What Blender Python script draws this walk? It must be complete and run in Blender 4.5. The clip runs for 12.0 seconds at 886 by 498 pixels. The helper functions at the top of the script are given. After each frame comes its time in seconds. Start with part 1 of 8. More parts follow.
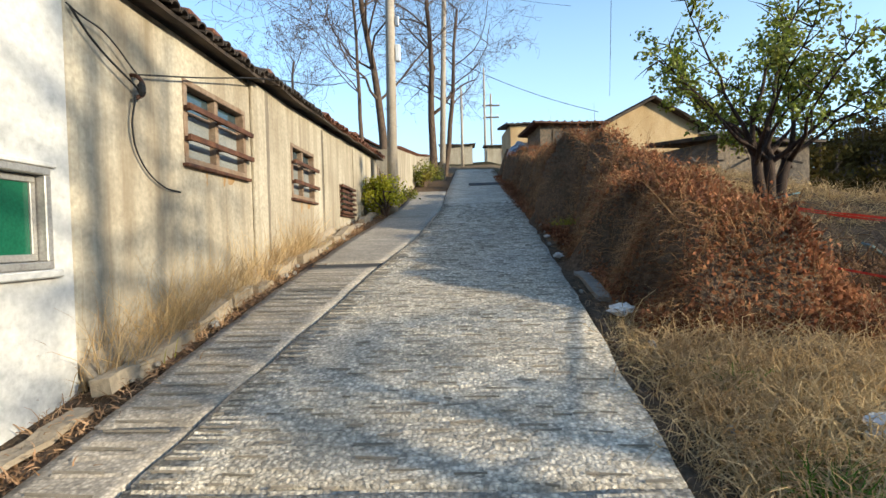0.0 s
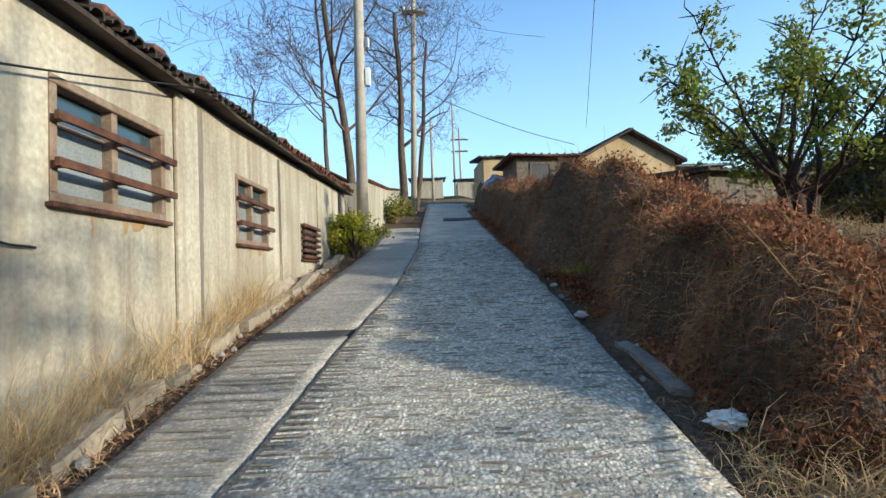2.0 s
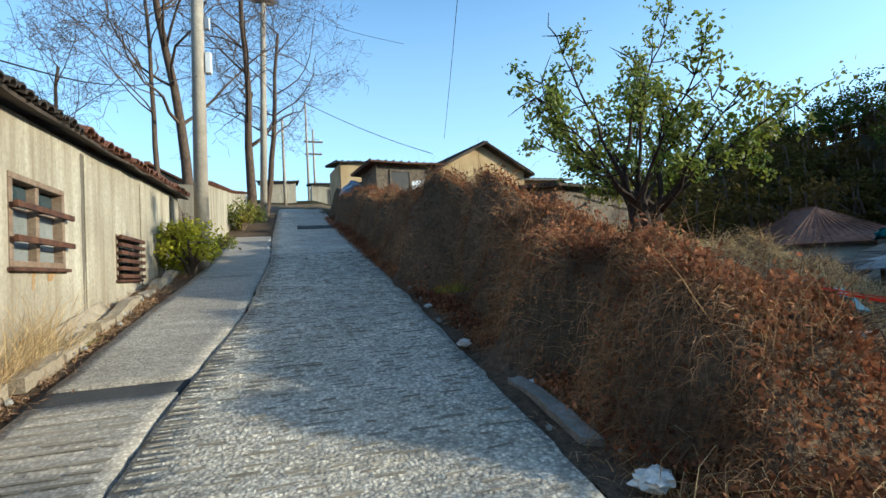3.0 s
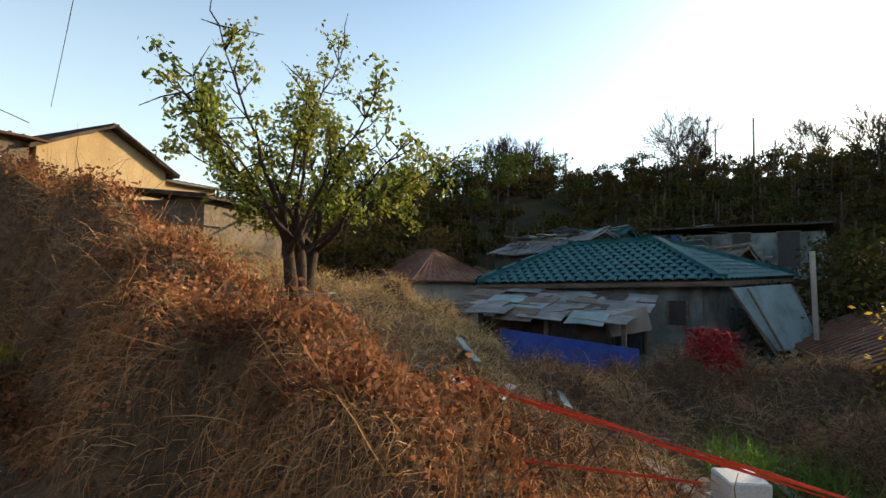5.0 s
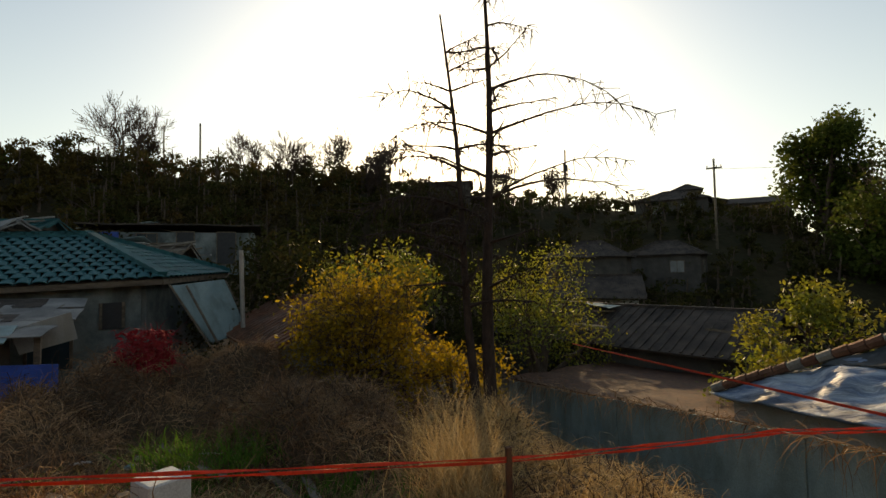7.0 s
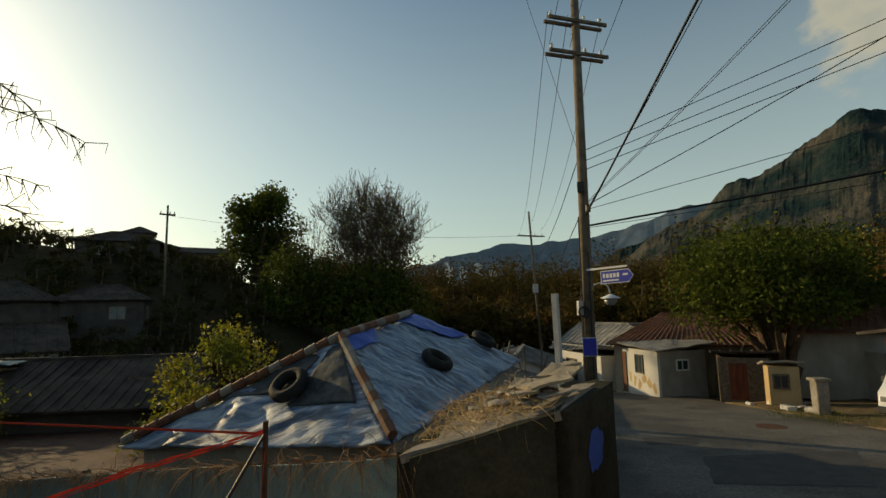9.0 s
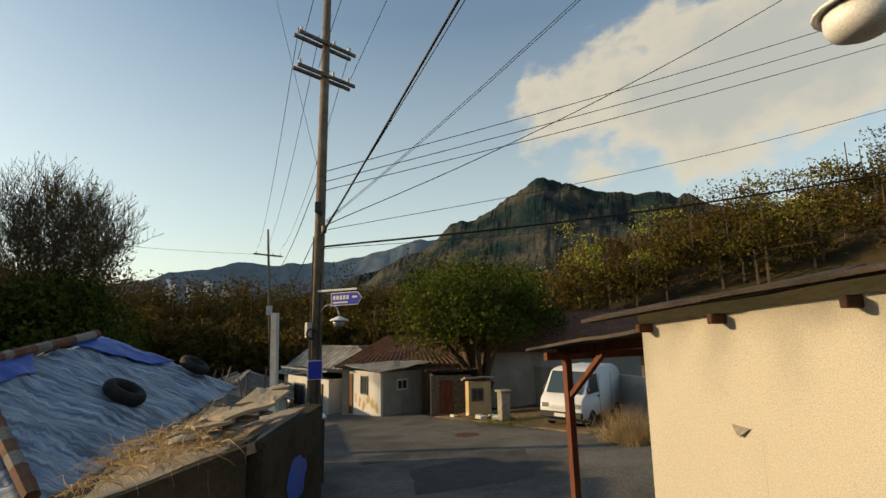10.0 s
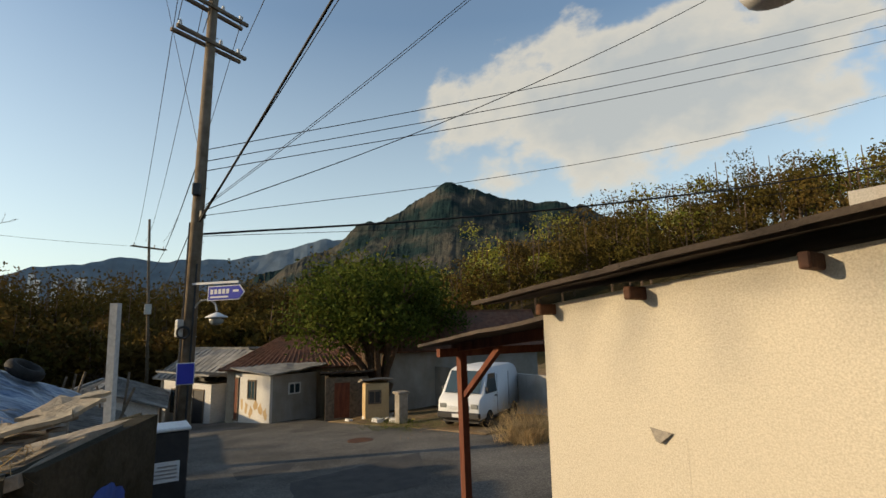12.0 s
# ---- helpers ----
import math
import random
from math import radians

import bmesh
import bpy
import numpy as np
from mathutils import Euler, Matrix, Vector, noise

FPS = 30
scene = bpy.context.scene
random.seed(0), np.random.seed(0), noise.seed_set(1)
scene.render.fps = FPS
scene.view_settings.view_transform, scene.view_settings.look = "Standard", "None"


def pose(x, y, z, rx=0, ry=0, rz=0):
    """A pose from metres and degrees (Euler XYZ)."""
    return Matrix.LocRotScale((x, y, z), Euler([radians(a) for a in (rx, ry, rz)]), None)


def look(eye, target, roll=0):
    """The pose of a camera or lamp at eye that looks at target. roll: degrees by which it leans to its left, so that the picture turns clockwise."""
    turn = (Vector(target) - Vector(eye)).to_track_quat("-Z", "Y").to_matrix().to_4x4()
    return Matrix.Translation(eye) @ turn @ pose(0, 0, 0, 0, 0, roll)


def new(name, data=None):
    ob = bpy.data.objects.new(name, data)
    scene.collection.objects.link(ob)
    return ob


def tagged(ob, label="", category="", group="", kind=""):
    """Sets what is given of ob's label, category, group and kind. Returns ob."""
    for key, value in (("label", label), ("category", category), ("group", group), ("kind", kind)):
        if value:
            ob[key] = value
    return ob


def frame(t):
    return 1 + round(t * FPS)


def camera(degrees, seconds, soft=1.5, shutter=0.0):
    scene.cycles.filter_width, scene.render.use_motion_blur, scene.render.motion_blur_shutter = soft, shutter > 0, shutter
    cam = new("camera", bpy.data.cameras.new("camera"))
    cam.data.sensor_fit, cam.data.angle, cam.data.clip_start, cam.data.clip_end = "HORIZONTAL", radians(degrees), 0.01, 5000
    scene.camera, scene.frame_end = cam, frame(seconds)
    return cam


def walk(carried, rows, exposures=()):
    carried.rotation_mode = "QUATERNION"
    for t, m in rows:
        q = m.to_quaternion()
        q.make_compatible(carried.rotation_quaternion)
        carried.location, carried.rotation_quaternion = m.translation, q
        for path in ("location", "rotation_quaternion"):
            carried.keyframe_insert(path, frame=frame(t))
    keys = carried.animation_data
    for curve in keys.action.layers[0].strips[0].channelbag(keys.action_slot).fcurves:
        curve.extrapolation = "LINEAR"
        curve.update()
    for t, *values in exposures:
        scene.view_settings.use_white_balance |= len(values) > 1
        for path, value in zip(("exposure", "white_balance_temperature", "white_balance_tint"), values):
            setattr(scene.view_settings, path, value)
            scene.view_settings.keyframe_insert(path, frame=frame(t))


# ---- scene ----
cam = camera(83.53, 12.0)


def eye_row(t, x, y, z, yaw, pitch, roll=0):
    """yaw: degrees to the right of uphill (+y); pitch: degrees up."""
    return (t, pose(x, y, z, 90 + pitch, 0, -yaw) @ pose(0, 0, 0, 0, 0, roll))


walk(cam, [
    eye_row(0, 0.000, 0.003, 1.486, -2.88, -1.38, -1.52),
    eye_row(0.5, -0.087, 0.312, 1.497, -4.94, 0.14, -0.81),
    eye_row(1, -0.135, 0.731, 1.607, -4.83, 0.90, -0.83),
    eye_row(1.5, -0.286, 1.100, 1.675, -1.76, 1.40, -1.17),
    eye_row(2, -0.294, 1.431, 1.723, 1.02, 2.33, -2.35),
    eye_row(2.5, -0.286, 1.794, 1.818, 4.94, 2.77, -2.85),
    eye_row(3, -0.373, 2.116, 1.907, 17.72, 2.16, -3.11),
    eye_row(3.2, -0.337, 2.152, 1.932, 24.04, 1.94, -3.20),
    eye_row(4.8, 0.247, 2.965, 2.251, 50.10, 3.18, 1.10),
    eye_row(5, 0.248, 2.949, 2.296, 56.57, 2.98, 1.08),
    eye_row(5.5, 0.503, 2.891, 2.383, 73.57, 4.02, 0.65),
    eye_row(6, 0.600, 2.848, 2.247, 88.12, 5.32, 1.29),
    eye_row(6.5, 0.537, 2.808, 2.269, 102.89, 3.29, 0.05),
    eye_row(6.7, 0.482, 2.786, 2.299, 107.75, 2.96, -0.46),
    eye_row(8.3, 0.140, 2.868, 2.271, 148.06, 3.76, -1.09),
    eye_row(8.5, 0.117, 2.834, 2.278, 153.91, 4.27, -0.91),
    eye_row(9, -0.012, 2.610, 2.246, 172.66, 6.95, -1.30),
    eye_row(9.5, -0.071, 2.533, 2.263, 192.66, 8.44, -1.78),
    eye_row(10, -0.267, 2.348, 2.191, 202.13, 9.04, -1.08),
    eye_row(10.5, -0.376, 2.204, 2.141, 205.55, 7.43, -1.36),
    eye_row(11, -0.465, 2.029, 2.122, 208.82, 6.74, -1.09),
    eye_row(11.5, -0.643, 1.876, 2.099, 211.75, 7.92, -1.03),
    eye_row(12, -0.774, 1.779, 2.093, 212.94, 9.04, -1.09),
], exposures=[(0, 1.1, 5700, 0), (1.5, 0.95, 5150, -1), (2.5, 0.95, 5100, -5), (3.2, 0.95, 5150, -6), (4.8, 1.05, 6900, 3), (5.5, 1.15, 7700, 5), (6, 0.7, 7800, 2), (6.7, 0.4, 8500, 5), (8.3, 0.0, 9400, 9), (9, -0.1, 8200, -4), (9.5, 0.2, 8200, 0), (10.2, 0.45, 7900, 4), (12, 0.45, 7200, 5)])

CLOUD = 0.54

# ---- light ----
SUN_AZ, SUN_EL = 115.0, 16.0
world = bpy.data.worlds.new("sky")
scene.world = world
world.use_nodes = True
wn = world.node_tree.nodes
sky = wn.new("ShaderNodeTexSky")
sky.sky_type = "NISHITA"
sky.sun_disc = False
sky.sun_elevation = radians(SUN_EL)
sky.sun_rotation = radians(SUN_AZ)
sky.air_density, sky.dust_density, sky.ozone_density = 1.0, 1.4, 3.0
wn["Background"].inputs["Strength"].default_value = 0.15
# pale haze, thickest at the horizon
haze = wn.new("ShaderNodeMix")
haze.data_type = "RGBA"
haze.inputs[7].default_value = (4.8, 5.3, 5.3, 1)
up_axis, up_split, fade = wn.new("ShaderNodeTexCoord"), wn.new("ShaderNodeSeparateXYZ"), wn.new("ShaderNodeMapRange")
fade.inputs["From Min"].default_value, fade.inputs["From Max"].default_value = 0.0, 0.55
fade.inputs["To Min"].default_value, fade.inputs["To Max"].default_value = 0.5, 0.04
world.node_tree.links.new(up_axis.outputs["Generated"], up_split.inputs[0])
world.node_tree.links.new(up_split.outputs["Z"], fade.inputs["Value"])
world.node_tree.links.new(fade.outputs[0], haze.inputs[0])
world.node_tree.links.new(sky.outputs[0], haze.inputs[6])
world.node_tree.links.new(haze.outputs[2], wn["Background"].inputs["Color"])
sun_data = bpy.data.lights.new("sun", "SUN")
sun_data.energy, sun_data.angle, sun_data.color = 4.0, radians(0.8), (1.0, 0.77, 0.52)
sun = new("sun", sun_data)
sun.matrix_world = look((0, 0, 50), (-math.sin(radians(SUN_AZ)) * 50, -math.cos(radians(SUN_AZ)) * 50, 50 - 50 * math.tan(radians(SUN_EL))))


# ---- helpers of this scene ----
def lerp_knots(v, knots):
    return float(np.interp(v, [k[0] for k in knots], [k[1] for k in knots]))


def smooth(a, b, v):
    t = min(1.0, max(0.0, (v - a) / (b - a)))
    return t * t * (3 - 2 * t)


ROAD_Z = [(-60, -5.0), (-40, -3.4), (-20, -1.6), (-12, -0.98), (-6, -0.65), (-3, -0.45), (0, 0.02), (2, 0.42), (4, 0.8), (5.7, 1.08), (9, 1.62), (13.2, 2.24),
          (20, 3.5), (30, 5.45), (38, 6.9), (45, 7.4), (60, 7.8), (100, 8)]


def road_z(y):
    return sum(lerp_knots(y + d, ROAD_Z) for d in (-0.8, 0, 0.8)) / 3


def road_right(y):
    return 0.78 + 0.045 * min(max(y, 0), 14)


def ground_z(x, y):
    """Height of the ground: the lane, the bank beside it, the hollow with the houses and the hills round it."""
    r, az = math.hypot(x, y), math.degrees(math.atan2(x, y)) % 360
    lane = road_z(y)
    hollow = -0.45 + 0.085 * min(max(y, -30), 30)
    right = smooth(1.6, 9.0, x) * smooth(-14, 2, y + 0.2 * x)
    z = lane + (hollow - lane) * right
    if y < -3:
        side = smooth(2.0, 7.0, x)
        z = z * (1 - side) + side * min(z, hollow - 0.6)
    amp = lerp_knots(az, [(0, 1), (25, 3), (45, 8), (60, 10.5), (90, 13.6), (98, 15.2), (105, 15.2), (112, 14.4), (118, 14.2), (126, 14.0), (134, 13), (140, 12.8), (150, 10.5), (158, 5), (175, -1), (190, 0), (205, 3), (213, 4.5), (220, 8), (230, 11.5), (250, 14), (300, 8), (345, 3), (360, 1)])
    z += amp * smooth(24, 62, r)
    far = smooth(150, 700, r)
    return z * (1 - far) + far * (-12.0 + 18 * smooth(30, 60, az) * (1 - smooth(120, 155, az)))


def mesh_object(name, bm, mats, parent=None, smooth_faces=False):
    me = bpy.data.meshes.new(name)
    bm.normal_update()
    bm.to_mesh(me)
    bm.free()
    for m in (mats if isinstance(mats, (list, tuple)) else [mats]):
        me.materials.append(m)
    if smooth_faces:
        me.polygons.foreach_set("use_smooth", [True] * len(me.polygons))
    ob = new(name, me)
    if parent is not None:
        ob.parent = parent
    return ob


def part(name, bm, material, parent, label="", smooth_faces=False):
    ob = mesh_object(name, bm, material, parent, smooth_faces)
    if label:
        ob["label"] = label
    return ob


def box(bm, x0, x1, y0, y1, z0, z1, bevel=0.0):
    r = bmesh.ops.create_cube(bm, size=1, matrix=Matrix.Translation(((x0 + x1) / 2, (y0 + y1) / 2, (z0 + z1) / 2)) @ Matrix.Diagonal((x1 - x0, y1 - y0, z1 - z0, 1)))
    if bevel:
        es = list({e for v in r["verts"] for e in v.link_edges})
        bmesh.ops.bevel(bm, geom=es, offset=bevel, segments=1, affect="EDGES", profile=0.5)
    return bm


def box_bm(*a, **k):
    return box(bmesh.new(), *a, **k)


def flat(name, color, rough=0.85):
    m = bpy.data.materials.new(name)
    m.use_nodes = True
    b = m.node_tree.nodes["Principled BSDF"]
    b.inputs["Base Color"].default_value = (*color, 1)
    b.inputs["Roughness"].default_value = rough
    return m


def mat(name, c1, c2, scale=6.0, rough=0.85, bump=0.25, stain=None, stain_scale=0.7, stain_amount=0.5, stretch=(1, 1, 1), stain_stretch=(1, 1, 1), metallic=0.0, island=0.0, detail_scale=60.0, bump_dist=0.01, translucent=0.0):
    """A surface whose colour varies at two scales, with stains or patches of painted shade and fine relief; sizes in
    metres.
    """
    m = bpy.data.materials.new(name)
    m.use_nodes = True
    nt = m.node_tree
    n, l = nt.nodes, nt.links
    b = n["Principled BSDF"]
    tc = n.new("ShaderNodeTexCoord")

    def mapped(s):
        mp = n.new("ShaderNodeMapping")
        mp.inputs["Scale"].default_value = s
        l.new(tc.outputs["Object"], mp.inputs["Vector"])
        return mp

    def noise_tex(s, st, detail=6.0):
        t = n.new("ShaderNodeTexNoise")
        t.inputs["Scale"].default_value, t.inputs["Detail"].default_value, t.inputs["Roughness"].default_value = s, detail, 0.62
        l.new(mapped(st).outputs[0], t.inputs["Vector"])
        return t

    def mix(fac, a, bb, kind="MIX"):
        x = n.new("ShaderNodeMix")
        x.data_type, x.blend_type = "RGBA", kind
        if isinstance(fac, float):
            x.inputs[0].default_value = fac
        else:
            l.new(fac, x.inputs[0])
        for v, s in ((a, x.inputs[6]), (bb, x.inputs[7])):
            if isinstance(v, tuple):
                s.default_value = (*v, 1)
            else:
                l.new(v, s)
        return x.outputs[2]

    def ramp(v, lo, hi):
        r = n.new("ShaderNodeMapRange")
        r.inputs["From Min"].default_value, r.inputs["From Max"].default_value = lo, hi
        l.new(v, r.inputs["Value"])
        return r.outputs[0]

    base = noise_tex(scale, stretch)
    col = mix(ramp(base.outputs[0], 0.35, 0.65), c1, c2)
    fine = noise_tex(detail_scale, stretch, 3.0)
    col = mix(ramp(fine.outputs[0], 0.3, 0.75), mix(0.35, col, (0.0, 0.0, 0.0)), col)
    if stain:
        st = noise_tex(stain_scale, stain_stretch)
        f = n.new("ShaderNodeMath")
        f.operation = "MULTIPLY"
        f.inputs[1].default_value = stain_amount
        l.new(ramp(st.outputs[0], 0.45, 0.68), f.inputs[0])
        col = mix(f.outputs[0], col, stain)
    if island:
        g = n.new("ShaderNodeNewGeometry")
        h = n.new("ShaderNodeHueSaturation")
        v = n.new("ShaderNodeMapRange")
        v.inputs["To Min"].default_value, v.inputs["To Max"].default_value = 1 - island, 1 + island
        l.new(g.outputs["Random Per Island"], v.inputs["Value"])
        l.new(v.outputs[0], h.inputs["Value"])
        l.new(col, h.inputs["Color"])
        col = h.outputs[0]
    l.new(col, b.inputs["Base Color"])
    b.inputs["Roughness"].default_value, b.inputs["Metallic"].default_value = rough, metallic
    if rough > 0.6:
        b.inputs["Specular IOR Level"].default_value = 0.25
    if bump:
        bp = n.new("ShaderNodeBump")
        bp.inputs["Strength"].default_value, bp.inputs["Distance"].default_value = bump, bump_dist
        l.new(fine.outputs[0], bp.inputs["Height"])
        l.new(bp.outputs[0], b.inputs["Normal"])
    if translucent:
        tr = n.new("ShaderNodeBsdfTranslucent")
        l.new(col, tr.inputs["Color"])
        ms = n.new("ShaderNodeMixShader")
        ms.inputs[0].default_value = translucent
        l.new(b.outputs[0], ms.inputs[1])
        l.new(tr.outputs[0], ms.inputs[2])
        l.new(ms.outputs[0], n["Material Output"].inputs["Surface"])
    return m


def fast_mesh(name, verts, faces, mats, parent=None, smooth_faces=False, mat_index=None):
    """A mesh from arrays: verts (n, 3) and quads or triangles (m, k)."""
    verts, faces = np.asarray(verts, dtype=np.float32), np.asarray(faces, dtype=np.int32)
    me = bpy.data.meshes.new(name)
    k = faces.shape[1]
    me.vertices.add(len(verts))
    me.vertices.foreach_set("co", verts.ravel())
    me.loops.add(faces.size)
    me.loops.foreach_set("vertex_index", faces.ravel())
    me.polygons.add(len(faces))
    me.polygons.foreach_set("loop_start", np.arange(len(faces), dtype=np.int32) * k)
    for m in (mats if isinstance(mats, (list, tuple)) else [mats]):
        me.materials.append(m)
    if mat_index is not None:
        me.polygons.foreach_set("material_index", np.asarray(mat_index, dtype=np.int32))
    me.polygons.foreach_set("use_smooth", [smooth_faces] * len(faces))
    me.update(calc_edges=True)
    ob = new(name, me)
    if parent is not None:
        ob.parent = parent
    return ob


def thing(name, label, category, at=(0, 0, 0), group=""):
    ob = new(name)
    ob.empty_display_size = 0.2
    ob.location = at
    return tagged(ob, label, category, group)


def tubes(segs, sides=5):
    """Tapered tubes, one for each (p0, p1, r0, r1): verts and quads."""
    s = np.array([(*a, *b, r0, r1) for a, b, r0, r1 in segs], dtype=float)
    p0, p1, r0, r1 = s[:, :3], s[:, 3:6], s[:, 6], s[:, 7]
    d = p1 - p0
    d /= np.maximum(np.linalg.norm(d, axis=1, keepdims=True), 1e-9)
    ref = np.where(np.abs(d[:, 2:3]) > 0.9, np.array([[1.0, 0, 0]]), np.array([[0, 0, 1.0]]))
    u = np.cross(d, ref)
    u /= np.linalg.norm(u, axis=1, keepdims=True)
    w = np.cross(d, u)
    ang = np.arange(sides) * 2 * np.pi / sides
    ring = u[:, None] * np.cos(ang)[None, :, None] + w[:, None] * np.sin(ang)[None, :, None]
    v = np.concatenate([p0[:, None] + ring * r0[:, None, None], p1[:, None] + ring * r1[:, None, None]], axis=1)
    i = np.arange(sides)
    q = np.stack([i, (i + 1) % sides, (i + 1) % sides + sides, i + sides], axis=1)
    f = q[None] + (np.arange(len(s)) * 2 * sides)[:, None, None]
    return v.reshape(-1, 3), f.reshape(-1, 4)


def grow(rng, base, height, spread, depth=5, lean=(0, 0), trunk_r=0.12, first=0.3, kids=(2, 4), droop=0.0, wiggle=0.25, upward=0.35, stems=1):
    """Limbs of a tree as tapered segments, and the tips of its twigs."""
    segs, tips = [], []

    def limb(p, d, length, r, level):
        n = 4 if level < 2 else 3
        for k in range(n):
            d = (d + Vector(rng.normal(0, wiggle / n ** 0.5, 3)) + Vector((0, 0, (upward if level else 0.3) * 0.25 - droop * level * 0.1))).normalized()
            q = p + d * (length / n)
            r2 = max(r * (0.86 if level else 0.9), 0.0035)
            segs.append((tuple(p), tuple(q), r, r2))
            p, r = q, r2
            if level < depth and (k > 0 or level > 0):
                for _ in range(1 if rng.random() < 0.75 else 2):
                    side = Vector(rng.normal(0, 1, 3))
                    side = (side - d * side.dot(d)).normalized()
                    nd = (d * 0.62 + side * spread + Vector((0, 0, upward * 0.3))).normalized()
                    limb(p, nd, length * rng.uniform(0.5, 0.75), r * rng.uniform(0.5, 0.68), level + 1)
        if level < depth:
            limb(p, (d + Vector(rng.normal(0, 0.3, 3))).normalized(), length * 0.65, r * 0.8, level + 1)
        else:
            tips.append(p)

    for s in range(stems):
        a = rng.uniform(0, 6.28)
        off = Vector((math.cos(a), math.sin(a), 0)) * (0.12 * (stems > 1))
        limb(Vector(base) + off, Vector((lean[0] + off.x * 2.2, lean[1] + off.y * 2.2, 1)).normalized(), height * (first + 0.12) * rng.uniform(0.85, 1.0), trunk_r * (1 if s == 0 else 0.75), 0)
    return segs, tips


def leaf_quads(rng, centres, size, flat_amount=0.0, aspect=0.55):
    """Small folded leaves round the given places."""
    c = np.asarray(centres, dtype=float)
    n = len(c)
    a = rng.normal(0, 1, (n, 3))
    a[:, 2] *= 1 - flat_amount
    a /= np.linalg.norm(a, axis=1, keepdims=True)
    b = rng.normal(0, 1, (n, 3))
    b -= a * (a * b).sum(1, keepdims=True)
    b /= np.linalg.norm(b, axis=1, keepdims=True)
    s = (size * rng.uniform(0.6, 1.35, n))[:, None]
    a, b = a * s, b * s * aspect
    v = np.stack([c - a, c + b, c + a, c - b], axis=1).reshape(-1, 3)
    return v, np.arange(4 * n).reshape(-1, 4)


def ribbons(rng, starts, dirs, length, width, droop, seg=3, curl=0.2):
    """Thin bent strands (grass, stalks, vines) that taper to a point."""
    p = np.array(starts, dtype=float)
    d = np.array(dirs, dtype=float)
    n = len(p)
    d /= np.linalg.norm(d, axis=1, keepdims=True)
    side = np.cross(d, rng.normal(0, 1, (n, 3)))
    side /= np.maximum(np.linalg.norm(side, axis=1, keepdims=True), 1e-9)
    ln = (np.asarray(length) * np.ones(n) * rng.uniform(0.5, 1.3, n) / seg)[:, None]
    w = (np.asarray(width) * np.ones(n))[:, None]
    rows = [p - side * w, p + side * w]
    for k in range(1, seg + 1):
        d = d + np.array([0, 0, -1.0]) * droop * k / seg + rng.normal(0, curl, (n, 3))
        d /= np.linalg.norm(d, axis=1, keepdims=True)
        p = p + d * ln
        t = w * (1 - 0.85 * k / seg)
        rows += [p - side * t, p + side * t]
    v = np.stack(rows, axis=1)
    m = 2 * (seg + 1)
    q = np.array([[2 * k, 2 * k + 1, 2 * k + 3, 2 * k + 2] for k in range(seg)])
    f = q[None] + (np.arange(n) * m)[:, None, None]
    return v.reshape(-1, 3), f.reshape(-1, 4)


def join(*pairs):
    vs, fs, o = [], [], 0
    for v, f in pairs:
        vs.append(v)
        fs.append(f + o)
        o += len(v)
    return np.concatenate(vs), np.concatenate(fs)


def lathe(bm, profile, centre, sides=16):
    """Turned shape round a vertical line through centre; profile: (radius, height)."""
    rings = []
    for r, z in profile:
        rings.append([bm.verts.new((centre[0] + r * math.cos(i * 2 * math.pi / sides), centre[1] + r * math.sin(i * 2 * math.pi / sides), centre[2] + z)) for i in range(sides)])
    for a, b in zip(rings, rings[1:]):
        for i in range(sides):
            bm.faces.new((a[i], a[(i + 1) % sides], b[(i + 1) % sides], b[i]))
    bm.faces.new(rings[0][::-1])
    bm.faces.new(rings[-1])
    return bm


def beam(bm, p0, p1, w, h):
    """A squared timber from p0 to p1."""
    d = Vector(p1) - Vector(p0)
    m = Matrix.Translation((Vector(p0) + Vector(p1)) / 2) @ d.to_track_quat("Y", "Z").to_matrix().to_4x4() @ Matrix.Diagonal((w, d.length, h, 1))
    bmesh.ops.create_cube(bm, size=1, matrix=m)
    return bm


def tube_bm(bm, p0, p1, r0, r1, sides=10):
    v, f = tubes([(tuple(p0), tuple(p1), r0, r1)], sides)
    vs = [bm.verts.new(q) for q in v]
    for q in f:
        bm.faces.new([vs[i] for i in q])
    bm.faces.new(vs[:sides][::-1])
    bm.faces.new(vs[sides:])
    return bm


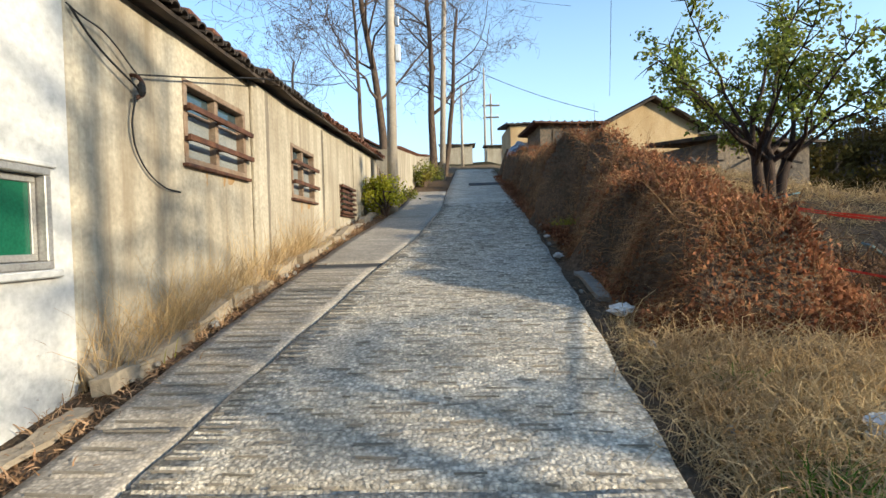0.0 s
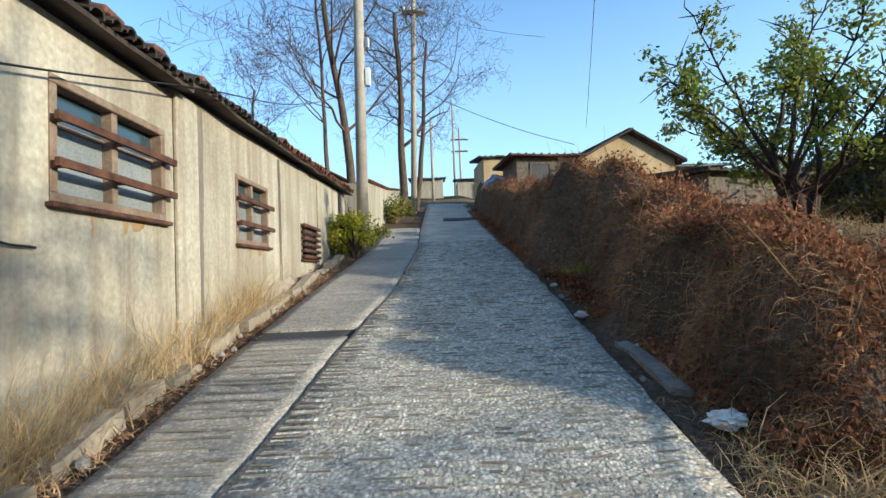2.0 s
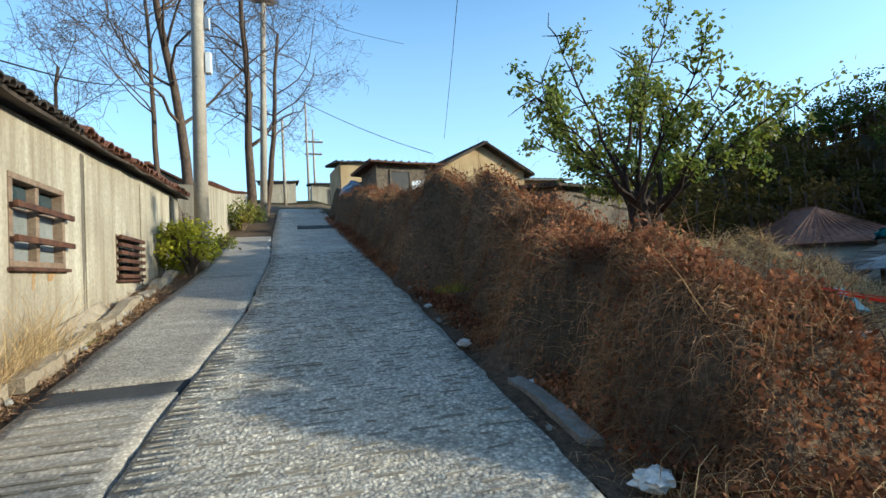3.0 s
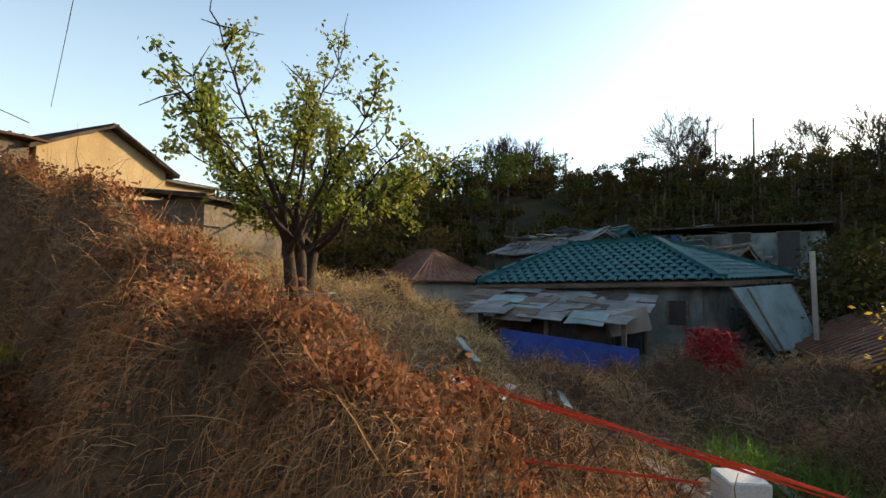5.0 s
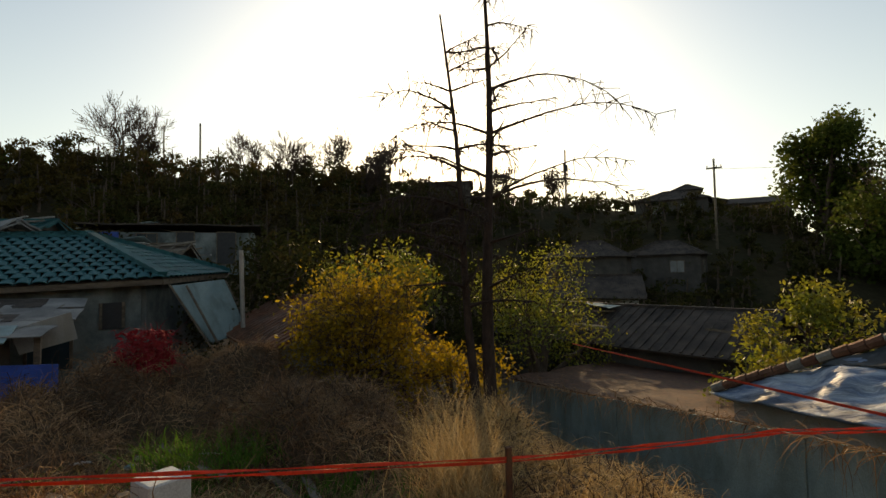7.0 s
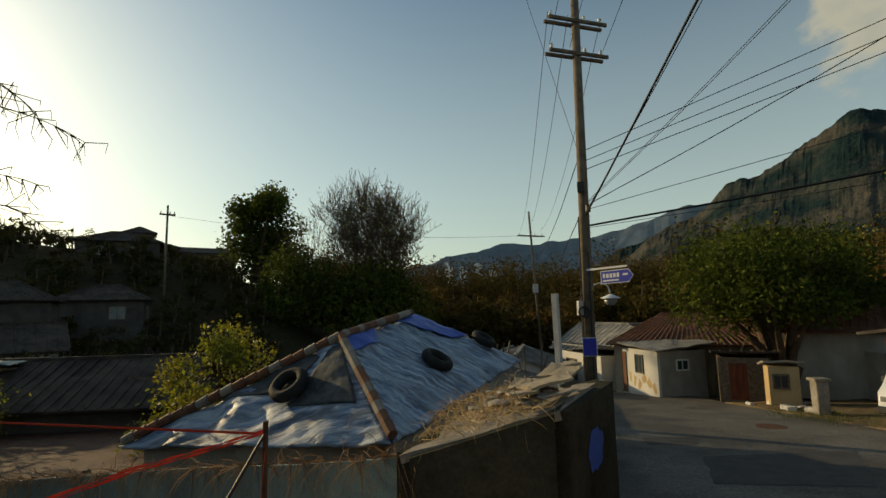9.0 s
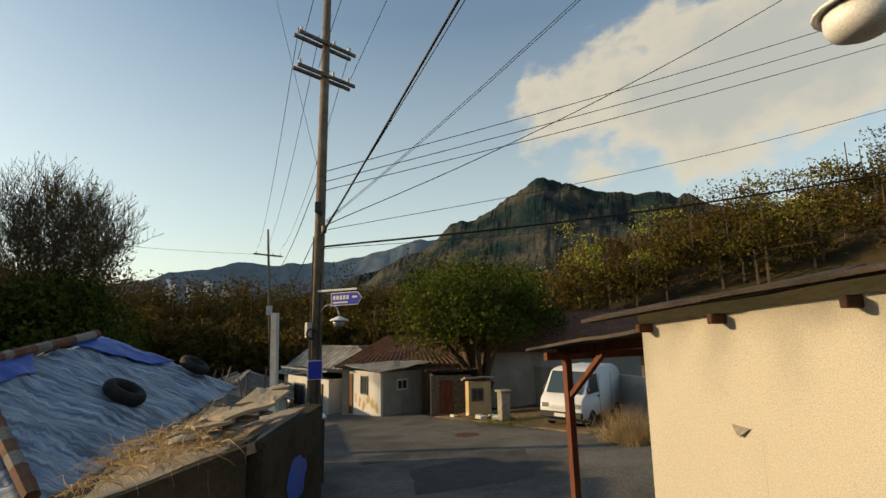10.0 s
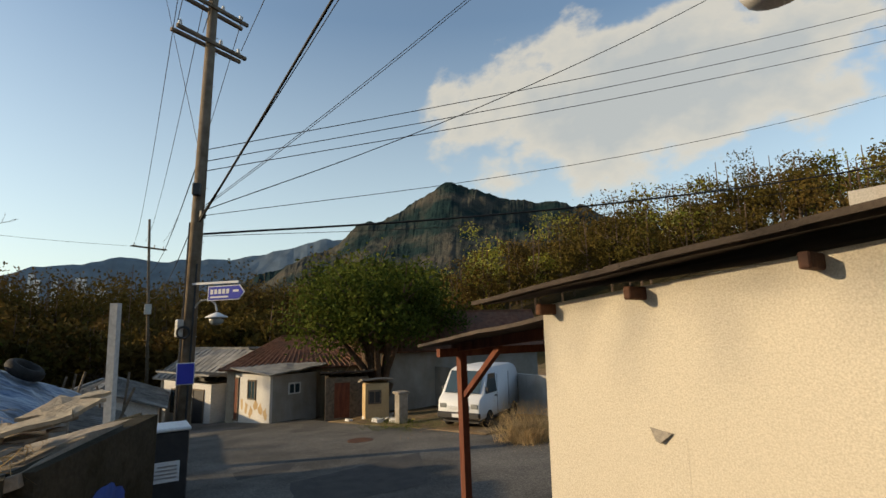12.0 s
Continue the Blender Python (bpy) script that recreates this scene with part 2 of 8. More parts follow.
def sheet(bm, corners, thick, cuts=1, rough_amp=0.0, fine=0.0):
    """A slab from four corners (in order), bent a little, with thickness."""
    a, b, c, d = [Vector(q) for q in corners]
    nrm = (b - a).cross(d - a).normalized()
    g = []
    for side in (0, 1):
        rows = []
        for j in range(cuts + 1):
            v = j / cuts
            row = []
            for i in range(cuts + 1):
                u = i / cuts
                q = (a * (1 - u) + b * u) * (1 - v) + (d * (1 - u) + c * u) * v
                k = noise.noise(q * 1.7) * rough_amp + (noise.noise(Vector((q.x * 3, q.y * 9, q.z * 4))) + 0.5 * noise.noise(q * 17)) * fine
                row.append(bm.verts.new(q + nrm * (k + (thick if side else 0))))
            rows.append(row)
        g.append(rows)
    for j in range(cuts):
        for i in range(cuts):
            for side in (0, 1):
                q = [g[side][j][i], g[side][j][i + 1], g[side][j + 1][i + 1], g[side][j + 1][i]]
                bm.faces.new(q if side else q[::-1])
    n = cuts
    for k in range(n):
        for q in ((g[0][0][k], g[0][0][k + 1], g[1][0][k + 1], g[1][0][k]), (g[0][n][k + 1], g[0][n][k], g[1][n][k], g[1][n][k + 1]),
                  (g[0][k + 1][0], g[0][k][0], g[1][k][0], g[1][k + 1][0]), (g[0][k][n], g[0][k + 1][n], g[1][k + 1][n], g[1][k][n])):
            bm.faces.new(q)
    return bm


# ---- materials ----
soil = mat("soil", (0.15, 0.108, 0.07), (0.25, 0.185, 0.12), 3, 0.95, 0.6, (0.07, 0.075, 0.03), 0.5, 0.6, detail_scale=35, bump_dist=0.03)
litter = mat("leaf_litter", (0.09, 0.062, 0.042), (0.21, 0.145, 0.095), 18, 0.95, 0.9, (0.05, 0.045, 0.03), 1.5, 0.6, detail_scale=45, bump_dist=0.03)
concrete_road = mat("worn_road_concrete", (0.42, 0.37, 0.29), (0.62, 0.55, 0.44), 1.3, 0.9, 1.0, (0.27, 0.25, 0.22), 0.8, 0.5, detail_scale=42, bump_dist=0.016, stretch=(1, 1.7, 1))
concrete_strip = mat("smooth_strip_concrete", (0.42, 0.37, 0.30), (0.58, 0.51, 0.42), 2.0, 0.9, 0.7, (0.30, 0.26, 0.21), 0.9, 0.5, detail_scale=30, bump_dist=0.008, stretch=(0.6, 3, 1))
asphalt = mat("old_asphalt", (0.09, 0.086, 0.08), (0.15, 0.142, 0.13), 0.7, 0.9, 0.6, (0.20, 0.185, 0.165), 0.35, 0.7, detail_scale=55)
asphalt_patch = mat("dark_asphalt_patch", (0.05, 0.049, 0.05), (0.08, 0.077, 0.074), 3, 0.9, 0.8, detail_scale=60)
plaster = mat("streaked_plaster", (0.40, 0.35, 0.265), (0.53, 0.475, 0.37), 0.9, 0.9, 0.25, (0.19, 0.15, 0.10), 1.9, 0.9, stain_stretch=(1.6, 1.6, 0.13), detail_scale=25)
plaster_old = mat("ochre_plaster", (0.46, 0.33, 0.17), (0.58, 0.44, 0.26), 0.8, 0.9, 0.3, (0.30, 0.2, 0.1), 1.2, 0.6, stain_stretch=(1, 1, 0.3), detail_scale=20)
whitewash = mat("white_paint", (0.55, 0.54, 0.52), (0.64, 0.63, 0.60), 1.0, 0.7, 0.15, (0.55, 0.53, 0.5), 0.9, 0.35, detail_scale=18)
cream_paint = mat("cream_paint", (0.52, 0.475, 0.395), (0.55, 0.505, 0.42), 0.7, 0.75, 0.2, (0.44, 0.40, 0.33), 0.8, 0.25, detail_scale=160)
grey_wall = mat("grey_house_wall", (0.30, 0.29, 0.27), (0.42, 0.40, 0.37), 1.2, 0.9, 0.3, (0.2, 0.17, 0.13), 1.4, 0.6, stain_stretch=(1, 1, 0.3))
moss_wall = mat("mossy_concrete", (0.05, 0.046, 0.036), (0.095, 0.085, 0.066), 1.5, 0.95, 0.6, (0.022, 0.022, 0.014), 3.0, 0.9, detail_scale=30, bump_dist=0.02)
cap_concrete = mat("weathered_cap", (0.24, 0.21, 0.18), (0.36, 0.32, 0.27), 2.2, 0.9, 0.7, (0.09, 0.08, 0.055), 2.0, 0.7, detail_scale=28)
rust = mat("rusty_iron", (0.05, 0.024, 0.017), (0.11, 0.052, 0.034), 9, 0.8, 0.4, (0.2, 0.09, 0.04), 5, 0.4)
window_timber = mat("pale_frame", (0.18, 0.125, 0.085), (0.30, 0.225, 0.16), 9, 0.7, 0.3, (0.16, 0.09, 0.05), 4, 0.6)
alu = mat("dull_aluminium", (0.42, 0.40, 0.37), (0.52, 0.5, 0.47), 6, 0.45, 0.1, metallic=0.6)
roof_dark = mat("dark_roof_sheet", (0.035, 0.028, 0.024), (0.075, 0.058, 0.046), 4, 0.85, 0.4, (0.12, 0.09, 0.07), 1.5, 0.6)
kerb_dust = mat("dusty_broken_concrete", (0.33, 0.27, 0.19), (0.50, 0.42, 0.31), 5, 0.95, 0.8, (0.16, 0.12, 0.08), 2.5, 0.7, detail_scale=26, bump_dist=0.02)
roof_brown = mat("brown_clay_tile", (0.14, 0.06, 0.038), (0.25, 0.12, 0.072), 5, 0.8, 0.4, (0.06, 0.05, 0.04), 1.0, 0.6)
roof_green = mat("teal_glazed_tile", (0.012, 0.09, 0.10), (0.03, 0.155, 0.165), 3, 0.72, 0.2, (0.02, 0.05, 0.05), 0.8, 0.6)
slate = mat("grey_slate_sheet", (0.13, 0.13, 0.13), (0.24, 0.235, 0.22), 2.4, 0.8, 0.4, (0.35, 0.34, 0.32), 1.1, 0.5)
tarp_white = mat("pale_tarpaulin", (0.06, 0.13, 0.27), (0.52, 0.61, 0.70), 3.0, 0.55, 0.35, (0.03, 0.04, 0.055), 1.7, 0.95, stretch=(0.35, 4.5, 1), stain_stretch=(0.4, 2.6, 1), detail_scale=9, bump_dist=0.06)
tarp_dark = mat("dark_mesh_sheet", (0.04, 0.045, 0.05), (0.09, 0.1, 0.105), 3, 0.8, 0.4, detail_scale=12)
tarp_blue = mat("blue_sheet", (0.012, 0.07, 0.42), (0.02, 0.11, 0.55), 2, 0.5, 0.3, (0.02, 0.05, 0.2), 1.5, 0.5, detail_scale=9, bump_dist=0.03)
fence_teal = mat("pale_teal_panel", (0.20, 0.30, 0.31), (0.28, 0.38, 0.38), 1.2, 0.7, 0.3, (0.08, 0.10, 0.09), 2.2, 0.6, stain_stretch=(1, 1, 0.5))
rubber = mat("black_rubber", (0.012, 0.012, 0.012), (0.03, 0.029, 0.028), 8, 0.8, 0.4)
pole_concrete = mat("pole_concrete", (0.36, 0.31, 0.25), (0.48, 0.42, 0.34), 5, 0.9, 0.3, (0.24, 0.19, 0.14), 2, 0.5, stain_stretch=(1, 1, 0.15))
bark = mat("bark", (0.075, 0.052, 0.038), (0.15, 0.105, 0.075), 14, 0.95, 0.8, stretch=(1, 1, 0.3), detail_scale=50)
bark_dark = mat("dark_bark", (0.035, 0.024, 0.019), (0.075, 0.05, 0.038), 14, 0.95, 0.8, stretch=(1, 1, 0.3))
timber = mat("red_brown_timber", (0.10, 0.03, 0.018), (0.19, 0.065, 0.035), 7, 0.75, 0.4, stretch=(1, 1, 0.2))
timber_grey = mat("weathered_timber", (0.10, 0.08, 0.06), (0.22, 0.175, 0.13), 8, 0.9, 0.5, stretch=(1, 0.3, 1))
# dark patches in the three vine colours paint shade into the bank's folds
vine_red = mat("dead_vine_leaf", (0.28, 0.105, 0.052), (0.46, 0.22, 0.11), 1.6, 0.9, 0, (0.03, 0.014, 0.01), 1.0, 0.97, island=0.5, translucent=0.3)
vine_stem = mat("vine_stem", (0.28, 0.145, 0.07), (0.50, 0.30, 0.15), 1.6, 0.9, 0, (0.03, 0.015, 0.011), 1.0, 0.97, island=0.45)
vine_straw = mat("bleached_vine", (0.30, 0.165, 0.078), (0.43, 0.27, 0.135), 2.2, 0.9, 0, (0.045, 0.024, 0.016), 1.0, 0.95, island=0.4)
straw = mat("dry_grass", (0.50, 0.34, 0.155), (0.66, 0.50, 0.265), 3, 0.85, 0, (0.32, 0.20, 0.10), 0.9, 0.6, island=0.35, translucent=0.25)
straw_dull = mat("dull_dead_stalks", (0.27, 0.16, 0.092), (0.50, 0.33, 0.19), 1.5, 0.9, 0, (0.075, 0.036, 0.022), 0.9, 0.75, island=0.45, translucent=0.15)
grass_green = mat("fresh_grass", (0.07, 0.15, 0.018), (0.13, 0.25, 0.03), 4, 0.7, 0, island=0.35, translucent=0.35)
leaf_olive = mat("young_olive_leaf", (0.13, 0.17, 0.018), (0.27, 0.27, 0.03), 1.3, 0.6, 0, (0.32, 0.22, 0.025), 0.9, 0.6, island=0.45, translucent=0.45)
leaf_plum = mat("fresh_plum_leaf", (0.14, 0.20, 0.03), (0.27, 0.31, 0.045), 1.3, 0.6, 0, (0.34, 0.26, 0.03), 0.9, 0.4, island=0.45, translucent=0.5)
leaf_yellow = mat("yellow_blossom", (0.33, 0.215, 0.015), (0.47, 0.315, 0.028), 2, 0.7, 0, (0.16, 0.15, 0.02), 1.2, 0.5, island=0.35, translucent=0.45)
leaf_bright = mat("bright_yellow_green_leaf", (0.44, 0.44, 0.025), (0.62, 0.55, 0.04), 2, 0.7, 0, island=0.35, translucent=0.45)
leaf_green = mat("dark_green_leaf", (0.05, 0.075, 0.014), (0.12, 0.14, 0.026), 1.0, 0.65, 0, island=0.45, translucent=0.3)
wood_far = mat("spring_wood_leaf", (0.058, 0.054, 0.013), (0.12, 0.082, 0.022), 0.09, 0.8, 0, (0.11, 0.058, 0.024), 0.05, 0.6, island=0.3, translucent=0.2)
hill_skin = mat("hillside_soil", (0.035, 0.034, 0.018), (0.075, 0.055, 0.03), 0.15, 0.95, 0.4, detail_scale=2, bump_dist=0.3)
granite = mat("mountain_rock_and_pine", (0.009, 0.023, 0.027), (0.018, 0.034, 0.034), 0.012, 0.95, 0.6, (0.16, 0.125, 0.095), 0.0085, 0.4, detail_scale=0.06, bump_dist=12)
# the haze of distance is put into this ridge's pale blue colour
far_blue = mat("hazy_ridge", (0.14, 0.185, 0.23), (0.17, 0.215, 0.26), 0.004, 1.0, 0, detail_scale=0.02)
paper = mat("crumpled_paper", (0.62, 0.6, 0.56), (0.78, 0.76, 0.72), 12, 0.8, 0.5)
styrofoam = mat("white_foam_block", (0.66, 0.66, 0.62), (0.76, 0.75, 0.71), 6, 0.9, 0.3, (0.5, 0.48, 0.44), 5, 0.4)
tape_red = mat("red_barrier_tape", (0.62, 0.045, 0.025), (0.75, 0.075, 0.035), 9, 0.5, 0.1, translucent=0.3)
van_paint = mat("van_white_paint", (0.66, 0.69, 0.73), (0.72, 0.75, 0.78), 1, 0.35, 0.03, (0.5, 0.5, 0.5), 1.4, 0.3)
black_plastic = mat("black_plastic", (0.018, 0.018, 0.02), (0.03, 0.03, 0.032), 6, 0.6, 0.1)
chrome = mat("grey_metal", (0.4, 0.41, 0.42), (0.5, 0.51, 0.52), 6, 0.4, 0.1, metallic=0.7)
sign_blue = mat("sign_blue", (0.015, 0.03, 0.42), (0.02, 0.04, 0.46), 3, 0.45, 0)
sign_white = mat("sign_white", (0.74, 0.75, 0.76), (0.8, 0.8, 0.8), 3, 0.5, 0)
cable_black = mat("cable_black", (0.015, 0.015, 0.016), (0.025, 0.025, 0.026), 5, 0.7, 0)
red_cloth = mat("red_net", (0.26, 0.022, 0.03), (0.40, 0.035, 0.045), 7, 0.9, 0.5)
damp = mat("damp_plaster", (0.16, 0.135, 0.105), (0.25, 0.215, 0.17), 3, 0.9, 0.2, stretch=(1, 1, 0.2))
rust_run = mat("rust_run", (0.34, 0.20, 0.08), (0.44, 0.31, 0.18), 9, 0.9, 0.1, stretch=(1, 1, 0.3))
# darker brown copy of the pole concrete
pole_dark = mat("dark_brown_pole_concrete", (0.15, 0.115, 0.08), (0.24, 0.19, 0.14), 5, 0.9, 0.3, (0.08, 0.06, 0.045), 2, 0.6, stain_stretch=(1, 1, 0.15))
blue_wall = mat("flaking_blue_wash", (0.12, 0.15, 0.15), (0.27, 0.30, 0.29), 2.2, 0.9, 0.4, (0.045, 0.045, 0.04), 1.3, 0.85, stain_stretch=(1, 1, 0.35))
scrub_leaf = mat("dark_scrub_leaf", (0.045, 0.05, 0.014), (0.085, 0.075, 0.022), 0.4, 0.8, 0, (0.07, 0.04, 0.022), 0.2, 0.6, island=0.35, translucent=0.2)
# stained grey wall, darkened so its colour holds the far houses' backlit shade
dim_wall = mat("backlit_house_wall", (0.075, 0.068, 0.06), (0.14, 0.125, 0.11), 1.2, 0.9, 0.3, (0.07, 0.06, 0.05), 1.4, 0.6)
grey_stone = mat("rubble_stone", (0.22, 0.2, 0.17), (0.36, 0.33, 0.29), 5, 0.9, 0.6)
yellow_plastic = mat("yellow_plastic", (0.5, 0.34, 0.05), (0.6, 0.42, 0.08), 4, 0.6, 0.2)


def glass_pane(name, color, rough=0.08):
    m = flat(name, color, rough)
    m.node_tree.nodes["Principled BSDF"].inputs["Specular IOR Level"].default_value = 0.8
    return m


glass_dark = glass_pane("window_glass", (0.03, 0.05, 0.06))
glass_milky = mat("frosted_glass", (0.22, 0.23, 0.22), (0.30, 0.31, 0.30), 2, 0.25, 0.05)
glass_green = mat("green_glass", (0.015, 0.10, 0.055), (0.025, 0.13, 0.075), 2, 0.15, 0)


def add_pebbles(m, scale, lo, hi, depth):
    """Exposed aggregate: small stones that tint and raise the surface."""
    n, l = m.node_tree.nodes, m.node_tree.links
    b = n["Principled BSDF"]
    tc, v, v2 = n.new("ShaderNodeTexCoord"), n.new("ShaderNodeTexVoronoi"), n.new("ShaderNodeTexVoronoi")
    v.inputs["Scale"].default_value, v2.inputs["Scale"].default_value = scale, scale * 2.1
    hs, mx, mx2 = n.new("ShaderNodeMapRange"), n.new("ShaderNodeMix"), n.new("ShaderNodeMapRange")
    for t in (v, v2):
        l.new(tc.outputs["Object"], t.inputs["Vector"])
    sep = n.new("ShaderNodeSeparateColor")
    l.new(v.outputs["Color"], sep.inputs[0])
    hs.inputs["To Min"].default_value, hs.inputs["To Max"].default_value = lo, hi
    l.new(sep.outputs[0], hs.inputs["Value"])
    mx2.inputs["From Min"].default_value, mx2.inputs["From Max"].default_value, mx2.inputs["To Min"].default_value, mx2.inputs["To Max"].default_value = 0.15, 0.6, 1.0, 0.62
    l.new(v.outputs["Distance"], mx2.inputs["Value"])
    mul = n.new("ShaderNodeMath")
    mul.operation = "MULTIPLY"
    l.new(hs.outputs[0], mul.inputs[0])
    l.new(mx2.outputs[0], mul.inputs[1])
    mx.data_type, mx.blend_type = "RGBA", "MULTIPLY"
    mx.inputs[0].default_value = 1.0
    l.new(b.inputs["Base Color"].links[0].from_socket, mx.inputs[6])
    l.new(mul.outputs[0], mx.inputs[7])
    l.new(mx.outputs[2], b.inputs["Base Color"])
    bp = n.new("ShaderNodeBump")
    bp.invert = True
    bp.inputs["Strength"].default_value, bp.inputs["Distance"].default_value = 0.9, depth
    l.new(v.outputs["Distance"], bp.inputs["Height"])
    l.new(b.inputs["Normal"].links[0].from_socket, bp.inputs["Normal"])
    l.new(bp.outputs[0], b.inputs["Normal"])


add_pebbles(concrete_road, 40.0, 0.9, 2.0, 0.009)
add_pebbles(concrete_strip, 45.0, 0.85, 1.3, 0.004)
add_pebbles(asphalt, 30.0, 0.8, 1.3, 0.006)


# dull surfaces with no sheen
for m in (granite, wood_far, scrub_leaf, leaf_green, hill_skin, moss_wall, vine_red, vine_stem, vine_straw, straw_dull, litter, soil, dim_wall):
    m.node_tree.nodes["Principled BSDF"].inputs["Specular IOR Level"].default_value = 0.03


# ---- ground, lane and far land ----
def ground_axis(lo, hi):
    a = [0.0]
    while a[-1] < hi:
        a.append(a[-1] + max(0.35, a[-1] * 0.06))
    b = [0.0]
    while b[-1] > lo:
        b.append(b[-1] - max(0.35, -b[-1] * 0.06))
    return np.array(b[:0:-1] + a)


def grid_faces(nx, ny):
    i = np.arange(nx - 1)[None, :] + nx * np.arange(ny - 1)[:, None]
    return np.stack([i, i + 1, i + nx + 1, i + nx], axis=-1).reshape(-1, 4)


def height_sheet(name, xs, ys, fn, material):
    v = [(x, y, fn(x, y)) for y in ys for x in xs]
    return fast_mesh(name, v, grid_faces(len(xs), len(ys)), material, smooth_faces=True)


def ground_top(x, y):
    z = ground_z(x, y)
    rough_spot = smooth(1.3, 3.0, x) if y > -3 else 0.0
    return z - 0.07 + rough_spot * 0.16 * noise.noise((x * 0.9, y * 0.9, 0)) + 0.6 * smooth(25, 60, math.hypot(x, y)) * noise.noise((x * 0.08, y * 0.08, 3))


gx = ground_axis(-2600, 2600)
ground = tagged(height_sheet("ground", gx, gx, ground_top, soil), "bare brown soil and leaf litter", "ground", kind="structure")
ground.data.materials.append(hill_skin)
cx = np.array([math.hypot(p.center[0], p.center[1]) for p in ground.data.polygons])
ground.data.polygons.foreach_set("material_index", (cx > 34).astype(np.int32))


def joint_x(y):
    return lerp_knots(y, [(-3, -1.62), (2.1, -1.5), (2.85, -1.42), (4.06, -1.27), (5.7, -1.14), (8.2, -0.84), (13.3, -0.68), (18, -0.72), (30, -0.6), (45, -0.4)])


def slab(x_left, x_right, y0, y1, material, lift, seed, label=""):
    """A cast slab of the lane, with ragged edges and its thickness."""
    bm = bmesh.new()
    n, m = max(4, int((y1 - y0) / 0.12)), 8
    rows = []
    for j in range(n + 1):
        y = y0 + (y1 - y0) * j / n
        k = noise.noise((seed, y * 2.3, 0)) * 0.025 + noise.noise((seed, y * 9, 1)) * 0.012
        xl, xr = x_left(y) + k, x_right(y) + noise.noise((seed + 7, y * 1.8, 0)) * 0.03 + noise.noise((seed + 7, y * 8, 0)) * 0.015
        row = []
        for i in range(m + 1):
            x = xl + (xr - xl) * i / m
            e = (noise.noise((x * 2.2, seed, 5)) * 0.03) if j in (0, n) else 0
            row.append(bm.verts.new((x, y + e, road_z(y + e) + lift + 0.008 * noise.noise((x * 1.3, y * 1.3, seed)))))
        rows.append(row)
    for a, b in zip(rows, rows[1:]):
        for i in range(m):
            bm.faces.new((a[i], a[i + 1], b[i + 1], b[i]))
    edge = rows[0] + [r[-1] for r in rows[1:]] + rows[-1][-2::-1] + [r[0] for r in rows[-2:0:-1]]
    low = [bm.verts.new(v.co - Vector((0, 0, 0.09))) for v in edge]
    for i in range(len(edge)):
        j = (i + 1) % len(edge)
        bm.faces.new((edge[i], low[i], low[j], edge[j]))
    ob = part("slab", bm, material, road, label, True)
    return ob


bm = bmesh.new()
rows = []
for k in range(-10, 97):
    y = k * 0.5
    rows.append([bm.verts.new((x, y, road_z(y) - 0.035)) for x in (-2.75, -1.2, road_right(y) + 0.9)])
for a, b in zip(rows, rows[1:]):
    for i in range(2):
        bm.faces.new((a[i], a[i + 1], b[i + 1], b[i]))
road = tagged(mesh_object("road", bm, litter), "steep lane of worn concrete slabs over dirt", "road", kind="structure")
for i, (a, b) in enumerate([(-3.2, 2.02), (2.05, 8.1), (8.115, 13.25), (13.3, 19.5), (19.53, 28), (28.03, 47)]):
    slab(lambda y: joint_x(y) + 0.02, lambda y: road_right(y) + 0.25 * smooth(14, 30, y), a, b, concrete_road, 0.02, 11 + i)
for i, (a, b) in enumerate([(-3.2, 2.5), (2.515, 6.0), (6.32, 11.2), (11.23, 18)]):
    slab(lambda y: -2.0 + 0.18 * smooth(5.5, 12, y), lambda y: joint_x(y) - 0.012, a, b, concrete_strip, 0.014, 31 + i, "smooth paler concrete strip")
slab(lambda y: -2.05, lambda y: joint_x(y) - 0.03, 5.95, 6.37, asphalt_patch, -0.012, 51, "dark asphalt patch")
slab(lambda y: 0.1, lambda y: 1.75, 19.9, 21.0, asphalt_patch, 0.035, 52, "dark asphalt patch")


# scored cross grooves of the lane, one shallow ridge after another
def ridges(name, x0, x1, y0, y1, step, lift, material, seed, rise, half, run, gap):
    r = np.random.RandomState(seed)
    vs, fs = [], []
    y = y0
    while y < y1:
        x = x0(y) + 0.05
        while x < x1(y) - 0.15:
            ln = r.uniform(*run)
            xe = min(x + ln, x1(y) - 0.05)
            w, h = r.uniform(*half), r.uniform(*rise)
            yy = y + r.uniform(-0.025, 0.025)
            z0, z1 = road_z(yy - w) + lift - 0.006, road_z(yy + w) + lift - 0.006
            zc = road_z(yy) + lift + h
            t = r.uniform(-0.02, 0.02)
            o = len(vs)
            vs += [(x, yy - w, z0), (xe, yy - w + t, z0), (xe, yy + t, zc), (x, yy, zc), (xe, yy + w + t, z1), (x, yy + w, z1)]
            fs += [(o, o + 1, o + 2, o + 3), (o + 3, o + 2, o + 4, o + 5)]
            x = xe + r.uniform(0.0, gap)
        y += step * r.uniform(0.8, 1.25)
    return tagged(fast_mesh(name, vs, fs, material, road), kind="stuff")


groove_dirt = mat("dirt_in_grooves", (0.19, 0.165, 0.125), (0.29, 0.25, 0.20), 6, 0.95, 0.4)
ridges("groove_ridges", joint_x, road_right, 0.2, 13, 0.075, 0.022, concrete_road, 5, (0.003, 0.007), (0.012, 0.022), (0.15, 0.6), 0.25)
ridges("groove_ridges", lambda y: -1.95, lambda y: joint_x(y) - 0.03, 2.0, 5.9, 0.12, 0.016, concrete_strip, 6, (0.005, 0.01), (0.012, 0.022), (0.15, 0.6), 0.25)
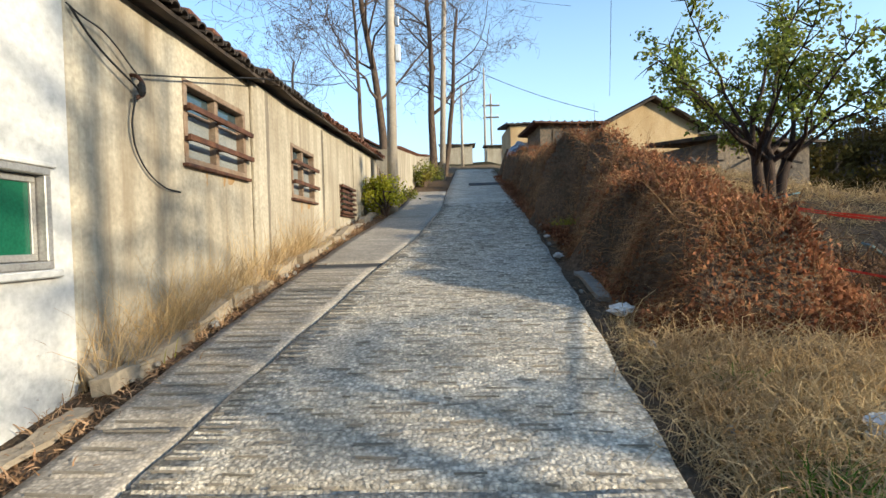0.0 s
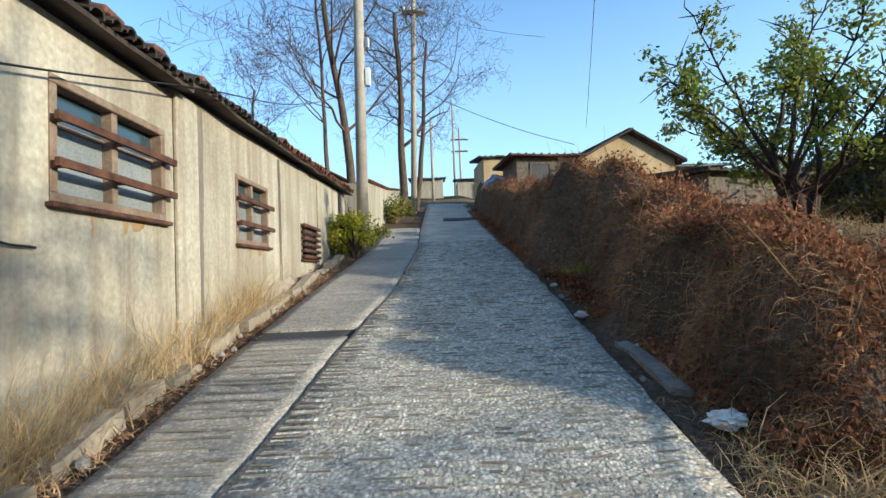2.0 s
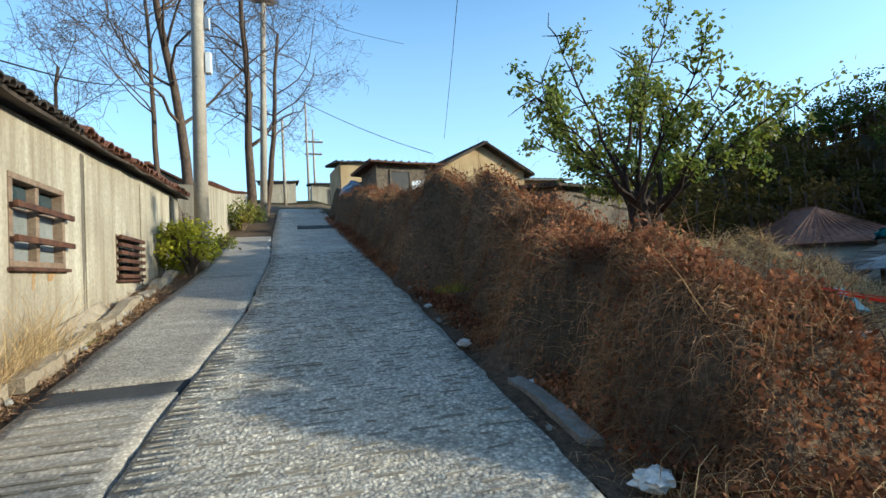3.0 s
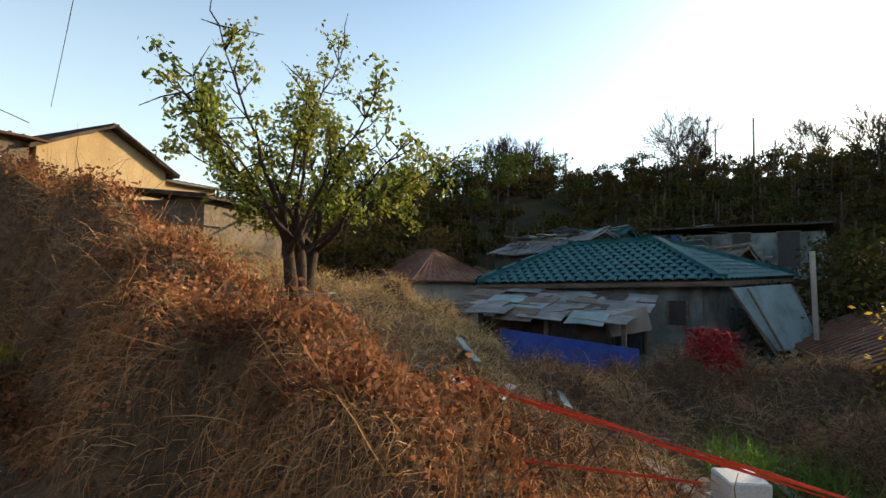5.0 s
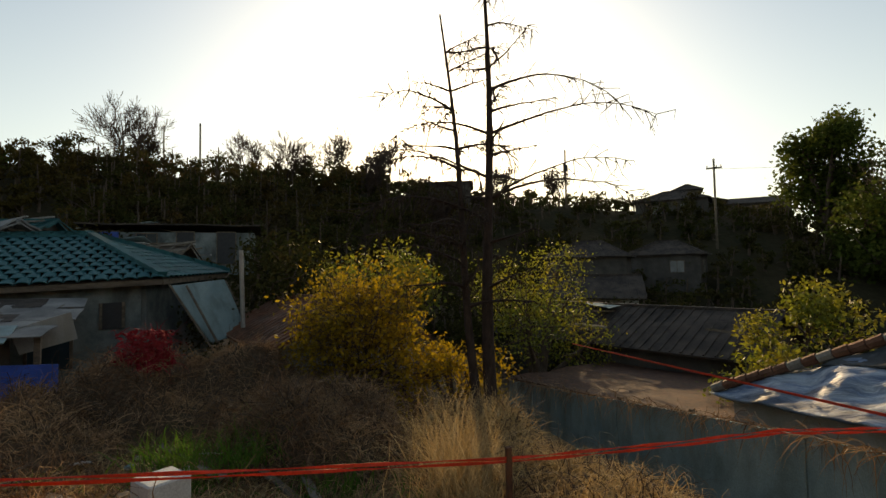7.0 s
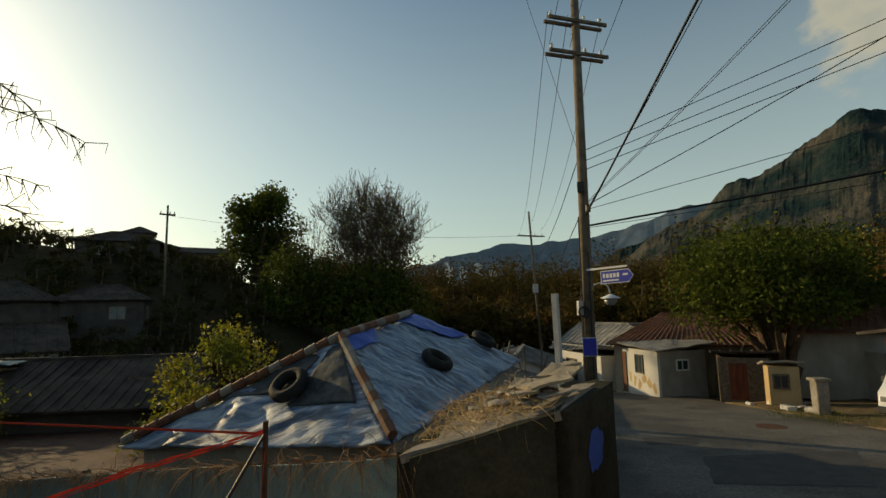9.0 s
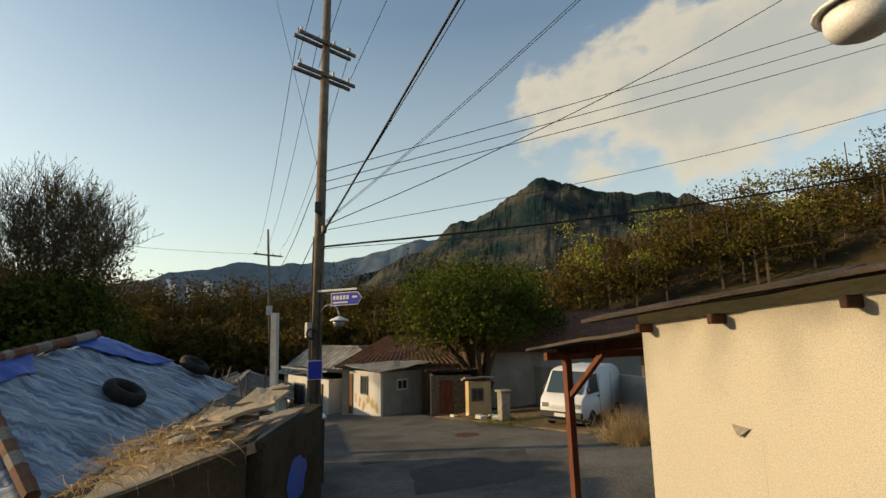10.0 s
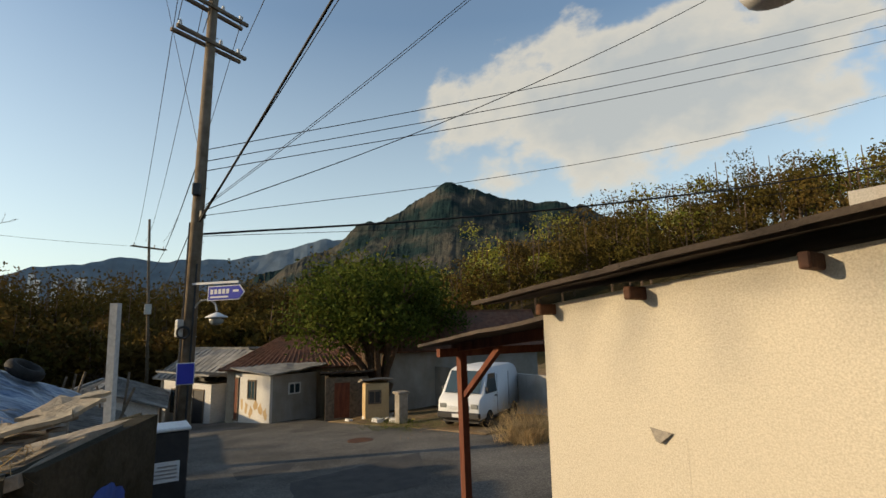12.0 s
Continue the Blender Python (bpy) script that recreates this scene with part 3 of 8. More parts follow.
ridges("dirty_grooves", joint_x, road_right, -0.6, 14, 0.085, 0.03, groove_dirt, 15, (0.001, 0.003), (0.003, 0.007), (0.04, 0.2), 0.6)
ridges("dirty_grooves", lambda y: -1.96, lambda y: joint_x(y) - 0.04, 1.4, 5.9, 0.125, 0.026, groove_dirt, 16, (0.001, 0.002), (0.006, 0.012), (0.2, 0.6), 0.06)

# kerb along the wall: broken pieces of concrete
rng = np.random.RandomState(8)
kerb = tagged(thing("kerb", "broken low concrete kerb along the wall", "kerb"), kind="structure")
y = 0.2
while y < 12:
    ln = rng.uniform(0.35, 1.1)
    bm = bmesh.new()
    z = road_z(y + ln / 2)
    sheet(bm, [(-2.3, y, road_z(y) - 0.03), (-2.17, y, road_z(y) - 0.03), (-2.17, y + ln, road_z(y + ln) - 0.03), (-2.3, y + ln, road_z(y + ln) - 0.03)], rng.uniform(0.05, 0.13) * (0.35 if y < 2.4 else 1), 10, 0.07, 0.02)
    bm.transform(Matrix.Translation((rng.uniform(-0.03, 0.03), 0, 0)))
    part("kerb_piece", bm, kerb_dust, kerb)
    y += ln + rng.uniform(0.02, 0.25)

# street at the foot of the lane
STREET = [(-48, -6.3, -3.6), (-30, -6.7, -3.4), (-17, -7.8, -1.9), (-12, -9.0, -0.75), (-9, -11.5, -0.5), (-6, -16, -0.45), (-3.25, -16, -0.3)]


def street_sheet():
    bm = bmesh.new()
    rows = []
    for j in range(91):
        y = -48 + j * 44.75 / 90
        a, b = lerp_knots(y, [(k[0], k[1]) for k in STREET]), lerp_knots(y, [(k[0], k[2]) for k in STREET])
        rows.append([bm.verts.new((a + (b - a) * i / 12, y, ground_z(a + (b - a) * i / 12, y) + 0.012)) for i in range(13)])
    for a, b in zip(rows, rows[1:]):
        for i in range(12):
            bm.faces.new((a[i], a[i + 1], b[i + 1], b[i]))
    return tagged(mesh_object("street", bm, asphalt, smooth_faces=True), "grey patched asphalt street crossing the lane's foot", "road", kind="structure")


street = street_sheet()


def street_patch(corners, material, lift=0.018):
    bm = bmesh.new()
    n = 8
    a, b, c, d = [Vector(q) for q in corners]
    g = []
    for j in range(n + 1):
        g.append([])
        for i in range(n + 1):
            u, v = i / n, j / n
            q = (a * (1 - u) + b * u) * (1 - v) + (d * (1 - u) + c * u) * v
            g[-1].append(bm.verts.new((q.x + 0.06 * noise.noise((q.x * 2, q.y * 2, 0)), q.y, ground_z(q.x, q.y) + lift)))
    for j in range(n):
        for i in range(n):
            bm.faces.new((g[j][i], g[j][i + 1], g[j + 1][i + 1], g[j + 1][i]))
    return part("patch", bm, material, street, "dark asphalt repair patch")


street_patch([(-6.9, -8.9), (-3.7, -8.2), (-3.2, -6.3), (-5.6, -6.3)], asphalt_patch)
street_patch([(-4.4, -10.2), (-3.0, -10.0), (-2.9, -9.2), (-4.0, -9.3)], asphalt_patch)
bm = lathe(bmesh.new(), [(0.36, 0), (0.36, 0.012), (0.3, 0.02), (0.02, 0.02)], (-6.6, -11.6, ground_z(-6.6, -11.6) + 0.012), 20)
tagged(mesh_object("manhole_cover", bm, rust), "round rusty manhole cover in the street", "manhole cover")


# ---- far land ----
def far_ridge(name, az0, az1, dist, heights, depth, material, rough_amp, label, base=-30, steps=90):
    """A range of hills seen on the skyline; heights: (azimuth, metres)."""
    xs, rows = np.linspace(az0, az1, steps), 31
    v = []
    for j in range(rows):
        t = j / (rows - 1)
        for a in xs:
            d = dist + depth * (t - 0.5)
            h = lerp_knots(a, heights)
            prof = max(0.0, 1 - abs(t - 0.5) * 2) ** 1.1
            x, y = d * math.sin(radians(a)), d * math.cos(radians(a))
            h = base + (h - base) * prof + rough_amp * prof * (noise.fractal((x * 0.0055, y * 0.0055, 2), 0.8, 2.1, 6))
            v.append((x, y, h))
    return tagged(fast_mesh(name, v, grid_faces(len(xs), rows), material), label, "hill", kind="structure")


far_ridge("backdrop", 186, 262, 1450, [(186, 40), (190, 110), (193.3, 165), (197, 235), (200, 262), (203.3, 300), (206, 322), (209, 358), (212, 402), (214, 427), (216, 412), (218.5, 392), (221, 372), (224, 350), (230, 330), (240, 250), (262, 120)], 1300, granite, 40, "rocky granite mountain with pine slopes", steps=320)
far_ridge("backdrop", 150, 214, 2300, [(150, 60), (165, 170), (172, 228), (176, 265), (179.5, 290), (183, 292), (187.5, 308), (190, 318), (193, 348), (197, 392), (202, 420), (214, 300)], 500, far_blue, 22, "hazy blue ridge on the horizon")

# clouds: one thin sheet far off
def cloud_sheet():
    m = bpy.data.materials.new("cloud")
    m.use_nodes = True
    nt = m.node_tree
    n, l = nt.nodes, nt.links
    n.remove(n["Principled BSDF"])
    tc, mp = n.new("ShaderNodeTexCoord"), n.new("ShaderNodeMapping")
    mp.inputs["Scale"].default_value = (0.0026, 0.0026, 0.0036)
    l.new(tc.outputs["Object"], mp.inputs["Vector"])
    t = n.new("ShaderNodeTexNoise")
    t.inputs["Scale"].default_value, t.inputs["Detail"].default_value, t.inputs["Roughness"].default_value = 1.0, 9.0, 0.55
    l.new(mp.outputs[0], t.inputs["Vector"])
    g = n.new("ShaderNodeTexGradient")
    g.gradient_type = "SPHERICAL"
    mg = n.new("ShaderNodeMapping")
    mg.inputs["Scale"].default_value = (1 / 1500, 1 / 1500, 1 / 620)
    l.new(tc.outputs["Object"], mg.inputs["Vector"])
    l.new(mg.outputs[0], g.inputs["Vector"])
    ad = n.new("ShaderNodeMath")
    ad.operation = "MULTIPLY_ADD"
    ad.inputs[1].default_value = 0.72
    l.new(g.outputs["Fac"], ad.inputs[0])
    l.new(t.outputs[0], ad.inputs[2])
    r = n.new("ShaderNodeMapRange")
    r.interpolation_type = "SMOOTHSTEP"
    r.inputs["From Min"].default_value, r.inputs["From Max"].default_value, r.inputs["To Max"].default_value = 0.66, 0.84, 0.9
    l.new(ad.outputs[0], r.inputs["Value"])
    shade, tint = n.new("ShaderNodeMapRange"), n.new("ShaderNodeMix")
    shade.inputs["From Min"].default_value, shade.inputs["From Max"].default_value = 0.74, 1.05
    l.new(ad.outputs[0], shade.inputs["Value"])
    tint.data_type = "RGBA"
    tint.inputs[6].default_value, tint.inputs[7].default_value = (1.0, 0.94, 0.87, 1), (0.68, 0.72, 0.78, 1)
    l.new(shade.outputs[0], tint.inputs[0])
    e, tr, ms = n.new("ShaderNodeEmission"), n.new("ShaderNodeBsdfTransparent"), n.new("ShaderNodeMixShader")
    e.inputs["Strength"].default_value = CLOUD
    l.new(tint.outputs[2], e.inputs["Color"])
    l.new(r.outputs[0], ms.inputs[0])
    l.new(tr.outputs[0], ms.inputs[1])
    l.new(e.outputs[0], ms.inputs[2])
    l.new(ms.outputs[0], n["Material Output"].inputs["Surface"])
    bm = bmesh.new()
    box(bm, -1500, 1500, -4, 4, -620, 620)
    bm.faces.ensure_lookup_table()
    bmesh.ops.delete(bm, geom=[f for f in bm.faces if abs(f.normal.y) < 0.5 or f.normal.y > 0.5], context="FACES")
    ob = tagged(mesh_object("backdrop", bm, m), "white cumulus clouds in a pale blue sky", "cloud", kind="structure")
    ob.matrix_world = Matrix.Translation((2450 * math.sin(radians(236)), 2450 * math.cos(radians(236)), 1130)) @ pose(0, 0, 0, 0, 0, -236)
    ob.visible_shadow = False
    return ob


cloud_sheet()


# ---- plants ----
def plant_tree(name, label, base, height, leaf_mat=None, leaves=0, leaf_size=0.05, seed=1, trunk_mat=None, category="tree", group="", leaf_spread=0.22, clusters=1.0, thinnest=0.0, **kw):
    r = np.random.RandomState(seed)
    segs, tips = grow(r, (0, 0, 0), height, **kw)
    top = max(s[1][2] for s in segs)
    k = height / top
    segs = [(tuple(np.array(a) * k), tuple(np.array(b) * k), r0, r1) for a, b, r0, r1 in segs]
    segs = [(a, b, max(r0, thinnest), max(r1, thinnest)) for a, b, r0, r1 in segs]
    ob = thing(name, label, category, base, group)
    big = [s for s in segs if s[2] > 0.02]
    small = [s for s in segs if s[2] <= 0.02]
    v = join(tubes(big, 8), tubes(small, 4)) if small else tubes(big, 8)
    fast_mesh("trunk", *v, trunk_mat or bark, ob, True)
    if leaf_mat:
        ends = np.array([s[1] for s in segs if s[2] < 0.03])
        ends = ends[r.permutation(len(ends))[:max(1, int(len(ends) * clusters))]]
        c = ends[r.randint(0, len(ends), leaves)] + r.normal(0, leaf_spread, (leaves, 3))
        fast_mesh("crown", *leaf_quads(r, c, leaf_size), leaf_mat, ob)
    return ob


def clump_tree(name, label, base, height, radius, leaf_mat, leaves, leaf_size, seed, category="tree", trunk_mat=None, low=0.25, lumps=9, flatness=1.0, group=""):
    """A full crown: many leaves in uneven lumps round the limbs."""
    r = np.random.RandomState(seed)
    ob = thing(name, label, category, base, group)
    segs, cs = [], []
    for i in range(lumps):
        a, t = r.uniform(0, 6.283), r.uniform(0, 1)
        rad = radius * r.uniform(0.25, 0.85)
        c = np.array([rad * math.cos(a), rad * math.sin(a), height * (low + (1 - low) * (0.15 + 0.75 * t * (1 - 0.35 * rad / radius)))])
        cs.append((c, radius * r.uniform(0.32, 0.55)))
        mid = np.array([c[0] * 0.3, c[1] * 0.3, c[2] * 0.5])
        segs += [((0, 0, 0), tuple(mid), radius * 0.06 + 0.02, radius * 0.04), (tuple(mid), tuple(c), radius * 0.04, 0.012)]
        for _ in range(5):
            e = c + r.normal(0, 0.5, 3) * cs[-1][1]
            segs.append((tuple(c * 0.75 + mid * 0.25), tuple(e), radius * 0.018, 0.006))
    fast_mesh("trunk", *tubes(segs, 6), trunk_mat or bark, ob, True)
    pts = []
    for c, rr in cs:
        k = leaves // lumps
        d = r.normal(0, 1, (k, 3))
        d /= np.linalg.norm(d, axis=1, keepdims=True)
        pts.append(c + d * rr * (r.uniform(0.15, 1, (k, 1)) ** 0.5) * np.array([1, 1, 0.8 * flatness]) + r.normal(0, rr * 0.16, (k, 3)))
    fast_mesh("crown", *leaf_quads(r, np.concatenate(pts), leaf_size), leaf_mat, ob)
    return ob


def tufts(name, label, places, per, height, width, material, seed, spread=0.12, lean=0.45, droop=0.5, category="grass", seg=3):
    """Dry or green blades rising from the given (x, y) places."""
    r = np.random.RandomState(seed)
    p = np.repeat(np.array([(x, y, ground_top(x, y) + dz) for x, y, dz in places]), per, axis=0)
    p[:, :2] += r.normal(0, spread, (len(p), 2))
    d = r.normal(0, lean, (len(p), 3))
    d[:, 2] = 1
    return tagged(fast_mesh(name, *ribbons(r, p, d, height, width, droop, seg), material), label, category, kind="stuff")


def stem(segs, ob, sides=9):
    """One unbroken tapered trunk along the segments."""
    pts = [segs[0][0]] + [s[1] for s in segs]
    rad = [segs[0][2]] + [s[3] for s in segs]
    v = [(p[0] + r * math.cos(2 * math.pi * i / sides), p[1] + r * math.sin(2 * math.pi * i / sides), p[2]) for p, r in zip(pts, rad) for i in range(sides)]
    f = [(k * sides + i, k * sides + (i + 1) % sides, (k + 1) * sides + (i + 1) % sides, (k + 1) * sides + i) for k in range(len(pts) - 1) for i in range(sides)]
    return fast_mesh("trunk", v, f, bark_dark, ob, True)


# azimuth, height along the trunk and length of the longest boughs
LONG_BOUGHS = [(200, 0.77, 2.6), (208, 0.65, 3.1), (196, 0.535, 3.8), (224, 0.5, 2.5), (20, 0.57, 2.2), (32, 0.68, 1.9), (8, 0.48, 2.5)]


def larch(label, x, y, z):
    """Two slim trunks with long level boughs that hang full of twigs."""
    r = np.random.RandomState(31)
    ob = thing("bare_larch", label, "tree", (x, y, z))
    for dx, dy, h, r0 in ((0, 0, 8.6, 0.125), (0.22, 0.62, 7.6, 0.085)):
        segs, p, rad = [], Vector((dx * 0.3, dy * 0.3, -0.2)), r0
        n = 22
        pts = []
        for i in range(n):
            t = (i + 1) / n
            q = Vector((dx * t * 1.2 + 0.04 * math.sin(5 * t), dy * (0.3 + 0.9 * t) + 0.05 * math.sin(7 * t), h * t))
            rr = r0 * (1 - 0.9 * t) + 0.008
            segs.append((tuple(p), tuple(q), rad, rr))
            pts.append((p, rad))
            p, rad = q, rr
        stem(segs, ob)
        for az, t0, ln0 in (LONG_BOUGHS if dx == 0 else [(15, 0.56, 1.6), (22, 0.67, 1.5), (10, 0.79, 1.3), (28, 0.47, 1.8), (195, 0.72, 1.0)]):
            q, w = Vector(pts[int(t0 * n)][0]), 0.034
            d = Vector((math.sin(radians(az)) * 0.85, math.cos(radians(az)) * 0.85, 0.5))
            boughs = []
            for j in range(14):
                d = (d + Vector((0, 0, -0.055 if j < 9 else -0.12)) + Vector(r.normal(0, 0.05, 3))).normalized()
                e = q + d * (ln0 / 14)
                boughs.append((tuple(q), tuple(e), w, w * 0.88))
                q, w = e, max(w * 0.88, 0.005)
                for _ in range(3):
                    f = q + (Vector(r.normal(0, 0.5, 3)) + d * 0.5 + Vector((0, 0, r.uniform(-1.3, 0.35)))).normalized() * r.uniform(0.12, 0.45)
                    boughs += [(tuple(q), tuple(f), 0.009, 0.006), (tuple(f), tuple(f + Vector((r.normal(0, 0.05), r.normal(0, 0.05), -r.uniform(0.04, 0.2)))), 0.006, 0.004)]
            fast_mesh("bough", *tubes(boughs, 4), bark_dark, ob)
        for k in range(22):
            t = 0.34 + 0.64 * k / 22
            q = Vector(pts[min(n - 1, int(t * n))][0])
            a = r.uniform(0, 6.283)
            boughs = []
            ln = (2.1 - 1.3 * t) * r.uniform(0.5, 1.1)
            d = Vector((math.cos(a), math.sin(a), 0.45)).normalized()
            w = 0.018 + 0.034 * (1 - t)
            m = 8
            for j in range(m):
                d = (d + Vector((0, 0, -0.10 + 0.02 * j)) + Vector(r.normal(0, 0.06, 3))).normalized()
                e = q + d * (ln / m)
                boughs.append((tuple(q), tuple(e), w, w * 0.85))
                q, w = e, max(w * 0.85, 0.004)
                for _ in range(3):
                    s2 = Vector(r.normal(0, 1, 3)) * 0.5 + d * 0.4 + Vector((0, 0, -0.5))
                    f = q + s2.normalized() * r.uniform(0.1, 0.32)
                    boughs.append((tuple(q), tuple(f), 0.008, 0.004))
                    boughs.append((tuple(f), tuple(f + Vector((r.normal(0, 0.04), r.normal(0, 0.04), -r.uniform(0.05, 0.18)))), 0.005, 0.003))
            fast_mesh("bough", *tubes(boughs, 4), bark_dark, ob)
    return ob


def plum_tree(label, x, y, z):
    """A short forked trunk, crooked spreading limbs and leafy spurs with gaps between them."""
    r = np.random.RandomState(5)
    ob = thing("plum_tree", label, "tree", (x, y, z))
    segs, ends = [], []
    forks = [((0, 0, 0), (0.05, 0.1, 1.0)), ((0.15, 0.05, 0), (0.45, 0.2, 0.95)), ((-0.08, 0, 0), (-0.15, 0.1, 0.9))]
    for a, b in forks:
        m = Vector(a).lerp(Vector(b), 0.5) + Vector(r.normal(0, 0.03, 3))
        segs += [(a, tuple(m), 0.105, 0.09), (tuple(m), b, 0.09, 0.07)]
    # azimuth, rise, length of each limb, and whether it is a tall spire
    limbs = [(a + r.uniform(-12, 12), r.uniform(18, 62), r.uniform(1.9, 2.9)) for a in range(0, 360, 26)] + [(310, 74, 4.3), (20, 80, 2.9), (120, 78, 2.8), (230, 70, 3.0)]
    for k, (az, el, ln) in enumerate(limbs):
        p = Vector(forks[k % 3][1]) - Vector((0, 0, r.uniform(0, 0.25)))
        az, el = radians(az), radians(el)
        d = Vector((math.sin(az) * math.cos(el), math.cos(az) * math.cos(el), math.sin(el)))
        n = 10
        w = 0.052
        for i in range(n):
            d = (d + Vector(r.normal(0, 0.13, 3)) + Vector((0, 0, 0.05))).normalized()
            q = p + d * (ln / n)
            segs.append((tuple(p), tuple(q), w, w * 0.83))
            p, w = q, max(w * 0.83, 0.006)
            for _ in range(0 if i < 3 else 3):
                t = (Vector(r.normal(0, 1, 3)) + d * 0.7 + Vector((0, 0, 0.35))).normalized()
                tl = r.uniform(0.2, 0.62)
                mid = p + t * tl * 0.5
                e = mid + (t + Vector(r.normal(0, 0.3, 3))).normalized() * tl * 0.5
                segs += [(tuple(p), tuple(mid), 0.012, 0.008), (tuple(mid), tuple(e), 0.008, 0.004)]
                if r.random_sample() < 0.62:
                    ends += [tuple(e), tuple(mid), tuple(mid.lerp(e, 0.5))]
    fast_mesh("trunk", *tubes(segs, 6), bark_dark, ob, True)
    ends = np.array(ends)
    c = ends[r.randint(0, len(ends), 9000)] + r.normal(0, 0.07, (9000, 3))
    fast_mesh("crown", *leaf_quads(r, c, 0.042), leaf_plum, ob)
    c = ends[r.randint(0, len(ends) // 3, 1800)] + r.normal(0, 0.09, (1800, 3))
    fast_mesh("crown", *leaf_quads(r, c, 0.045), leaf_olive, ob)
    return ob


def lane_tree(label, base, height, lean, trunk_r, low, seed):
    """A straight bole with a few long rising limbs, each split into finer branches and short upturned twigs."""
    r = np.random.RandomState(seed)
    ob = thing("bare_tree", label, "tree", base)
    limbs = []

    def limb(p, d, length, rad, level, out):
        n = (9, 7, 5, 4, 3)[level]
        for k in range(n):
            d = (d + Vector(r.normal(0, (0.06, 0.17, 0.22, 0.25, 0.25)[level], 3)) + Vector((0, 0, 0.04))).normalized()
            q, r2 = p + d * (length / n), max(rad * (0.9, 0.85, 0.8, 0.78, 0.75)[level], 0.006)
            out.append((tuple(p), tuple(q), rad, r2))
            p, rad = q, r2
            if level < 4 and (k + 1) / n > (low if level == 0 else 0.2):
                for _ in range(2 if level == 0 else 1):
                    side = Vector(r.normal(0, 1, 3))
                    side = (side - d * side.dot(d)).normalized()
                    nd = (d * 0.6 + side * r.uniform(0.7, 1.2) + Vector((0, 0, 0.05))).normalized()
                    kid = [] if level == 0 else out
                    limb(p, nd, length * r.uniform(0.36, 0.6) * (1.0 if level else 0.85), rad * (0.55 if level else 0.42), level + 1, kid)
                    if level == 0:
                        limbs.append(kid)

    bole = []
    limb(Vector((0, 0, -0.2)), Vector((lean[0], lean[1], 1)).normalized(), height, trunk_r, 0, bole)
    fast_mesh("trunk", *tubes(bole, 10), bark, ob, True)
    for kid in limbs:
        fast_mesh("limb", *tubes(kid, 5), bark, ob, True)
    return ob


# bank of dead vines beside the lane
BANK_TOP = [(3.5, 0.6), (3.9, 1.45), (4.2, 1.74), (4.7, 1.74), (5.3, 1.9), (6.0, 2.15), (7.2, 2.48), (9.1, 3.0), (11.4, 3.3), (13.5, 3.55), (16.4, 4.0), (23, 5.2), (28, 6.2)]


def bank_z(x, y):
    foot = 1.25 + 0.05 * min(max(y - 4.5, 0), 10)
    top = lerp_knots(y, BANK_TOP) + 0.26 * noise.noise((x * 1.5, y * 1.7, 2)) + 0.16 * noise.noise((0.3, y * 0.9, 9))
    low = ground_z(x, y) - 0.02
    fold = 0.42 * (0.5 - min(1.0, 2.2 * abs(noise.noise((1.7, y * 0.62, 3.3))))) + 0.25 * noise.noise((5.3, y * 1.9, 0.4))
    rise = smooth(foot - 0.02 + fold, foot + 0.5 + fold + 0.2 * noise.noise((2.4, y * 1.3, 0.6)), x)
    fall = smooth(2.3, 3.3 + 0.9 * smooth(4.5, 8, y), x)
    back = max(low, lerp_knots(y, [(3, -0.3), (5, 0.35), (6.5, 1.0), (8.5, 1.9), (14, 3.1), (24, 5.0), (28, 6)]))
    z = low + (top - low) * rise
    # billowing lumps with deep folds between them
    lump = abs(noise.noise((x * 0.75 + 3, y * 0.85, 6))) + 0.5 * abs(noise.noise((x * 1.9, y * 2.1, 8)))
    z += rise * (0.62 * lump - 0.2)
    z = z * (1 - fall) + min(z, back) * fall
    end = smooth(3.65, 4.25, y - 0.15 * noise.noise((x * 1.5, 0, 4)))
    return low + (z - low) * end


bx, by = np.arange(1.0, 7.01, 0.14), np.arange(3.1, 28, 0.16)
bank = tagged(height_sheet("vine_bank", bx, by, lambda x, y: bank_z(x, y) + 0.07 * noise.noise((x * 3, y * 3, 1)), litter), "earth bank smothered in dead reddish vines", "bank", kind="structure")
rng = np.random.RandomState(21)


def bank_points(n, x0, x1, y0, y1, power=1.6):
    y = y0 + (y1 - y0) * rng.uniform(0, 1, n) ** power
    x = rng.uniform(x0, x1, n)
    return np.array([(a, b, bank_z(a, b)) for a, b in zip(x, y)])


p = bank_points(21000, 1.3, 4.4, 3.6, 24)
d = np.stack([rng.normal(-0.75, 0.5, len(p)), rng.normal(0, 0.5, len(p)), rng.uniform(0.1, 0.9, len(p))], axis=1)
p2 = bank_points(12000, 1.35, 2.3, 3.7, 20)
d2 = np.stack([rng.normal(-0.9, 0.3, len(p2)), rng.normal(0, 0.25, len(p2)), rng.uniform(0.2, 0.7, len(p2))], axis=1)
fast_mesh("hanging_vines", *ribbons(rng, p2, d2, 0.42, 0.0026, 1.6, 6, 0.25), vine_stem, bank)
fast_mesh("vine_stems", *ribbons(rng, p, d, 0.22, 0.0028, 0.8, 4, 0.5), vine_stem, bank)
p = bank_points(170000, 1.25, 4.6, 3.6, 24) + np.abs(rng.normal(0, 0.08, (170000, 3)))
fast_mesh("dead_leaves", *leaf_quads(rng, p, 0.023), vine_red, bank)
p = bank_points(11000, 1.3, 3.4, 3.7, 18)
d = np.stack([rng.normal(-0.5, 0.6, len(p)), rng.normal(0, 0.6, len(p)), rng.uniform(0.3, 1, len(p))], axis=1)
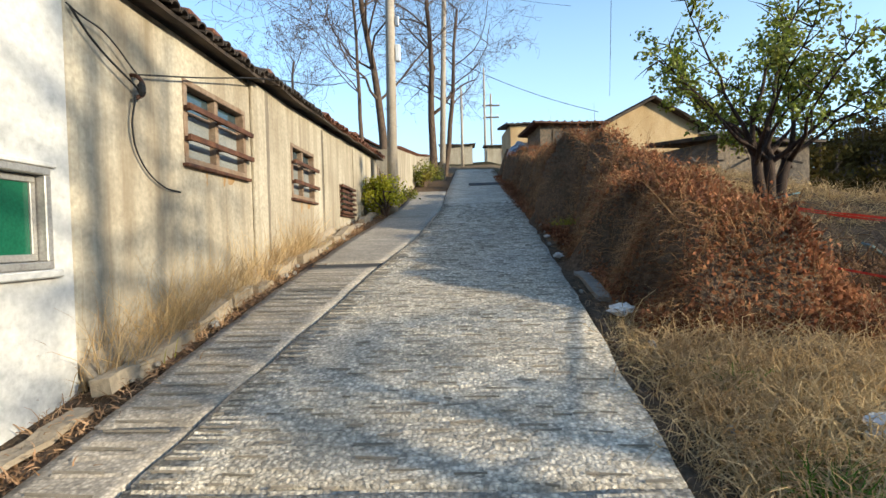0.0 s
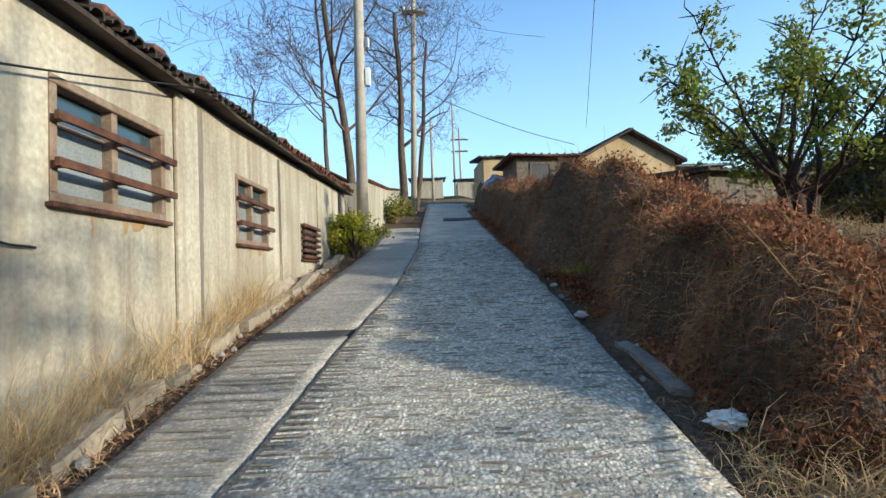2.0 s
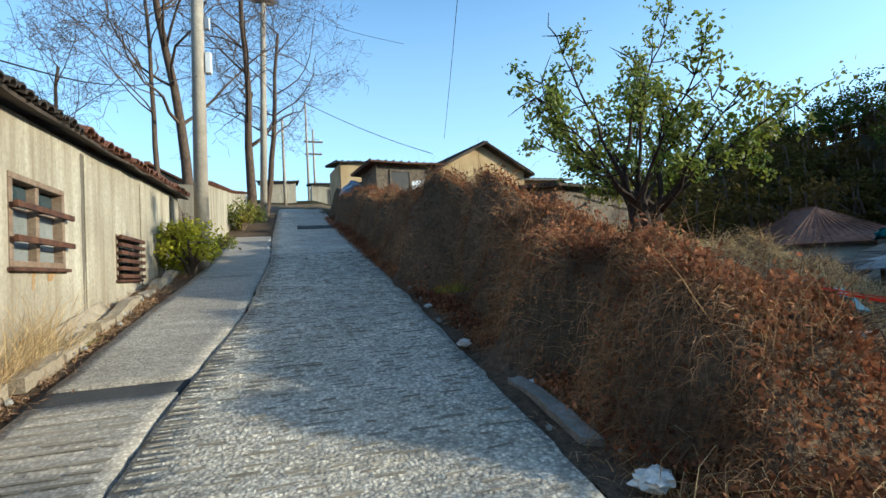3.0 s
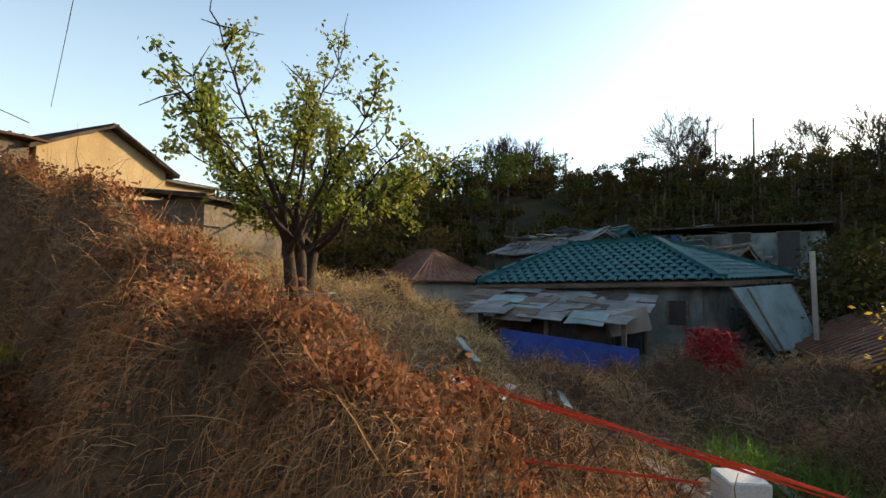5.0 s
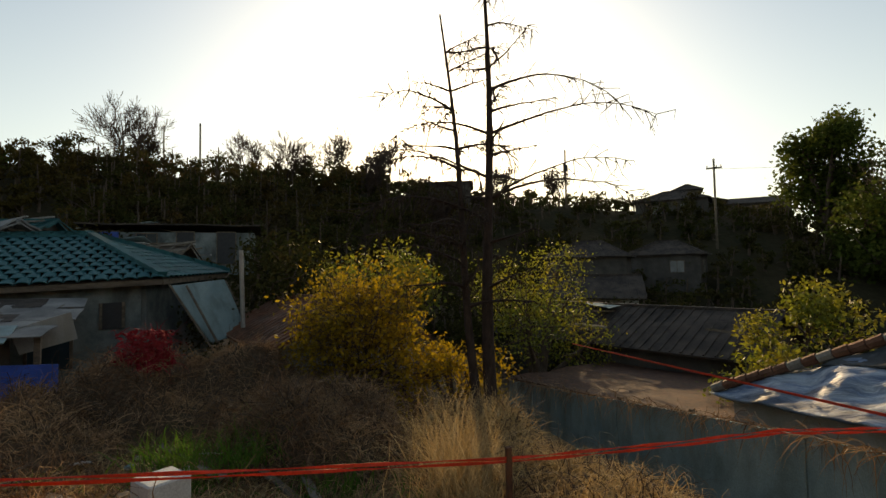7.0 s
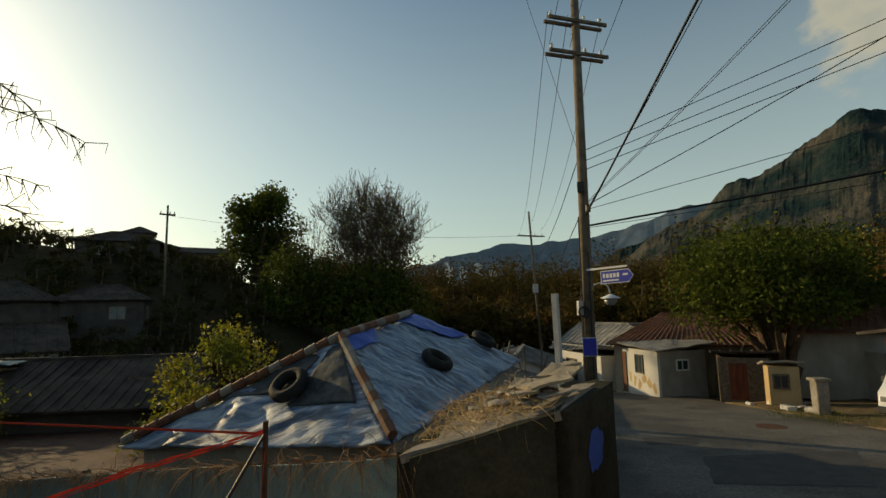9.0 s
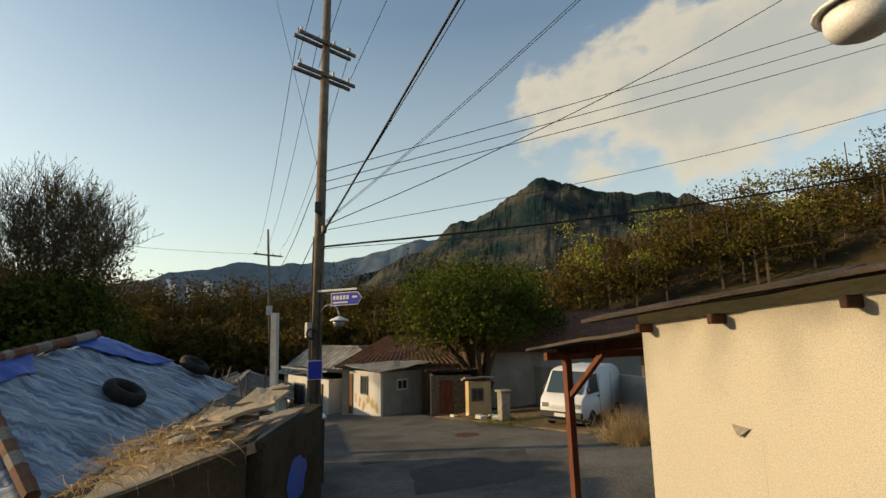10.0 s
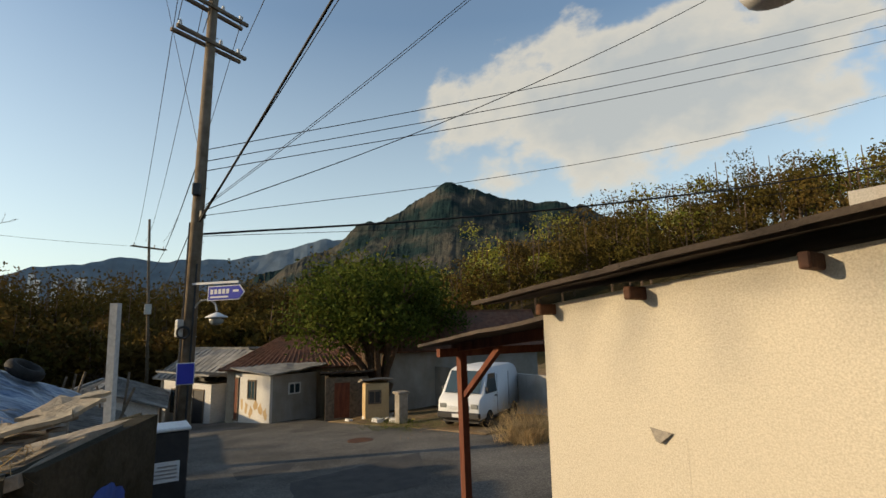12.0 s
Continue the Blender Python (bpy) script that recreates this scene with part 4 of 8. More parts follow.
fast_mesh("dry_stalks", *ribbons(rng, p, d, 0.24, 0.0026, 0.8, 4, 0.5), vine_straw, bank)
p = bank_points(2600, 1.7, 3.6, 4.0, 22)
d = np.stack([rng.normal(-0.1, 0.45, len(p)), rng.normal(0, 0.45, len(p)), rng.uniform(0.7, 1.2, len(p))], axis=1)
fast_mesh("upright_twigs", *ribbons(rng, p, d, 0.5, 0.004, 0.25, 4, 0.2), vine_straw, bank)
for o in bank.children:
    o["kind"] = "stuff"

# dry grass on the verge at the lane's right edge and in the hollow
rng = np.random.RandomState(33)


def scatter(n, x0, x1, y0, y1, keep=lambda x, y: True, dz=0.0):
    out = []
    while len(out) < n:
        x, y = rng.uniform(x0, x1), rng.uniform(y0, y1)
        if keep(x, y) and noise.noise((x * 0.8, y * 0.8, 7)) > -0.25 - rng.uniform(0, 0.4):
            out.append((x, y, dz))
    return out


tufts("dry_grass", "matted straw-coloured dry grass on the verge", scatter(1500, 1.0, 4.2, 0.2, 4.3, lambda x, y: x > road_right(y) + 0.22 + 0.25 * noise.noise((y * 2, 0, 0))), 20, 0.42, 0.0035, straw, 1, 0.1, 0.7, 0.9, seg=4)
tufts("dry_grass", "thick bleached grass at the lane's edge", scatter(900, 1.15, 3.0, 0.6, 3.6, lambda x, y: x > road_right(y) + 0.2 + 0.2 * noise.noise((y * 2, 0, 0))), 20, 0.36, 0.005, straw, 21, 0.1, 0.8, 1.0, seg=4)
tufts("dry_grass", "tall pale grass before the bare larch", [(5.5, 0.3, 0)] * 6 + [(5.9, 0.0, 0)] * 6 + [(5.2, 0.5, 0)] * 4, 60, 1.15, 0.005, straw, 22, 0.22, 0.22, 0.35, seg=5)
tufts("dry_grass", "grey tangled dead stalks in the hollow", scatter(1500, 3.0, 13.5, -2.2, 9, lambda x, y: bank_z(x, y) < ground_z(x, y) + 0.6), 16, 0.42, 0.005, straw_dull, 2, 0.16, 0.9, 0.9, seg=4)
tufts("dry_grass", "pale dry grass in the hollow", scatter(420, 2.6, 10, -2.2, 5.5), 16, 0.42, 0.005, straw, 3, 0.16, 0.7, 0.8, seg=4)
bank_back = [(x, y, max(0.0, bank_z(x, y) - ground_top(x, y)) - 0.02) for x, y, _ in scatter(900, 3.3, 7.0, 4.5, 15)]
tufts("dry_grass", "bleached dry grass on the bank behind the vines", bank_back, 18, 0.4, 0.005, straw, 11, 0.16, 0.9, 0.9, seg=4)
tufts("dry_grass", "brown dead stalks around the plum tree", scatter(700, 6.8, 12.5, 6, 17), 18, 0.45, 0.006, straw_dull, 12, 0.2, 0.9, 0.8, seg=4)
tufts("green_grass", "patches of fresh green grass", scatter(70, 4.8, 8.2, 0.2, 4.4) + [(1.45, 2.0, 0.02)] * 12 + [(1.75, 1.6, 0)] * 6 + [(7.2, 2.2, 0)] * 9 + [(6.6, 3.0, 0)] * 7 + [(7.6, 0.9, 0)] * 7 + [(1.55, 3.0, 0)] * 3 + [(1.5, 1.55, 0)] * 3, 22, 0.22, 0.005, grass_green, 4, 0.09, 0.4, 0.5)
tufts("dry_grass", "tall straw growing along the plastered wall", [(-2.37 + rng.uniform(-0.06, 0.08), rng.uniform(2.9, 7.4), 0.04) for _ in range(120)], 18, 0.62, 0.0032, straw, 5, 0.06, 0.28, 0.35, seg=4)
tufts("dry_grass", "low dead weeds between kerb and wall", [(-2.38 + rng.uniform(-0.06, 0.22), rng.uniform(2.6, 12), 0.0) for _ in range(160)], 14, 0.2, 0.004, straw_dull, 6, 0.06, 0.7, 0.6)
tufts("leaf_litter", "dead twigs and leaves along the lane's edge", [(road_right(y) + rng.uniform(0.05, 0.75), y, 0.02) for y in rng.uniform(0.5, 13, 500)], 14, 0.1, 0.006, straw_dull, 7, 0.12, 1.6, 0.5, category="litter")
tufts("leaf_litter", "dead weeds and crumbs between kerb and strip", [(rng.uniform(-2.3, -1.98), y, 0.03) for y in rng.uniform(1.6, 12, 420)], 14, 0.11, 0.006, straw_dull, 27, 0.1, 1.4, 0.6, category="litter")
tufts("green_grass", "fresh green grass among the brush", [(6.7, 2.5, 0.3)] * 8 + [(7.3, 2.0, 0.5)] * 8 + [(7.0, 3.2, 0.25)] * 8 + [(6.2, 1.6, 0.1)] * 6, 30, 0.36, 0.007, grass_green, 28, 0.25, 0.35, 0.4)
tufts("green_weeds", "small green weeds at the wall's foot", [(-2.3, 7.55, 0.02)] * 5 + [(-2.36, 3.3, 0)] * 2 + [(1.45, 7.6, 0.3)] * 3, 24, 0.2, 0.006, leaf_olive, 9, 0.09, 0.5, 0.5)


def shrub(name, label, x, y, h, r, material, leaves, size, seed, z=None, low=0.1):
    return clump_tree(name, label, (x, y, ground_top(x, y) if z is None else z), h, r, material, leaves, size, seed, "shrub", low=low, lumps=10)


shrub("forsythia_bush", "yellow-green flowering bush at the pole's foot", -1.95, 11.9, 1.15, 0.65, leaf_bright, 2600, 0.035, 3)
shrub("green_bush", "olive green bush beside the lane", -1.95, 13.6, 0.9, 0.5, leaf_olive, 1800, 0.035, 4)
shrub("green_bush", "olive green bush at the low wall", -1.75, 20.6, 1.2, 0.8, leaf_olive, 1500, 0.05, 5)
plum_tree("spreading plum tree with fresh sparse leaves", 5.0, 8.5, bank_z(5.0, 8.5) - 0.1)
lane_tree("tall leafless tree behind the wall", (-3.3, 20.4, road_z(19.9)), 11.5, (-0.06, 0), 0.2, 0.3, 5)
lane_tree("slim leafless tree close behind the wall", (-3.9, 20.2, road_z(19.9)), 9.5, (-0.12, 0), 0.11, 0.35, 8)
lane_tree("tall leafless tree beside the lane's top", (-1.75, 26.0, road_z(26)), 10.0, (0.05, 0), 0.24, 0.25, 12)
lane_tree("forked leafless tree beside the lane's top", (-1.2, 26.6, road_z(26)), 9.0, (0.1, 0), 0.17, 0.35, 14)
lane_tree("leafless tree behind the tiled roof", (-8.4, 24.3, road_z(24) - 0.5), 6.6, (0, 0), 0.13, 0.3, 9)
larch("twin-trunked bare larch with drooping twigs", 7.95, -1.6, ground_top(7.95, -1.6))
plant_tree("forsythia_bush", "spreading bush in golden yellow blossom", (9.9, 0.1, ground_top(9.9, 0.1)), 3.2, leaf_yellow, 9000, 0.045, 23, category="shrub", leaf_spread=0.13, spread=1.0, depth=4, trunk_r=0.06, first=0.25, upward=0.22, stems=4)
shrub("forsythia_bush", "low golden bush under the bare larch", 8.9, -1.3, 1.9, 0.9, leaf_yellow, 1800, 0.045, 24, low=0.2)
shrub("green_bush", "round dark green shrub in the dry grass", 8.6, 0.6, 0.8, 0.45, grass_green, 1500, 0.03, 25)
shrub("green_bush", "fresh green shrub beside the tarped roof", 6.3, -7.2, 4.5, 1.35, leaf_olive, 5000, 0.05, 26)
shrub("green_bush", "olive tree crowding the lower yard", 17.5, -1.8, 4.2, 2.6, leaf_olive, 5500, 0.09, 27)
shrub("green_bush", "brushy olive tree above the huts", 13.2, -6.3, 5.0, 2.6, leaf_olive, 8000, 0.05, 28)
shrub("green_bush", "dark scrubby tree below the crest", 18.5, -8.0, 5.0, 3.0, scrub_leaf, 8000, 0.07, 29)
shrub("green_bush", "dark scrubby tree behind the yellow bush", 17.0, 1.8, 4.6, 2.6, scrub_leaf, 7000, 0.07, 30)
clump_tree("big_tree", "broad dark green tree behind the tiled houses", (-10.5, -18.6, ground_top(-10.5, -18.6)), 7.6, 3.7, leaf_green, 28000, 0.09, 41, low=0.38, lumps=30, flatness=0.7)
clump_tree("round_tree", "dense round dark tree on the hill", (27.6, -49.8, ground_top(27.6, -49.8)), 13, 4.4, leaf_green, 16000, 0.2, 42, low=0.02, lumps=26)
plant_tree("brushy_tree", "tall brushy tree with thin spring leaves", (13.0, -46, ground_top(13, -46)), 19, leaf_olive, 3000, 0.1, 43, thinnest=0.012, spread=0.55, depth=5, trunk_r=0.22, first=0.22, upward=0.7, stems=3, leaf_spread=0.3)
clump_tree("cypress", "narrow dark cypress in the hollow", (6.5, -43, ground_top(6.5, -43)), 6, 1.0, leaf_green, 2500, 0.14, 44, low=0.05, lumps=10)


clump_tree("dark_tree", "dark leafy thicket tree below the brushy tree", (12.4, -44, ground_top(12.4, -44)), 9, 5.0, leaf_green, 12000, 0.2, 45, low=0.05, lumps=22)
clump_tree("dark_tree", "dark leafy thicket tree on the hill", (19.5, -44, ground_top(19.5, -44)), 8, 4.5, leaf_green, 10000, 0.2, 46, low=0.05, lumps=20)


# woods on the slopes round the hollow
def woods(name, label, spots, material, leaves, size, seed):
    r = np.random.RandomState(seed)
    segs, pts = [], []
    for x, y, h, rad in spots:
        z = ground_top(x, y)
        c = np.array([x, y, z + h * 0.5])
        segs.append(((x, y, z - 0.3), (x + r.normal(0, 0.3), y, z + h * 0.9), 0.12, 0.04))
        for _ in range(3):
            e = c + r.normal(0, 0.5, 3) * (rad, rad, h * 0.3)
            segs.append(((x, y, z + h * 0.35), tuple(e), 0.05, 0.015))
        lump = c + np.clip(r.normal(0, 0.5, (7, 3)), -1, 1) * (rad * 0.9, rad * 0.9, h * 0.4)
        k = r.randint(0, 7, leaves)
        pts.append(lump[k] + np.clip(r.normal(0, 0.26, (leaves, 3)), -0.5, 0.5) * (rad, rad, h * 0.22))
    a, b = tubes(segs, 4), leaf_quads(r, np.concatenate(pts), size)
    v, f = join(a, b)
    return tagged(fast_mesh(name, v, f, [bark, material], mat_index=[0] * len(a[1]) + [1] * len(b[1])), label, "woods", kind="stuff")


def hill_spots(n, az0, az1, r0, r1, h0, h1, seed):
    q = np.random.RandomState(seed)
    out = []
    for _ in range(n):
        a, rr, h = radians(q.uniform(az0, az1)), q.uniform(r0, r1), q.uniform(h0, h1)
        out.append((rr * math.sin(a), rr * math.cos(a), h, h * q.uniform(0.28, 0.42)))
    return out


woods("hill_woods", "scrubby trees and bushes on the far slope", hill_spots(330, 46, 104, 33, 66, 1.6, 3.2, 1), wood_far, 300, 0.13, 51)
woods("hill_woods", "low brown scrub on the near slope", hill_spots(620, 98, 152, 24, 67, 1.3, 2.6, 2), scrub_leaf, 230, 0.12, 52)
woods("hill_woods", "dark thicket among the lower houses", hill_spots(46, 113, 136, 17, 25, 2.2, 3.8, 10), scrub_leaf, 700, 0.08, 59)
woods("hill_woods", "dark thicket behind the derelict houses", hill_spots(150, 74, 112, 30, 58, 2.6, 4.2, 7), scrub_leaf, 420, 0.12, 57)
woods("hill_woods", "tangled spring wood beyond the plum tree", hill_spots(170, 28, 52, 26, 62, 2.2, 4.2, 9), wood_far, 320, 0.13, 58)
woods("hill_woods", "fresh green trees on the far slope", hill_spots(26, 48, 68, 44, 62, 4.0, 6.0, 3), leaf_green, 420, 0.15, 53)
woods("valley_woods", "dense spring woods across the valley", hill_spots(150, 158, 206, 60, 100, 8, 11, 4) + hill_spots(460, 158, 208, 100, 200, 15, 22, 8), wood_far, 560, 0.33, 54)
woods("hill_woods", "spring woods climbing the hillside", hill_spots(520, 204, 262, 44, 150, 5, 9, 5), wood_far, 950, 0.135, 55)
woods("hill_woods", "young green trees on the hillside", hill_spots(45, 206, 262, 46, 110, 6, 10, 6), leaf_olive, 700, 0.18, 56)
for i, (x, y, h) in enumerate([(60, 11, 9), (60, -1.2, 6), (59, -11, 7.5), (57.5, -16, 7), (52, 28, 7), (54, -30, 6), (50, -36, 5), (-52, -60, 9), (-46, -66, 10), (-60, -56, 8), (52, -4, 7), (50, 24, 6), (56, 9, 4), (47, -11, 6), (58, 30, 6), (40, -16, 5), (-57, -38, 9), (-70, -30, 9), (-62, -46, 8), (-80, -42, 8)]):
    plant_tree("bare_tree", "thin leafless tree on the skyline", (x, y, ground_top(x, y) - 0.2), h, seed=60 + i, trunk_mat=bark_dark, group="skyline trees", thinnest=0.018, spread=0.65, depth=4, trunk_r=0.13, first=0.25, upward=0.5, stems=2)


# ---- buildings along the lane ----
def wall_panel(name, x_face, thick, ys, tops, z0, openings, material, label, parent=None):
    """A wall in the plane x = x_face that faces +x; tops: knots (y, z); openings: (y0, y1, z0, z1), cut through."""
    cut_y = sorted(set([ys[0], ys[1]] + [k for o in openings for k in o[:2]] + [t[0] for t in tops if ys[0] < t[0] < ys[1]]))
    zs = sorted(set([z0] + [k for o in openings for k in o[2:]]))
    bm = bmesh.new()

    def quad(a, b, c, d):
        bm.faces.new([bm.verts.new(q) for q in (a, b, c, d)])

    xb = x_face - thick
    for y0, y1 in zip(cut_y, cut_y[1:]):
        levels = [(z, z) for z in zs] + [(lerp_knots(y0, tops), lerp_knots(y1, tops))]
        for (za, zb), (zc, zd) in zip(levels, levels[1:]):
            if any(o[0] <= y0 and y1 <= o[1] and o[2] <= za and zc <= o[3] + 1e-6 for o in openings):
                continue
            quad((x_face, y0, za), (x_face, y1, zb), (x_face, y1, zd), (x_face, y0, zc))
            quad((xb, y1, zb), (xb, y0, za), (xb, y0, zc), (xb, y1, zd))
        quad((x_face, y0, levels[-1][0]), (x_face, y1, levels[-1][1]), (xb, y1, levels[-1][1]), (xb, y0, levels[-1][0]))
    for y, s in ((ys[0], 1), (ys[1], -1)):
        q = [(xb, y, z0), (x_face, y, z0), (x_face, y, lerp_knots(y, tops)), (xb, y, lerp_knots(y, tops))]
        quad(*(q if s > 0 else q[::-1]))
    for a, b, c, d in openings:
        for q in (((x_face, a, c), (xb, a, c), (xb, a, d), (x_face, a, d)), ((xb, b, c), (x_face, b, c), (x_face, b, d), (xb, b, d)),
                  ((x_face, a, c), (x_face, b, c), (xb, b, c), (xb, a, c)), ((xb, a, d), (xb, b, d), (x_face, b, d), (x_face, a, d))):
            quad(*q)
    bmesh.ops.remove_doubles(bm, verts=bm.verts, dist=0.0005)
    ob = mesh_object(name, bm, material, parent)
    return tagged(ob, label, "wall", kind="structure") if parent is None else ob


LONG_TOP = [(2.96, 3.30), (5.6, 3.30), (5.62, 3.36), (8, 3.42), (13.7, 3.66)]
WINDOWS = [(4.27, 5.48, 2.2, 2.95), (6.93, 7.98, 2.1, 2.88), (9.57, 10.62, 1.98, 2.58)]
wall_panel("wall_west", -2.47, 0.22, (2.96, 13.7), LONG_TOP, -0.4, WINDOWS, plaster, "long plastered wall streaked with damp stains")
# plaster strips and patches standing proud of the wall
for y0, y1, z0, z1, d in ((5.62, 5.95, -0.2, 3.33, 0.045), (5.96, 6.05, -0.2, 3.34, 0.012), (2.97, 3.05, -0.2, 3.25, 0.02), (8.52, 8.6, 1.2, 3.38, 0.02), (10.75, 10.82, 1.5, 3.45, 0.02), (12.9, 13.05, 1.5, 3.55, 0.05)):
    tagged(mesh_object("trim", box_bm(-2.469, -2.47 + d, y0, y1, z0, z1, bevel=0.012), plaster), "plaster pilaster on the long wall", "trim", kind="structure")
bm = bmesh.new()
sheet(bm, [(-2.30, 2.96, road_z(2.96) - 0.1), (-2.30, 8.8, road_z(8.8) - 0.1), (-2.465, 8.8, road_z(8.8) + 0.12), (-2.465, 2.96, road_z(2.96) + 0.16)], 0.06, 60, 0.07, 0.03)
tagged(mesh_object("wall_plinth", bm, kerb_dust, smooth_faces=True), "crumbling concrete footing of the wall", "footing", kind="structure")


def barred_window(name, y0, y1, z0, z1, cols, bars, glass_top, label, rows=2):
    """Timber window with panes and rusty bars before it, in the wall x = -2.47."""
    ob = tagged(thing(name, label, "window", (-2.47, (y0 + y1) / 2, z0)), kind="structure")
    t = Matrix.Translation((2.47, -(y0 + y1) / 2, -z0))

    def put(n, bm, m, lab="", parent=None):
        bm.transform(t)
        return part(n, bm, m, parent or ob, lab)

    w = 0.055
    bm = bmesh.new()
    for q in ((y0, y1, z0, z0 + w), (y0, y1, z1 - w, z1), (y0, y0 + w, z0 + w, z1 - w), (y1 - w, y1, z0 + w, z1 - w)):
        box(bm, -2.57, -2.455, *q, bevel=0.006)
    outer = put("window_frame", bm, window_timber, "weathered pale frame with flaking paint")
    for i in range(1, cols):
        y = y0 + (y1 - y0) * i / cols
        put("mullion", box_bm(-2.56, -2.475, y - 0.03, y + 0.03, z0 + w, z1 - w, bevel=0.005), window_timber)
    for i in range(cols):
        a, b = y0 + (y1 - y0) * i / cols + 0.04, y0 + (y1 - y0) * (i + 1) / cols - 0.04
        for k in range(rows):
            c, d = z0 + w + (z1 - z0 - 2 * w) * k / rows, z0 + w + (z1 - z0 - 2 * w) * (k + 1) / rows
            put("pane", box_bm(-2.545 - 0.004 * k, -2.537 - 0.004 * k, a, b, c + 0.008, d - 0.008), glass_top if k == rows - 1 else glass_milky)
            if k:
                put("glazing_bar", box_bm(-2.555, -2.525, a, b, c - 0.012, c + 0.012), window_timber)
    for i in range(bars):
        z = z0 + (z1 - z0) * (0.30 + 0.36 * i / max(bars - 1, 1)) if bars < 4 else z0 + (z1 - z0) * (0.08 + 0.86 * i / (bars - 1))
        bm = bmesh.new()
        beam(bm, (-2.405, y0 - 0.02, z), (-2.405, y1 + 0.06, z - 0.01), 0.03, 0.05)
        bar = put("bar", bm, rust, "rusty iron security bar")
        for y in (y0 + 0.02, (y0 + y1) / 2, y1 - 0.02):
            put("bracket", box_bm(-2.465, -2.39, y - 0.018, y + 0.018, z - 0.03, z + 0.012), rust, "", bar)
    put("sill", box_bm(-2.52, -2.415, y0 - 0.03, y1 + 0.03, z0 - 0.035, z0 - 0.002, bevel=0.006), rust, "rust-streaked sill")
    return ob


barred_window("window_1", *WINDOWS[0], 2, 2, glass_dark, "wide timber window behind two rusty bars", 3)
barred_window("window_2", *WINDOWS[1], 2, 2, glass_dark, "timber window behind rusty bars", 3)
barred_window("window_3", *WINDOWS[2], 1, 6, glass_dark, "low vent window behind close rusty bars", 1)


# dark run of damp beside the pilaster and rust under the sills
for y0, y1, z0, z1, m in ((6.055, 6.17, 1.2, 3.35, damp), (8.44, 8.515, 1.6, 3.38, damp), (4.62, 4.65, 2.02, 2.165, rust_run), (4.95, 5.0, 2.06, 2.165, rust_run), (5.05, 5.2, 2.09, 2.165, rust_run), (7.3, 7.36, 1.9, 2.06, rust_run), (7.6, 7.75, 1.98, 2.06, rust_run)):
    bm = bmesh.new()
    n = 14
    a = [bm.verts.new((-2.466, y0 + 0.02 * noise.noise((k * 0.7, y0, 0)), z1 - (z1 - z0) * k / n)) for k in range(n + 1)]
    b = [bm.verts.new((-2.466, y1 - (y1 - y0) * 0.5 * (k / n) ** 2 + 0.02 * noise.noise((k * 0.7, y1, 3)), z1 - (z1 - z0) * k / n)) for k in range(n + 1)]
    for k in range(n):
        bm.faces.new((a[k], a[k + 1], b[k + 1], b[k]))
    tagged(mesh_object("trim", bm, m), "stain running down the plaster wall", "stain", kind="structure")


# roof of the long house: sheet and a ragged row of tiles along the eave
def tile_mesh(name, length, width, rise, thick=0.014):
    bm = bmesh.new()
    n = 6
    for j, y in enumerate((0, length)):
        for i in range(n + 1):
            a = math.pi * i / n
            r = width / 2 * (1 - 0.12 * j)
            bm.verts.new((-r * math.cos(a), y, rise * math.sin(a)))
        for i in range(n + 1):
            a = math.pi * i / n
            r = (width / 2 - thick) * (1 - 0.12 * j)
            bm.verts.new((-r * math.cos(a), y, rise * math.sin(a) - thick))
    bm.verts.ensure_lookup_table()
    v, k = bm.verts, n + 1
    for i in range(n):
        bm.faces.new((v[i], v[i + 1], v[2 * k + i + 1], v[2 * k + i]))
        bm.faces.new((v[k + i + 1], v[k + i], v[3 * k + i], v[3 * k + i + 1]))
        bm.faces.new((v[i + 1], v[i], v[k + i], v[k + i + 1]))
    me = bpy.data.meshes.new(name)
    bm.normal_update()
    bm.to_mesh(me)
    bm.free()
    return me


long_roof = tagged(thing("roof", "sagging dark roof with broken tiles along the eave", "roof"), kind="structure")
bm = bmesh.new()
sheet(bm, [(-2.30, 3.0, 3.31), (-2.30, 5.66, 3.31), (-5.4, 5.66, 4.1), (-5.4, 3.0, 4.1)], 0.03, 12, 0.03)
part("roof_sheet", bm, roof_dark, long_roof, "dark corrugated sheet")
bm = bmesh.new()
sheet(bm, [(-2.30, 5.6, 3.36), (-2.30, 13.9, 3.67), (-5.4, 13.9, 4.5), (-5.4, 5.6, 4.2)], 0.03, 16, 0.05)
part("roof_sheet", bm, roof_dark, long_roof, "dark sagging roof sheet")
me_tile = tile_mesh("tile", 0.32, 0.2, 0.075)
me_tile.materials.append(roof_brown)
me_tile2 = tile_mesh("tile", 0.30, 0.13, 0.05)
me_tile2.materials.append(roof_dark)
rng = np.random.RandomState(4)
y = 3.0
while y < 13.8:
    z = lerp_knots(y, LONG_TOP) + 0.03
    for row in range(3):
        if row and rng.random_sample() < 0.25:
            continue
        ob = new("tile", me_tile2 if y < 8 and row == 0 else me_tile)
        ob.parent = long_roof
        ob.matrix_local = Matrix.Translation((-2.25 - row * 0.29 + rng.uniform(-0.02, 0.02), y, z + 0.012 + row * 0.075 + rng.uniform(0, 0.02))) @ pose(0, 0, 0, 14 + rng.uniform(-5, 5), rng.uniform(-8, 8), 90 + rng.uniform(-7, 7))
    y += 0.14 if y < 8 else 0.215
